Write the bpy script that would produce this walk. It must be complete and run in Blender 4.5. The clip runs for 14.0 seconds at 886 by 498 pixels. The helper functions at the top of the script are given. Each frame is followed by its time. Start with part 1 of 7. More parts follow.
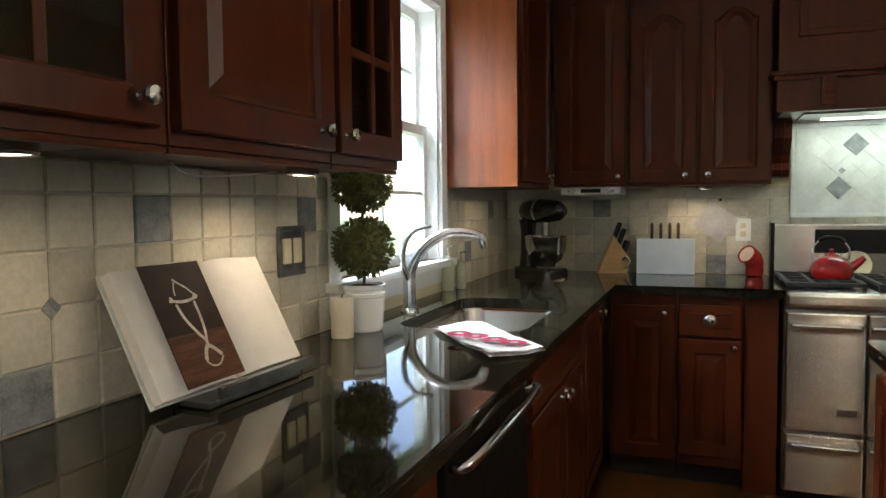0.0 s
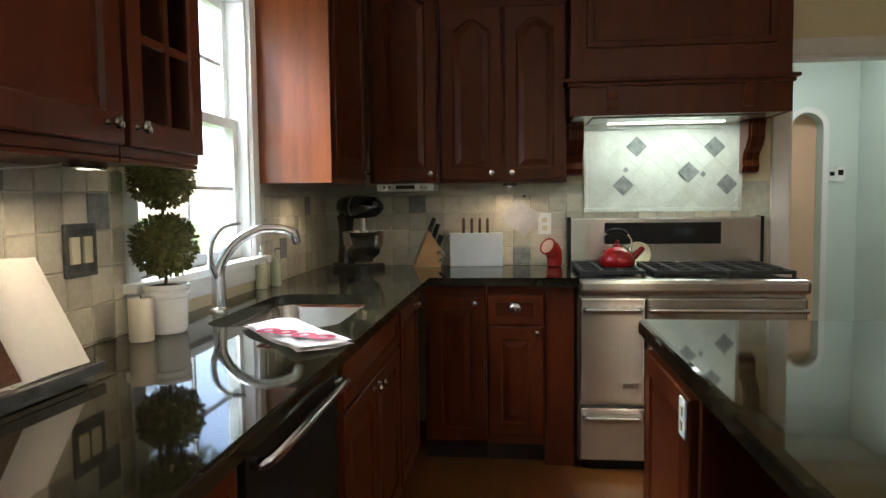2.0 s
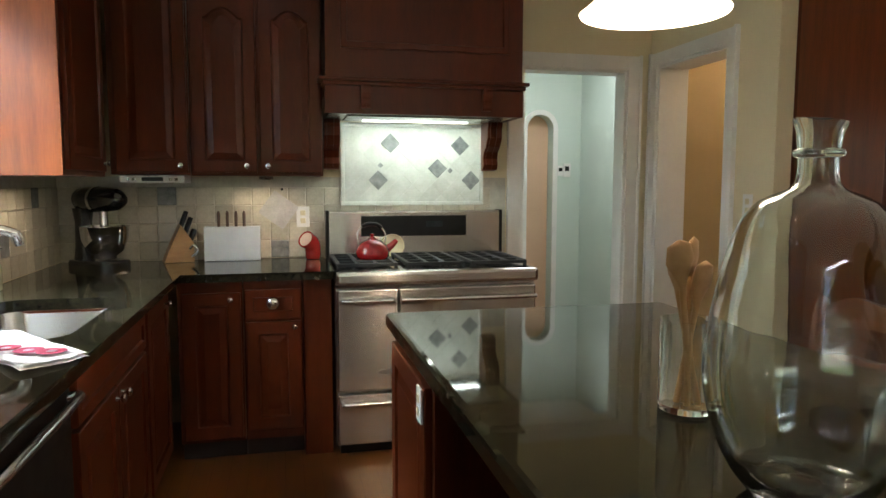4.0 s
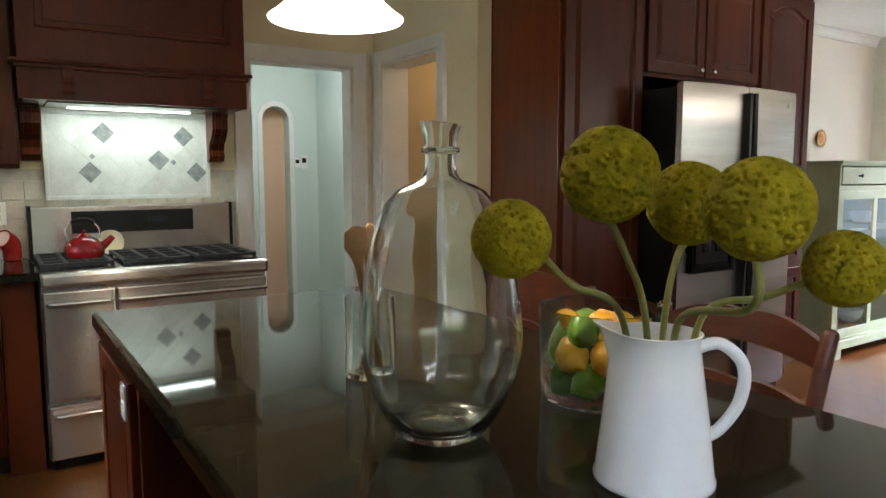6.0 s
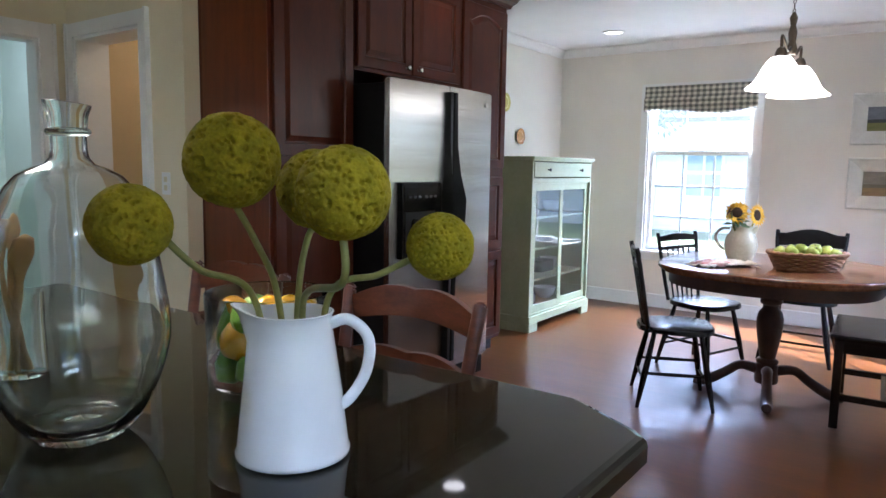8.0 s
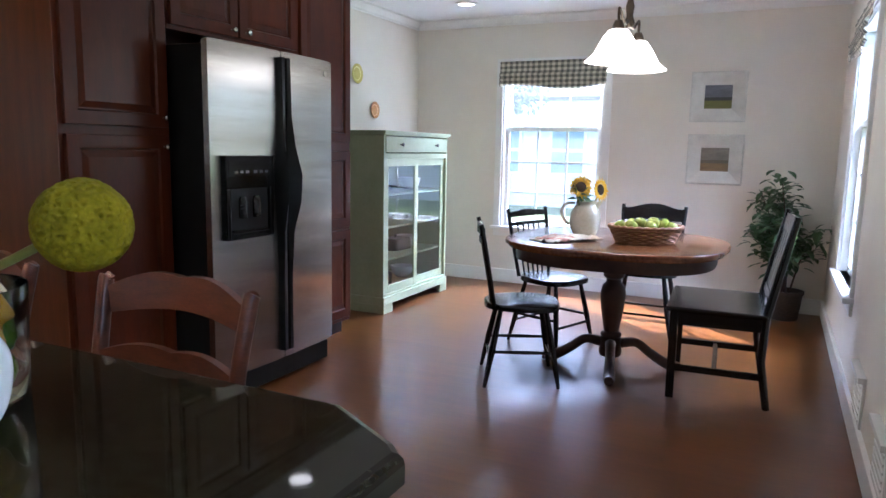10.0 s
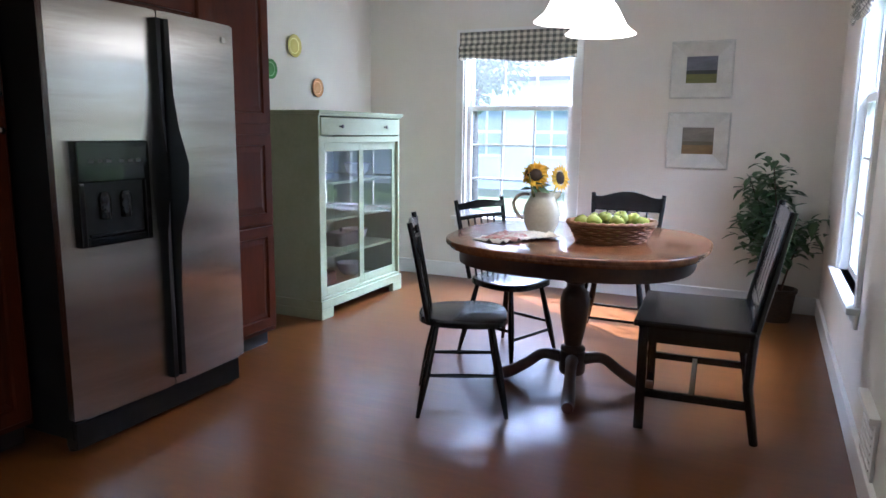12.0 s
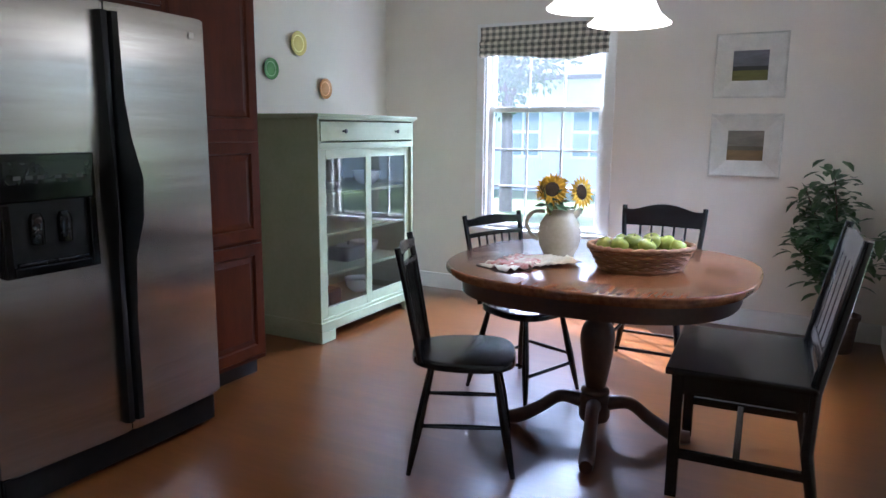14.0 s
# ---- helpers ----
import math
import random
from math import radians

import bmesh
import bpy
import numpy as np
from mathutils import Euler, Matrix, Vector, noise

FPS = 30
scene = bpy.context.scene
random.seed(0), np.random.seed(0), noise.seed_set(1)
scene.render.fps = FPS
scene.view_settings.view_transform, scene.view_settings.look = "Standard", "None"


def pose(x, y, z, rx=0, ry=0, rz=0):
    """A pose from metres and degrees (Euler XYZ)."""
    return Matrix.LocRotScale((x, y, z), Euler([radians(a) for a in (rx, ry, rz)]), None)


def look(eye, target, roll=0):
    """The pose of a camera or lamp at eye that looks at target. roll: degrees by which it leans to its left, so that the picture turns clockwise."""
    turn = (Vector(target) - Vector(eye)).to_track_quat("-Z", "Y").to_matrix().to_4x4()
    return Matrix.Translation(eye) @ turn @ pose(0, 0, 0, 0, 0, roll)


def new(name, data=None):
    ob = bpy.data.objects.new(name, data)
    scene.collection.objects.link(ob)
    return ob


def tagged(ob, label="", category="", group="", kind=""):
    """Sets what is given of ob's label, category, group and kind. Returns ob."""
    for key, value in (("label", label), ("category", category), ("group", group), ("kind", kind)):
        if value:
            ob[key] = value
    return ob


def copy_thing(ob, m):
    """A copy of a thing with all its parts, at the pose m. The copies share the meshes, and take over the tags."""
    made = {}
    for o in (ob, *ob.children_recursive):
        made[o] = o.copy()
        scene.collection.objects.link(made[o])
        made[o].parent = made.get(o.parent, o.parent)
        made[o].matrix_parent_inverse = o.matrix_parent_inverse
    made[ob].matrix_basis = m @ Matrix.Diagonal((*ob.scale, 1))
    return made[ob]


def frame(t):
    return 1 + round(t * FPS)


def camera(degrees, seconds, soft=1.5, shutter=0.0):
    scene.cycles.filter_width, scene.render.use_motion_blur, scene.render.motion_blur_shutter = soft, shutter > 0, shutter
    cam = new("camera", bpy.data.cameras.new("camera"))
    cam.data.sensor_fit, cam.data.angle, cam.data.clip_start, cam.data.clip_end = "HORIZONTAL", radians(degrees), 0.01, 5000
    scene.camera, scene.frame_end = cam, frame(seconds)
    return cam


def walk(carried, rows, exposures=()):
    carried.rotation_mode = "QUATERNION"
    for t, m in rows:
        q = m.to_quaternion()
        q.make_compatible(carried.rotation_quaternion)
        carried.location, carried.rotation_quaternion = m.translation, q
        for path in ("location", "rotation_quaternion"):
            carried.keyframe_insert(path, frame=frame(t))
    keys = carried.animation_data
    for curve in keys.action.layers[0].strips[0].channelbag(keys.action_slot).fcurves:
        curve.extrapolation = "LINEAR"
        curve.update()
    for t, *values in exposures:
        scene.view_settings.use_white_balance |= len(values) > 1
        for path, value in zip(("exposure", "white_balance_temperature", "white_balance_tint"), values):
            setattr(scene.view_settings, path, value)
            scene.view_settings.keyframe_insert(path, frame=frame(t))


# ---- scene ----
cam = camera(65.3, 14.0)
PATH = [
    (0, (1.052, -3.902, 1.281), (0.356, -2.031, 1.158), -0.6),
    (0.5, (1.055, -3.908, 1.280), (0.467, -2.000, 1.155), -0.6),
    (1, (1.061, -3.909, 1.281), (0.595, -1.969, 1.151), -0.6),
    (1.5, (1.075, -3.910, 1.282), (0.738, -1.943, 1.146), -0.65),
    (2, (1.108, -3.922, 1.279), (0.895, -1.937, 1.140), -0.65),
    (4.5, (1.171, -4.019, 1.34), (1.788, -2.128, 1.136), 0.3),
    (5, (1.192, -4.049, 1.337), (1.971, -2.218, 1.131), 0.3),
    (5.5, (1.209, -4.095, 1.337), (2.146, -2.341, 1.127), 0.1),
    (6, (1.232, -4.149, 1.335), (2.321, -2.485, 1.122), -0.1),
    (6.5, (1.253, -4.2, 1.332), (2.491, -2.644, 1.117), 0.2),
    (7, (1.282, -4.221, 1.33), (2.666, -2.794, 1.109), 0.3),
    (7.5, (1.298, -4.244, 1.33), (2.808, -2.953, 1.104), 0.4),
    (8, (1.321, -4.278, 1.33), (2.93, -3.113, 1.096), 0.9),
    (8.5, (1.363, -4.308, 1.322), (3.046, -3.254, 1.082), 1.1),
    (9, (1.419, -4.351, 1.314), (3.154, -3.385, 1.066), 1.2),
    (11.5, (2.136, -4.311, 1.302), (3.937, -3.504, 0.978), 1.0),
    (12, (2.353, -4.328, 1.304), (4.139, -3.495, 0.967), 0.7),
    (12.5, (2.547, -4.288, 1.311), (4.329, -3.451, 0.963), 0.4),
    (13, (2.716, -4.245, 1.318), (4.494, -3.398, 0.966), 0.3),
    (13.5, (2.826, -4.258, 1.338), (4.584, -3.372, 0.985), 0.3),
    (14, (2.866, -4.274, 1.34), (4.6, -3.339, 1.0), 0.5),
]
walk(cam, [(t, look(eye, target, roll)) for t, eye, target, roll in PATH],
     exposures=[(0, 2.87, 6500, 14), (4.5, 3.2, 6650, 16), (6, 3.15, 6400, 17), (7, 3.15, 5750, 18), (9, 3.1, 5400, 18), (11.5, 2.92, 5380, 18), (14, 2.69, 5350, 18)])

# ---- world, sun and lamps ----
world = bpy.data.worlds.new("world")
scene.world = world
world.use_nodes = True
wn = world.node_tree
sky = wn.nodes.new("ShaderNodeTexSky")
sky.sky_type, sky.sun_disc = "NISHITA", False
sky.sun_elevation, sky.sun_rotation = radians(45), radians(41)
wn.nodes["Background"].inputs[1].default_value = 0.11
wn.links.new(sky.outputs[0], wn.nodes["Background"].inputs[0])


LAMPS = 0.125     # all lamps against the daylight


def lamp(kind, name, m, energy, color=(1, 1, 1), **more):
    data = bpy.data.lights.new(name, kind)
    data.energy, data.color = energy * (1.0 if kind == "SUN" else LAMPS), color
    if "size" in more:
        data.shape, data.size, data.size_y = "RECTANGLE", more["size"][0], more["size"][1]
    if "radius" in more:
        data.shadow_soft_size = more["radius"]
    if "spot" in more:
        data.spot_size, data.spot_blend = radians(more["spot"]), 0.6
    if "angle" in more:
        data.angle = radians(more["angle"])
    ob = new(name, data)
    ob.matrix_world = m
    return ob


SUN_FROM = Vector((0.62, 0.72, 0.95))
lamp("SUN", "sun", look(SUN_FROM, (0, 0, 0)), 4.5, (1, 0.95, 0.86), angle=0.6)
# the sky's light, let in at each window from above
lamp("AREA", "window_light_far", look((9.2, -2.35, 3.1), (7.0, -2.6, 0.9)), 1300, (0.70, 0.81, 1.0), size=(3.0, 1.6))
lamp("AREA", "window_light_side", look((6.32, -5.50, 2.62), (6.3, -3.8, 0.9)), 280, (0.68, 0.80, 1.0), size=(1.5, 0.8))
lamp("AREA", "window_light_sink", look((-0.75, -1.56, 2.75), (0.9, -2.1, 0.9)), 270, (0.78, 0.92, 1.0), size=(1.3, 0.8))
lamp("AREA", "window_light_back", look((1.4, -5.45, 2.70), (1.5, -3.6, 1.0)), 62, (0.86, 0.92, 1.0), size=(1.4, 0.8))
WARM = (1.0, 0.80, 0.55)
for x, y, e in ((1.10, -1.55, 4), (1.05, -3.35, 2.6), (4.81, -1.87, 4), (7.27, -1.79, 2.5), (6.8, -3.88, 2.5)):
    lamp("SPOT", "downlight", look((x, y, 2.53), (x, y, 0)), e, (1, 0.87, 0.68), spot=84 if x < 4 else 120, radius=0.06)
for x, y, e in ((0.22, -2.56, 3.6), (0.22, -3.26, 3.0), (0.22, -3.95, 3.0), (1.07, -0.2, 3.5), (0.19, -0.7, 2.0)):
    lamp("SPOT", "puck_light", look((x, y, 1.343), (x - (0.05 if x < 0.5 else 0), y + (0.06 if x > 0.5 else 0), 0.9)), e, WARM, spot=150, radius=0.025)
lamp("AREA", "hood_light", look((1.89, -0.22, 1.665), (1.89, -0.12, 1.0)), 4, (0.82, 1.0, 0.90), size=(0.7, 0.1))
lamp("POINT", "island_bulb", pose(1.94, -2.61, 1.80), 16, (1, 0.86, 0.62), radius=0.05)
for x, y in ((5.845, -3.532), (5.415, -3.508)):
    lamp("POINT", "dining_bulb", pose(x, y, 1.90), 2.6, (1, 0.88, 0.66), radius=0.05)
# added lamps with no fixture, to brighten the hall and the back room
lamp("AREA", "hall_fill", look((3.2, 1.0, 2.5), (3.2, 1.2, 0)), 12, (0.92, 1.0, 0.98), size=(0.5, 0.5))
lamp("AREA", "back_room_fill", look((4.3, -0.45, 2.4), (4.2, -0.4, 0)), 6, (1.0, 0.82, 0.58), size=(0.4, 0.3))


# ---- materials ----
def nodes_of(name):
    m = bpy.data.materials.new(name)
    m.use_nodes = True
    t = m.node_tree
    return m, t, t.nodes["Principled BSDF"], t.links.new


def surface(name, c1, c2, scale=8.0, rough=0.5, metal=0.0, bump=0.0, stretch=(1, 1, 1), rough_var=0.1, fine=None, tone=0.0, coat=0.0, spec=None):
    """Two-scale noise material: broad colour drift, fine grain, uneven gloss; tone varies it from object to object."""
    m, t, b, link = nodes_of(name)
    tc = t.nodes.new("ShaderNodeTexCoord")
    mp = t.nodes.new("ShaderNodeMapping")
    mp.inputs["Scale"].default_value = stretch
    link(tc.outputs["Object"], mp.inputs[0])
    big = t.nodes.new("ShaderNodeTexNoise")
    big.inputs["Scale"].default_value, big.inputs["Detail"].default_value = scale, 6
    link(mp.outputs[0], big.inputs["Vector"])
    small = t.nodes.new("ShaderNodeTexNoise")
    small.inputs["Scale"].default_value, small.inputs["Detail"].default_value = fine or scale * 7, 4
    link(mp.outputs[0], small.inputs["Vector"])
    add = t.nodes.new("ShaderNodeMath")
    add.operation = "MULTIPLY_ADD"
    link(small.outputs[0], add.inputs[0])
    add.inputs[1].default_value = 0.45
    link(big.outputs[0], add.inputs[2])
    ramp = t.nodes.new("ShaderNodeValToRGB")
    ramp.color_ramp.elements[0].position, ramp.color_ramp.elements[1].position = 0.48, 0.95
    ramp.color_ramp.elements[0].color, ramp.color_ramp.elements[1].color = (*c1, 1), (*c2, 1)
    link(add.outputs[0], ramp.inputs[0])
    out = ramp.outputs[0]
    if tone:
        info = t.nodes.new("ShaderNodeObjectInfo")
        mr = t.nodes.new("ShaderNodeMapRange")
        mr.inputs[3].default_value, mr.inputs[4].default_value = 1 - tone, 1 + tone
        link(info.outputs["Random"], mr.inputs[0])
        hsv = t.nodes.new("ShaderNodeHueSaturation")
        link(mr.outputs[0], hsv.inputs["Value"])
        link(out, hsv.inputs["Color"])
        out = hsv.outputs[0]
    link(out, b.inputs["Base Color"])
    rr = t.nodes.new("ShaderNodeMapRange")
    rr.inputs[3].default_value, rr.inputs[4].default_value = max(0.02, rough - rough_var), min(1, rough + rough_var)
    link(big.outputs[0], rr.inputs[0])
    link(rr.outputs[0], b.inputs["Roughness"])
    b.inputs["Metallic"].default_value = metal
    if coat:
        b.inputs["Coat Weight"].default_value, b.inputs["Coat Roughness"].default_value = coat, 0.12
    if spec is not None:
        b.inputs["Specular IOR Level"].default_value = spec
    if bump:
        bp = t.nodes.new("ShaderNodeBump")
        bp.inputs["Strength"].default_value, bp.inputs["Distance"].default_value = bump, 0.004
        link(add.outputs[0], bp.inputs["Height"])
        link(bp.outputs[0], b.inputs["Normal"])
    return m


def glowing(name, color, strength):
    m, t, b, link = nodes_of(name)
    b.inputs["Base Color"].default_value = (*color, 1)
    b.inputs["Emission Color"].default_value = (*color, 1)
    b.inputs["Emission Strength"].default_value = strength
    return m


def clear(name, color=(1, 1, 1), rough=0.0, ior=1.45):
    m, t, b, link = nodes_of(name)
    b.inputs["Base Color"].default_value = (*color, 1)
    b.inputs["Transmission Weight"].default_value, b.inputs["Roughness"].default_value, b.inputs["IOR"].default_value = 1, rough, ior
    return m


CHERRY = surface("cherry wood", (0.052, 0.0094, 0.0024), (0.084, 0.0160, 0.0038), 3, 0.32, 0, 0.0, (4, 4, 0.7), 0.02, fine=24, tone=0.05, spec=0.25)
# side panel colour, lighter and more orange than the cherry doors
CHERRY_LIGHT = surface("lighter cherry", (0.15, 0.029, 0.005), (0.25, 0.060, 0.011), 4, 0.36, 0, 0.03, (6, 6, 0.6), 0.05, fine=30, coat=0.2)
# lighter end veneer, with the pendant's and downlights' glow put into its colour
CHERRY_SIDE_LIT = surface("lit cherry end veneer", (0.085, 0.018, 0.0038), (0.150, 0.035, 0.0075), 4, 0.34, 0, 0.02, (6, 6, 0.6), 0.05, fine=30, coat=0.1)
DARK_GAP = surface("shadow board", (0.012, 0.008, 0.007), (0.02, 0.014, 0.012), 8, 0.7)
GRANITE = surface("polished granite", (0.006, 0.0055, 0.0036), (0.027, 0.024, 0.013), 55, 0.04, 0, 0.0, (1, 1, 1), 0.012, fine=260, spec=0.32)
STONE_TILE = surface("tumbled tile", (0.42, 0.39, 0.29), (0.60, 0.56, 0.45), 14, 0.5, 0, 0.22, (1, 1, 1), 0.12, fine=90, tone=0.16)
PANEL_TILE = surface("pale panel tile", (0.52, 0.54, 0.48), (0.66, 0.67, 0.62), 10, 0.45, 0, 0.15, tone=0.05)
SLATE = surface("slate accent", (0.10, 0.115, 0.115), (0.28, 0.29, 0.28), 26, 0.5, 0, 0.3, tone=0.12)
GROUT = surface("grout", (0.46, 0.44, 0.36), (0.58, 0.55, 0.46), 30, 0.85, 0, 0.2)
# colour bands along the brushing stand in for the room's reflection on the fridge
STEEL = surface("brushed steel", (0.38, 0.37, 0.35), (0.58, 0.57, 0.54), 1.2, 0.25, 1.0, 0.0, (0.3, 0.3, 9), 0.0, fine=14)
STEEL_H = surface("brushed steel across", (0.58, 0.56, 0.53), (0.64, 0.62, 0.58), 2, 0.25, 1.0, 0.0, (0.3, 0.3, 9), 0.0, fine=14)
CHROME = surface("satin nickel", (0.55, 0.55, 0.54), (0.68, 0.68, 0.66), 10, 0.2, 1.0)
BLACK_PLASTIC = surface("black plastic", (0.004, 0.004, 0.004), (0.008, 0.008, 0.008), 20, 0.38, spec=0.25)
MIXB = surface("black enamel", (0.006, 0.006, 0.006), (0.012, 0.012, 0.012), 10, 0.12, coat=0.5)
IRON = surface("cast iron", (0.012, 0.012, 0.012), (0.03, 0.03, 0.03), 60, 0.6, 0, 0.2)
WALL_PAINT = surface("cream wall paint", (0.74, 0.70, 0.62), (0.79, 0.75, 0.67), 3, 0.75, 0, 0.03, fine=120)
KITCHEN_PAINT = surface("warm cream kitchen paint", (0.71, 0.63, 0.43), (0.76, 0.68, 0.48), 3, 0.72, 0, 0.03, fine=120)
HALL_PAINT = surface("pale aqua paint", (0.60, 0.70, 0.64), (0.65, 0.74, 0.68), 3, 0.7, 0, 0.03, fine=120)
TAN_PAINT = surface("tan paint", (0.50, 0.38, 0.20), (0.55, 0.42, 0.23), 3, 0.7, 0, 0.03, fine=120)
WHITE_TRIM = surface("white trim paint", (0.76, 0.76, 0.73), (0.82, 0.82, 0.79), 6, 0.4, 0, 0.02)
CEILING_PAINT = surface("ceiling paint", (0.78, 0.78, 0.77), (0.82, 0.82, 0.81), 4, 0.85, 0, 0.03)
FLOOR_WOOD = surface("oak floor boards", (0.100, 0.032, 0.0062), (0.138, 0.046, 0.0094), 2.5, 0.285, 0, 0.0, (5, 0.7, 4), 0.0, fine=9, tone=0.06, spec=0.5)
BLACK_PAINT = surface("worn black paint", (0.004, 0.0042, 0.0045), (0.010, 0.0105, 0.011), 12, 0.24, 0, 0.0, (1, 1, 1), 0.03, coat=0.1)
TABLE_WOOD = surface("polished table wood", (0.11, 0.035, 0.012), (0.24, 0.09, 0.032), 5, 0.22, 0, 0.0, (1, 9, 4), 0.05, fine=30, coat=0.4)
TABLE_DARK = surface("dark turned wood", (0.030, 0.012, 0.008), (0.07, 0.028, 0.016), 8, 0.32, 0, 0.04, rough_var=0.03, coat=0.3)
STOOL_WOOD = surface("stained stool wood", (0.05, 0.013, 0.006), (0.12, 0.034, 0.014), 7, 0.34, 0, 0.0, (2, 2, 6), 0.04, coat=0.3)
SAGE = surface("sage green paint", (0.33, 0.38, 0.23), (0.40, 0.45, 0.29), 5, 0.45, 0, 0.04)
CERAMIC = surface("white enamel", (0.80, 0.83, 0.82), (0.85, 0.87, 0.86), 6, 0.16, 0, 0, rough_var=0.04, coat=0.3)
PAPER = surface("paper", (0.68, 0.65, 0.58), (0.76, 0.73, 0.67), 6, 0.8)
GLASS = clear("clear glass", (0.97, 1.0, 0.985))
GREEN_GLASS = clear("thick recycled glass", (0.93, 0.985, 0.968), 0.0, 1.47)
PANE = clear("window pane", (1, 1, 1), 0.0, 1.05)
# a translucent share in the panes imitates the bright glare over the view
pt = PANE.node_tree
haze, veil = pt.nodes.new("ShaderNodeBsdfTranslucent"), pt.nodes.new("ShaderNodeMixShader")
veil.inputs[0].default_value = 0.017
pt.links.new(pt.nodes["Principled BSDF"].outputs[0], veil.inputs[1])
pt.links.new(haze.outputs[0], veil.inputs[2])
pt.links.new(veil.outputs[0], pt.nodes["Material Output"].inputs[0])
for m, turn_by in ((STEEL, 0.0), (STEEL_H, 0.25)):
    tn = m.node_tree.nodes.new("ShaderNodeTangent")
    tn.direction_type, tn.axis = "RADIAL", "Z"
    bs = m.node_tree.nodes["Principled BSDF"]
    m.node_tree.links.new(tn.outputs[0], bs.inputs["Tangent"])
    bs.inputs["Anisotropic"].default_value, bs.inputs["Anisotropic Rotation"].default_value = 0.96, turn_by
LAMP_GLASS = glowing("lit opal glass", (1.0, 0.93, 0.80), 0.75)
BULB_DISC = glowing("lit lens", (1.0, 0.93, 0.82), 1.0)


# ---- shape helpers ----
def thing(name, loc=(0, 0, 0), rz=0.0, label="", category="", group="", kind=""):
    ob = new(name)
    ob.empty_display_size = 0.05
    ob.matrix_world = pose(*loc, 0, 0, rz)
    return tagged(ob, label, category, group, kind)


def part(name, bm, material, parent, label="", smooth=None):
    me = bpy.data.meshes.new(name)
    bmesh.ops.recalc_face_normals(bm, faces=bm.faces)
    bm.to_mesh(me)
    bm.free()
    me.materials.append(material)
    if smooth:
        me.shade_smooth()
        me.set_sharp_from_angle(angle=radians(smooth))
    ob = new(name, me)
    if parent:
        ob.parent = parent
    return tagged(ob, label)


def box(bm, x0, x1, y0, y1, z0, z1, bevel=0.0):
    vs = bmesh.ops.create_cube(bm, size=1)["verts"]
    for v in vs:
        v.co = Vector(((x0 + x1) / 2 + v.co.x * (x1 - x0), (y0 + y1) / 2 + v.co.y * (y1 - y0), (z0 + z1) / 2 + v.co.z * (z1 - z0)))
    if bevel:
        es = list({e for v in vs for e in v.link_edges})
        bmesh.ops.bevel(bm, geom=es, offset=bevel, segments=2, affect="EDGES", profile=0.6)
    return bm


def boxes(*rows, bevel=0.0):
    bm = bmesh.new()
    for r in rows:
        box(bm, *r, bevel=bevel)
    return bm


def block(name, dims, material, parent, label="", bevel=0.003):
    return part(name, boxes(dims, bevel=bevel), material, parent, label)


def lathe(profile, segs=32, bm=None, at=(0, 0, 0), turn=None):
    """Rings of (radius, height) turned about z; a radius of 0 closes the end."""
    bm = bm or bmesh.new()
    m = Matrix.Translation(at) @ (turn or Matrix())
    rings = []
    for r, z in profile:
        if r < 1e-6:
            rings.append([bm.verts.new(m @ Vector((0, 0, z)))])
        else:
            rings.append([bm.verts.new(m @ Vector((r * math.cos(a), r * math.sin(a), z))) for a in (2 * math.pi * k / segs for k in range(segs))])
    for a, b in zip(rings, rings[1:]):
        for k in range(segs):
            q = [a[k % len(a)], a[(k + 1) % len(a)], b[(k + 1) % len(b)], b[k % len(b)]]
            q = list(dict.fromkeys(q))
            if len(q) > 2:
                bm.faces.new(q)
    return bm


def tube(points, radius, segs=10, bm=None, closed_ends=True):
    """A round bar along points; radius may be one number or one for each point."""
    bm = bm or bmesh.new()
    pts = [Vector(p) for p in points]
    rad = radius if isinstance(radius, (list, tuple)) else [radius] * len(pts)
    up = Vector((0, 0, 1))
    rings, last = [], None
    for i, p in enumerate(pts):
        d = (pts[min(i + 1, len(pts) - 1)] - pts[max(i - 1, 0)]).normalized()
        side = d.cross(up)
        if side.length < 0.05:
            side = last - d * last.dot(d) if last else d.cross(Vector((1, 0, 0)))
        side.normalize()
        if last and side.dot(last) < 0:
            side = -side
        last = side
        over = side.cross(d)
        rings.append([bm.verts.new(p + rad[i] * (math.cos(a) * side + math.sin(a) * over)) for a in (2 * math.pi * k / segs for k in range(segs))])
    for a, b in zip(rings, rings[1:]):
        for k in range(segs):
            bm.faces.new((a[k], a[(k + 1) % segs], b[(k + 1) % segs], b[k]))
    if closed_ends:
        bm.faces.new(rings[0][::-1])
        bm.faces.new(rings[-1])
    return bm


def arc(points, n=10):
    """A smooth line (Catmull-Rom) through points."""
    p = [Vector(q) for q in points]
    p = [2 * p[0] - p[1]] + p + [2 * p[-1] - p[-2]]
    out = []
    for i in range(1, len(p) - 2):
        for k in range(n):
            t = k / n
            out.append(0.5 * (2 * p[i] + (p[i + 1] - p[i - 1]) * t + (2 * p[i - 1] - 5 * p[i] + 4 * p[i + 1] - p[i + 2]) * t * t
                              + (3 * p[i] - p[i - 1] - 3 * p[i + 1] + p[i + 2]) * t ** 3))
    return out + [p[-2]]


def prism(bm, outline, z0, z1):
    lo = [bm.verts.new((x, y, z0)) for x, y in outline]
    hi = [bm.verts.new((x, y, z1)) for x, y in outline]
    n = len(outline)
    for k in range(n):
        bm.faces.new((lo[k], lo[(k + 1) % n], hi[(k + 1) % n], hi[k]))
    bm.faces.new(lo[::-1])
    bm.faces.new(hi)
    return bm


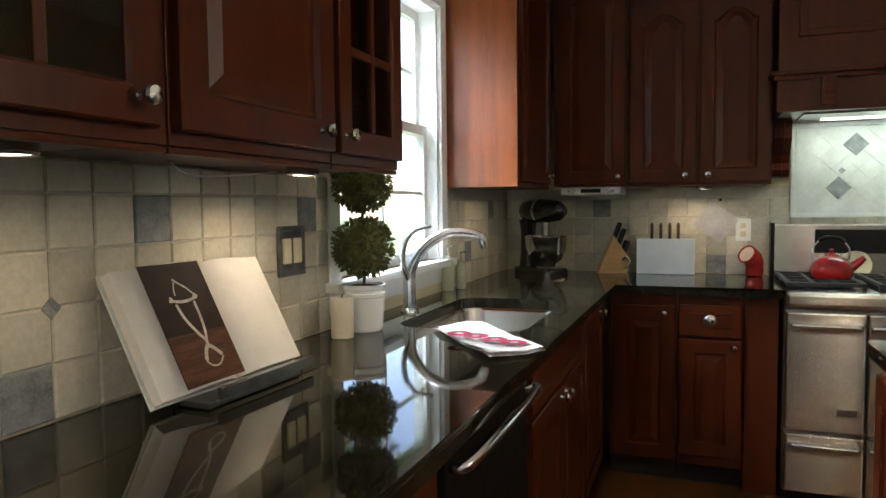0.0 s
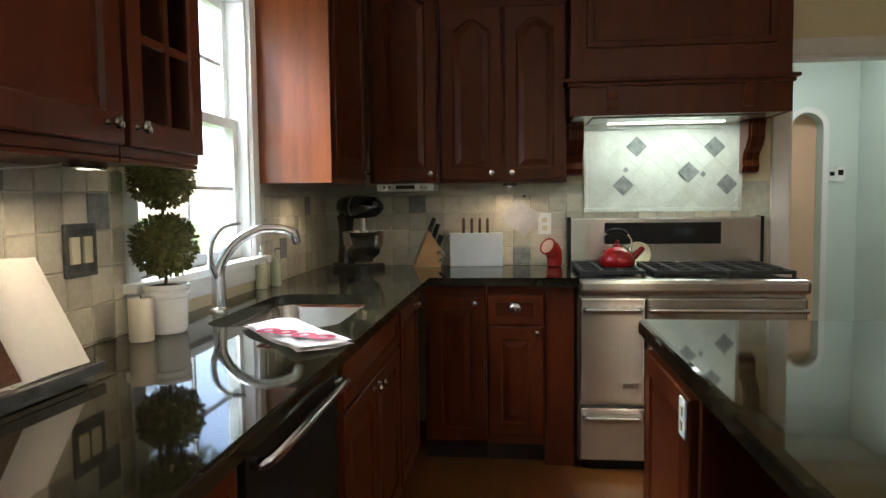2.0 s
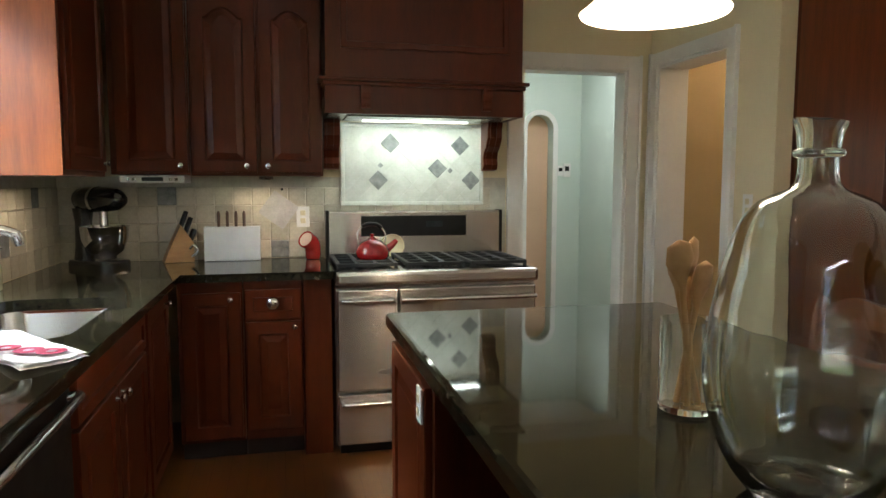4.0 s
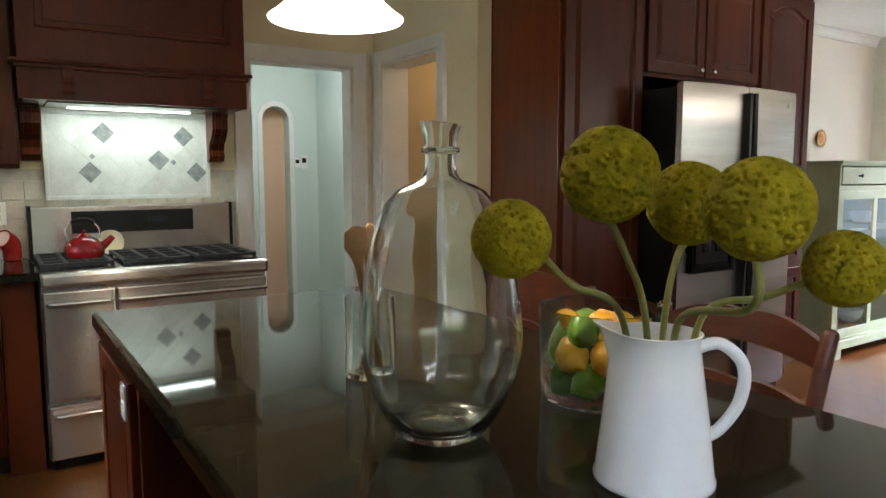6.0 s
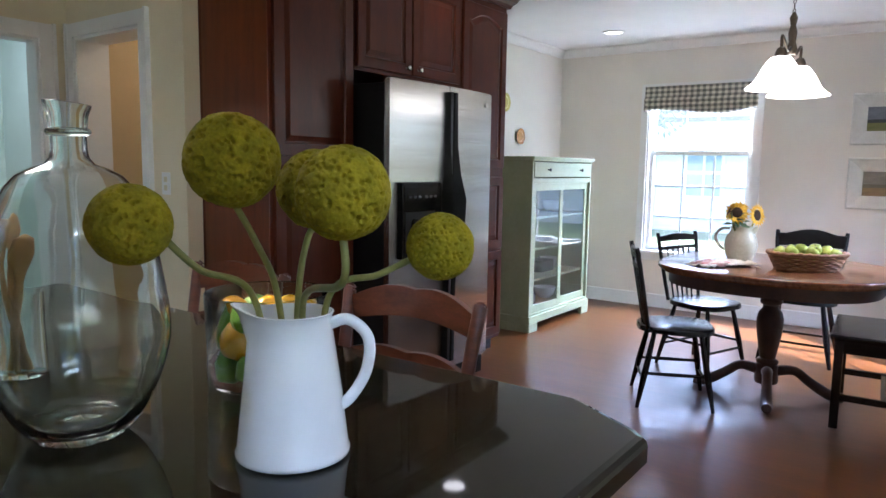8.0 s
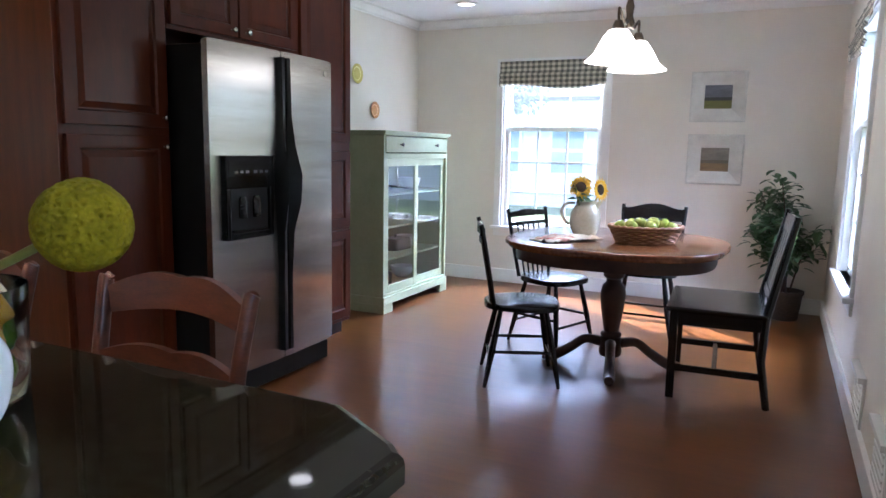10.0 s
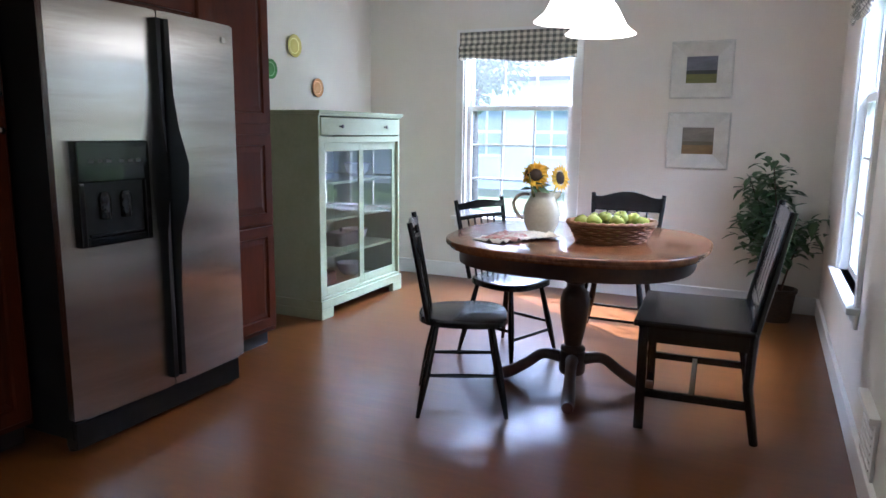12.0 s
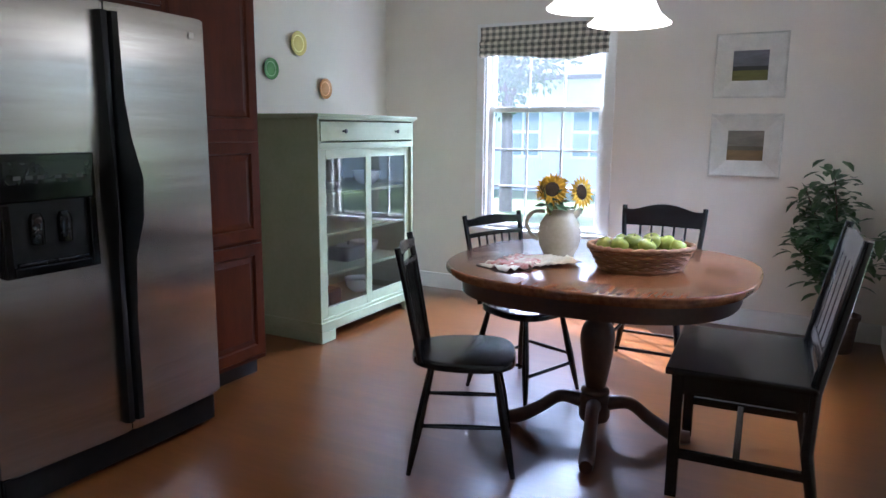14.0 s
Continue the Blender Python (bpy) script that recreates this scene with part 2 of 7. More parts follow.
def slab(outline, z0, z1, edge=0.012):
    """A thick top with a rounded over edge."""
    bm = bmesh.new()
    c = Vector((sum(p[0] for p in outline), sum(p[1] for p in outline))) / len(outline)
    n = len(outline)
    steps = [(0, z0), (0, z1 - edge)] + [(edge * (1 - math.cos(a)), z1 - edge + edge * math.sin(a)) for a in (0.5, 1.0, 1.57)]
    rings = []
    for inset, z in steps:
        ring = []
        for k in range(n):
            p, q, r = (Vector(outline[(k + d) % n]) for d in (-1, 0, 1))
            e1, e2 = (q - p).normalized(), (r - q).normalized()
            n1, n2 = Vector((-e1.y, e1.x)), Vector((-e2.y, e2.x))
            mid = (n1 + n2)
            mid = mid / max(0.3, mid.length_squared) * 2
            s = 1 if (c - q).dot(mid) > 0 else -1
            w = q + s * mid * inset
            ring.append(bm.verts.new((w.x, w.y, z)))
        rings.append(ring)
    for a, b in zip(rings, rings[1:]):
        for k in range(n):
            bm.faces.new((a[k], a[(k + 1) % n], b[(k + 1) % n], b[k]))
    bm.faces.new(rings[0][::-1])
    bm.faces.new(rings[-1])
    return bm


def structure(name, bm, material, label):
    ob = part(name, bm, material, None, label)
    return tagged(ob, kind="structure")


# ---- the shell: walls, floor bed, ceiling ----
CEIL = 2.54
WX = -0.005      # face of the sink wall
structure("floor", boxes((-0.15, 8.1, -4.86, 2.2, -0.06, -0.014)), DARK_GAP, "subfloor under the oak boards")
structure("ceiling", boxes((-0.15, 8.1, -4.86, 2.2, CEIL, CEIL + 0.1)), CEILING_PAINT, "smooth white painted ceiling")
# sink wall with its window
WIN_S = (-2.015, -1.115, 1.055, 2.12)
structure("wall_sink", boxes((WX - 0.12, WX, -4.86, WIN_S[0], 0, CEIL), (WX - 0.12, WX, WIN_S[1], 0.12, 0, CEIL),
          (WX - 0.12, WX, WIN_S[0], WIN_S[1], 0, WIN_S[2]), (WX - 0.12, WX, WIN_S[0], WIN_S[1], WIN_S[3], CEIL)), KITCHEN_PAINT, "cream painted wall behind the sink counter")
# range wall with the hall doorway
structure("wall_range", boxes((WX, 2.56, 0, 0.12, 0, CEIL), (3.245, 3.495, 0, 0.12, 0, CEIL), (2.56, 3.245, 0, 0.12, 2.03, CEIL)), KITCHEN_PAINT, "cream painted wall behind the range")
# wall with the second doorway
structure("wall_side_door", boxes((3.405, 3.495, -0.10, 0, 0, CEIL), (3.405, 3.495, -1.16, -0.79, 0, CEIL), (3.405, 3.495, -0.79, -0.10, 2.05, CEIL)),
          KITCHEN_PAINT, "cream painted wall with an open doorway")
# dining room
structure("wall_dining_left", boxes((3.5, 8.1, -0.95, -0.83, 0, CEIL)), WALL_PAINT, "off-white dining room wall with plates")
WIN_F = (-2.86, -1.885, 0.56, 2.09)
structure("wall_window", boxes((7.98, 8.1, -4.86, WIN_F[0], 0, CEIL), (7.98, 8.1, WIN_F[1], -0.95, 0, CEIL),
          (7.98, 8.1, WIN_F[0], WIN_F[1], 0, WIN_F[2]), (7.98, 8.1, WIN_F[0], WIN_F[1], WIN_F[3], CEIL)), WALL_PAINT, "off-white wall with a sash window")
WIN_R = (5.85, 6.80, 0.56, 2.09)
WIN_B = (0.90, 1.90, 1.0, 2.09)
structure("wall_right", boxes((-0.15, WIN_B[0], -4.86, -4.74, 0, CEIL), (WIN_B[1], WIN_R[0], -4.86, -4.74, 0, CEIL), (WIN_B[0], WIN_B[1], -4.86, -4.74, 0, WIN_B[2]), (WIN_B[0], WIN_B[1], -4.86, -4.74, WIN_B[3], CEIL), (WIN_R[1], 7.98, -4.86, -4.74, 0, CEIL),
          (WIN_R[0], WIN_R[1], -4.86, -4.74, 0, WIN_R[2]), (WIN_R[0], WIN_R[1], -4.86, -4.74, WIN_R[3], CEIL)), WALL_PAINT, "off-white side wall with a sash window")
# hall beyond the first doorway
def arch_wall(x0, x1, y0, y1, ax0, ax1, spring, top):
    bm = boxes((x0, ax0, y0, y1, 0, top), (ax1, x1, y0, y1, 0, top))
    n, c, r = 14, (ax0 + ax1) / 2, (ax1 - ax0) / 2
    for k in range(n):
        a0, a1 = math.pi * k / n, math.pi * (k + 1) / n
        xa, xb = c + r * math.cos(a0), c + r * math.cos(a1)
        za, zb = spring + r * math.sin(a0), spring + r * math.sin(a1)
        f, g = [bm.verts.new((x, y0, z)) for x, z in ((xa, za), (xa, top), (xb, top), (xb, zb))], [bm.verts.new((x, y1, z)) for x, z in ((xa, za), (xa, top), (xb, top), (xb, zb))]
        for q in ((f[0], f[1], f[2], f[3]), (g[3], g[2], g[1], g[0]), (f[0], f[3], g[3], g[0]), (f[1], g[1], g[2], f[2])):
            bm.faces.new(q)
    bmesh.ops.remove_doubles(bm, verts=bm.verts, dist=0.0005)
    return bm


structure("wall_hall_end", arch_wall(1.9, 4.6, 2.0, 2.12, 3.315, 3.565, 1.83, CEIL), HALL_PAINT, "pale aqua hall wall with a narrow arched niche")
structure("wall_hall_niche", boxes((3.25, 3.63, 2.121, 2.18, 0, 2.2)), surface("peach paint", (0.66, 0.44, 0.29), (0.71, 0.48, 0.33), 3, 0.7, 0, 0.03, fine=120), "tan wall seen through the arched opening")
structure("wall_hall_left", boxes((1.8, 1.9, 0.12, 2.12, 0, CEIL)), HALL_PAINT, "pale aqua hall wall")
structure("wall_hall_right", boxes((3.84, 3.94, 0.12, 2.0, 0, CEIL)), HALL_PAINT, "pale aqua hall wall beside the door")
structure("wall_back_room", boxes((3.497, 4.45, -0.829, -0.82, 0, CEIL), (4.35, 4.45, -0.82, 0.12, 0, CEIL), (3.4975, 4.35, 0.0, 0.10, 0, CEIL)), TAN_PAINT, "tan wall of the room beyond the doorway")


def arch_trim(x0, x1, y, spring, w=0.045, t=0.016):
    c, r = (x0 + x1) / 2, (x1 - x0) / 2
    bm = bmesh.new()
    inner = [(x1, 0.0)] + [(c + r * math.cos(math.pi * k / 20), spring + r * math.sin(math.pi * k / 20)) for k in range(21)] + [(x0, 0.0)]
    outer = [(x1 + w, 0.0)] + [(c + (r + w) * math.cos(math.pi * k / 20), spring + (r + w) * math.sin(math.pi * k / 20)) for k in range(21)] + [(x0 - w, 0.0)]
    rows = [[bm.verts.new(p) for p in ((a, y, b), (a, y - t, b), (e, y - t, f), (e, y, f))] for (a, b), (e, f) in zip(inner, outer)]
    for p, q in zip(rows, rows[1:]):
        for k in range(4):
            bm.faces.new((p[k], p[(k + 1) % 4], q[(k + 1) % 4], q[k]))
    return structure("arch_trim", bm, WHITE_TRIM, "white painted trim round the arched opening")


arch_trim(3.315, 3.565, 2.0, 1.83)


def casing(name, axis, at, a0, a1, top, w=0.075, t=0.02, sill=None, side=-1, jamb=0.1):
    """Flat trim round an opening, and the lining of the opening. axis: which coordinate the wall keeps; side: the room's side."""
    f0, f1 = sorted((at, at + side * t))
    j0, j1 = sorted((at + side * 0.004, at - side * jamb))
    bot = sill if sill is not None else 0.0
    rows = [(a0 - w, a0, f0, f1, bot, top + w), (a1, a1 + w, f0, f1, bot, top + w), (a0, a1, f0, f1, top, top + w),
            (a0 - w - 0.006, a0 - w + 0.012, f0 - (0.008 if side < 0 else 0), f1 + (0.008 if side > 0 else 0), bot, top + w + 0.006),
            (a1 + w - 0.012, a1 + w + 0.006, f0 - (0.008 if side < 0 else 0), f1 + (0.008 if side > 0 else 0), bot, top + w + 0.006),
            (a0, a0 + 0.018, j0, j1, bot, top), (a1 - 0.018, a1, j0, j1, bot, top), (a0 + 0.018, a1 - 0.018, j0, j1, top - 0.018, top)]
    if axis == "x":
        rows = [(r[2], r[3], r[0], r[1], r[4], r[5]) for r in rows]
    return structure(name, boxes(*rows, bevel=0.002), WHITE_TRIM, "white painted door and window trim")


casing("door_trim_hall", "y", 0.0, 2.56, 3.245, 2.03, w=0.085, jamb=0.12)
casing("door_trim_side", "x", 3.405, -0.79, -0.10, 2.05, w=0.075, jamb=0.19)


def baseboard(name, *rows):
    out = []
    for x0, x1, y0, y1 in rows:
        out.append((x0, x1, y0, y1, 0, 0.125))
        if x1 - x0 > y1 - y0:
            out.append((x0, x1, y0 - 0.004, y1 + 0.004, 0.112, 0.13))
        else:
            out.append((x0 - 0.004, x1 + 0.004, y0, y1, 0.112, 0.13))
    return structure(name, boxes(*out, bevel=0.003), WHITE_TRIM, "white painted baseboard along the wall")


baseboard("baseboard", (7.962, 7.98, -4.72, -0.97), (2.6, 7.96, -4.74, -4.722), (5.66, 7.96, -0.968, -0.95))
baseboard("baseboard_hall", (3.565, 3.84, 1.982, 2.0))
crown = bmesh.new()
for (x0, y0), (x1, y1), (nx, ny) in (((7.98, -4.74), (7.98, -0.95), (-1, 0)), ((5.6, -0.95), (7.98, -0.95), (0, -1)), ((-0.03, -4.74), (7.98, -4.74), (0, 1))):
    prof = [(0, 0), (0.07, 0), (0.066, -0.016), (0.045, -0.03), (0.02, -0.055), (0.012, -0.072), (0, -0.075)]
    ra = [crown.verts.new((x0 + nx * d, y0 + ny * d, CEIL + z)) for d, z in prof]
    rb = [crown.verts.new((x1 + nx * d, y1 + ny * d, CEIL + z)) for d, z in prof]
    for k in range(len(prof) - 1):
        crown.faces.new((ra[k], ra[k + 1], rb[k + 1], rb[k]))
structure("crown_trim", crown, WHITE_TRIM, "white crown moulding at the ceiling")


# ---- windows ----
def sash_window(name, axis, at, a0, a1, z0, z1, side, meet, cols, rows_top, rows_bot, label):
    """Double hung window in a wall. side: +1 when the room lies at larger coordinates."""
    def turn(r):
        return r if axis == "y" else (r[2], r[3], r[0], r[1], r[4], r[5])
    w = tagged(new(name), label, "window", kind="structure")
    def span(d0, d1):
        return tuple(sorted((at - side * d0, at - side * d1)))
    d = span(-0.02, 0.0)
    cw = 0.065
    part("window_frame", boxes(*[turn(r) for r in (
        (a0 - cw, a0, *d, z0 - 0.03, z1 + cw), (a1, a1 + cw, *d, z0 - 0.03, z1 + cw), (a0, a1, *d, z1, z1 + cw),
        (a0, a0 + 0.02, *span(-0.004, 0.119), z0, z1), (a1 - 0.02, a1, *span(-0.004, 0.119), z0, z1), (a0 + 0.02, a1 - 0.02, *span(-0.004, 0.119), z1 - 0.02, z1))], bevel=0.002), WHITE_TRIM, w)
    part("window_sill", boxes(turn((a0 - cw - 0.02, a1 + cw + 0.02, *span(-0.055, 0.119), z0 - 0.03, z0)), turn((a0 - cw, a1 + cw, *span(-0.016, 0.0), z0 - 0.10, z0 - 0.031)), bevel=0.004), WHITE_TRIM, w)
    for sash, (s0, s1, dd, nr) in (("upper_sash", (meet - 0.02, z1 - 0.02, 0.075, rows_top)), ("lower_sash", (z0, meet + 0.02, 0.04, rows_bot))):
        b0, b1 = a0 + 0.02, a1 - 0.02
        fr = 0.04
        rr = [(b0, b0 + fr, *span(dd, dd + 0.03), s0, s1), (b1 - fr, b1, *span(dd, dd + 0.03), s0, s1),
              (b0 + fr, b1 - fr, *span(dd, dd + 0.03), s0, s0 + fr), (b0 + fr, b1 - fr, *span(dd, dd + 0.03), s1 - fr, s1)]
        for k in range(1, cols):
            x = b0 + fr + (b1 - b0 - 2 * fr) * k / cols
            rr.append((x - 0.008, x + 0.008, *span(dd + 0.007, dd + 0.023), s0 + fr, s1 - fr))
        for k in range(1, nr):
            z = s0 + fr + (s1 - s0 - 2 * fr) * k / nr
            rr.append((b0 + fr, b1 - fr, *span(dd + 0.008, dd + 0.022), z - 0.008, z + 0.008))
        ob = part(sash, boxes(*[turn(r) for r in rr], bevel=0.0015), WHITE_TRIM, w)
        pane = part("pane", boxes(turn((b0 + fr, b1 - fr, *span(dd + 0.013, dd + 0.017), s0 + fr, s1 - fr))), PANE, ob)
        pane.visible_shadow = False
    return w


sash_window("window_1", "x", WX, WIN_S[0], WIN_S[1], WIN_S[2], WIN_S[3], 1, 1.60, 2, 2, 2, "white double hung kitchen window above the sink")
sash_window("window_2", "x", 7.98, WIN_F[0], WIN_F[1], WIN_F[2], WIN_F[3], -1, 1.50, 3, 1, 3, "white double hung dining window with lower grille")
sash_window("window_3", "y", -4.74, WIN_R[0], WIN_R[1], WIN_R[2], WIN_R[3], 1, 1.50, 3, 1, 3, "white double hung side window")
sash_window("window_4", "y", -4.74, WIN_B[0], WIN_B[1], WIN_B[2], WIN_B[3], 1, 1.56, 2, 2, 2, "white double hung kitchen window opposite the range")


# ---- cabinetry ----
def door_bm(w, h, t=0.02, fw=0.06, arch=0.0, flat=False):
    """Raised panel door, front towards -y, lower left corner at the origin."""
    n = 12
    bm = bmesh.new()

    def ring(inset, y, a):
        pts = [(inset, inset), (w - inset, inset)]
        for k in range(n + 1):
            u = k / n
            x = w - inset - u * (w - 2 * inset)
            s = abs(2 * u - 1)
            drop = a * (min(1.0, s * 1.25) ** 2)
            pts.append((x, h - inset - drop))
        return [bm.verts.new((x, y, z)) for x, z in pts]

    rings = [ring(0, 0, 0), ring(0, -t + 0.003, 0), ring(0.003, -t, 0), ring(fw, -t, arch)]
    if not flat:
        rings += [ring(fw + 0.006, -t + 0.010, arch), ring(fw + 0.014, -t + 0.010, arch), ring(fw + 0.040, -t + 0.002, arch)]
    else:
        rings += [ring(fw + 0.004, -t + 0.008, arch)]
    m = len(rings[0])
    for a, b in zip(rings, rings[1:]):
        for k in range(m):
            bm.faces.new((a[k], a[(k + 1) % m], b[(k + 1) % m], b[k]))
    bm.faces.new(rings[0][::-1])
    bm.faces.new(rings[-1])
    return bm


def knob_bm(x, y, z):
    prof = [(0.0001, 0), (0.008, 0), (0.007, 0.003), (0.0045, 0.008), (0.005, 0.014), (0.012, 0.019), (0.0145, 0.024), (0.0125, 0.029), (0.006, 0.032), (0, 0.0325)]
    return lathe(prof, 14, at=(x, y, z), turn=Matrix.Rotation(radians(90), 4, "X"))


def glass_door(w, h, cols, rows, parent, x0, z0, fw=0.055, t=0.02):
    rr = [(0, fw, -t, 0, 0, h), (w - fw, w, -t, 0, 0, h), (fw, w - fw, -t, 0, 0, fw), (fw, w - fw, -t, 0, h - fw, h)]
    for k in range(1, cols):
        x = fw + (w - 2 * fw) * k / cols
        rr.append((x - 0.009, x + 0.009, -t + 0.002, -0.004, fw, h - fw))
    zs = [0.19, 0.46, 0.73][:rows - 1] if rows > 1 else []
    for u in zs:
        z = fw + (h - 2 * fw) * u
        rr.append((fw, w - fw, -t + 0.003, -0.005, z - 0.009, z + 0.009))
    bm = bmesh.new()
    rings = []
    for ins, y in ((0, 0), (0, -t + 0.003), (0.003, -t), (fw - 0.006, -t), (fw, -t + 0.006), (fw, 0)):
        rings.append([bm.verts.new(p) for p in ((ins, y, ins), (w - ins, y, ins), (w - ins, y, h - ins), (ins, y, h - ins))])
    for a, b in zip(rings, rings[1:] + rings[:1]):
        for k in range(4):
            bm.faces.new((a[k], a[(k + 1) % 4], b[(k + 1) % 4], b[k]))
    d = part("door", bm, CHERRY, parent)
    d.location = (x0, 0, z0)
    for r in rr[4:]:
        part("muntin", boxes(r, bevel=0.002), CHERRY, d)
    part("pane", boxes((fw - 0.004, w - fw + 0.004, -0.0115, -0.0085, fw - 0.004, h - fw + 0.004)), GLASS, d)
    return d


def cabinet(loc, rz, w, depth, z0, z1, label, doors, toe=0.0, open_body=False, mat=None, group="", name="cabinet", low_top=None):
    """Cabinet with its face at local y = 0, body behind it. doors: (kind, x0, x1, z0, z1, knob x or None, knob z, arch)."""
    mat = mat or CHERRY
    c = thing(name, loc, rz, label, "cabinet", group)
    e = 0.0008
    if open_body:
        rows = [(e, 0.018, 0.001, depth, z0, z1), (w - 0.018, w - e, 0.001, depth, z0, z1), (0.018, w - 0.018, 0.001, depth, z0, z0 + 0.018),
                (0.018, w - 0.018, 0.001, depth, z1 - 0.018, z1), (0.018, w - 0.018, depth - 0.01, depth, z0 + 0.018, z1 - 0.018), (0.018, w - 0.018, 0.03, depth - 0.01, (z0 + z1) / 2, (z0 + z1) / 2 + 0.018),
                (0.018, 0.045, 0.001, 0.02, z0 + 0.018, z1 - 0.018), (w - 0.045, w - 0.018, 0.001, 0.02, z0 + 0.018, z1 - 0.018), (0.045, w - 0.045, 0.001, 0.02, z0 + 0.018, z0 + 0.05)]
        part("body", boxes(*rows[:6]), mat, c)
        for r in rows[6:]:
            part("face_frame", boxes(r, bevel=0.001), mat, c)
    else:
        rows = [(e, w - e, 0.001, depth, z0 + toe, z1)] if low_top is None else [(e, w - e, 0.001, depth, z0 + toe, low_top), (e, w - e, 0.001, 0.018, low_top, z1)]
        part("body", boxes(*rows, bevel=0.0015), mat, c)
    if toe:
        part("toe_kick", boxes((e, w - e, 0.07, depth, z0, z0 + toe)), DARK_GAP, c)
    for kind, x0, x1, a, b, kx, kz, arch in doors:
        if kind == "glass":
            d = glass_door(x1 - x0, b - a, 2, 4, c, x0, a)
        else:
            d = part("drawer" if kind == "drawer" else "door", door_bm(x1 - x0, b - a, arch=arch, fw=0.035 if kind == "drawer" else 0.058, flat=kind == "drawer"), mat, c)
            d.location = (x0, 0, a)
        if kx is not None:
            part("knob" if kind != "drawer" else "cup_pull", knob_bm(kx - x0, -0.019, kz - a) if kind != "drawer" else
                 lathe([(0.034, 0), (0.033, 0.010), (0.026, 0.020), (0.014, 0.026), (0, 0.027)], 18, at=(kx - x0, -0.018, kz - a), turn=Matrix.Rotation(radians(90), 4, "X")),
                 CHROME, d, "satin nickel knob" if kind != "drawer" else "satin nickel cup pull", smooth=40)
    return c


def crown_on(parent, w, depth, z, mat=CHERRY, ends=(0, 0)):
    e0, e1 = ends
    bm = bmesh.new()
    prev = None
    for d, dz in ((0.002, 0), (0.02, 0), (0.026, 0.012), (0.03, 0.022), (0.05, 0.040), (0.062, 0.062), (0.072, 0.070), (0.075, 0.09), (0.0, 0.09)):
        ring = [bm.verts.new(p) for p in ((-e0 * d, depth, z + dz), (-e0 * d, -d, z + dz), (w + e1 * d, -d, z + dz), (w + e1 * d, depth, z + dz))]
        if prev:
            for k in range(4):
                bm.faces.new((prev[k], prev[(k + 1) % 4], ring[(k + 1) % 4], ring[k]))
        prev = ring
    bm.faces.new(prev)
    return part("crown", bm, mat, parent)


UZ0, UZ1, FACE = 1.374, 2.42, 0.325     # upper cabinets
up_group, low_group = "upper kitchen cabinets", "base kitchen cabinets"
# sink wall, left of the window (face towards +x)
for y0, y1, kind, kx, arch in ((-4.55, -4.02, "door", 0.045, 0), (-4.015, -3.505, "door", 0.45, 0), (-3.50, -3.092, "glass", 0.338, 0), (-3.088, -2.615, "door", 0.405, 0), (-2.612, -2.272, "glass", 0.03, 0)):
    w = y1 - y0
    c = cabinet((FACE, y0, 0), 90, w, FACE - WX - 0.002, UZ0, UZ1, "dark cherry upper cabinet with glazed door" if kind == "glass" else "dark cherry upper cabinet with raised panel door",
                [(kind, 0.008, w - (0.032 if y1 == -3.092 else 0.012), UZ0 + 0.022, UZ1 - 0.03, kx, UZ0 + 0.060, 0)], open_body=kind == "glass", group=up_group)
    crown_on(c, w, 0.2, UZ1)
    part("light_rail", boxes((0.001, w - 0.001, 0.0015, 0.02, UZ0 - 0.012, UZ0 - 0.001), bevel=0.003), CHERRY, c)
# corner cabinets
c = cabinet((FACE, -1.03, 0), 90, 0.655, FACE - WX - 0.002, UZ0 - 0.012, UZ1, "dark cherry corner cabinet with a lighter side", [("door", 0.03, 0.60, UZ0 + 0.012, UZ1 - 0.03, 0.555, UZ0 + 0.05, 0.05)], group=up_group)
part("side_panel", boxes((-0.004, -0.0002, 0.0, FACE - WX - 0.002, UZ0 - 0.012, UZ1)), CHERRY_LIGHT, c, "lighter, more orange cherry side panel")
crown_on(c, 0.655, 0.2, UZ1, ends=(1, 0))
c = cabinet((0.345, -0.36, 0), 0, 0.365, 0.355, UZ0, UZ1, "dark cherry upper cabinet with raised panel door", [("door", 0.03, 0.358, UZ0 + 0.012, UZ1 - 0.03, 0.325, UZ0 + 0.045, 0.05)], group=up_group)
crown_on(c, 0.365, 0.2, UZ1)
c = cabinet((0.715, -0.365, 0), 0, 0.645, 0.36, UZ0 - 0.004, UZ1, "dark cherry double cabinet with two arched doors",
            [("door", 0.012, 0.318, UZ0 + 0.012, 2.245, 0.268, UZ0 + 0.045, 0.05), ("door", 0.334, 0.637, UZ0 + 0.012, 2.245, 0.37, UZ0 + 0.045, 0.05)], group=up_group)
crown_on(c, 0.645, 0.2, 2.30)

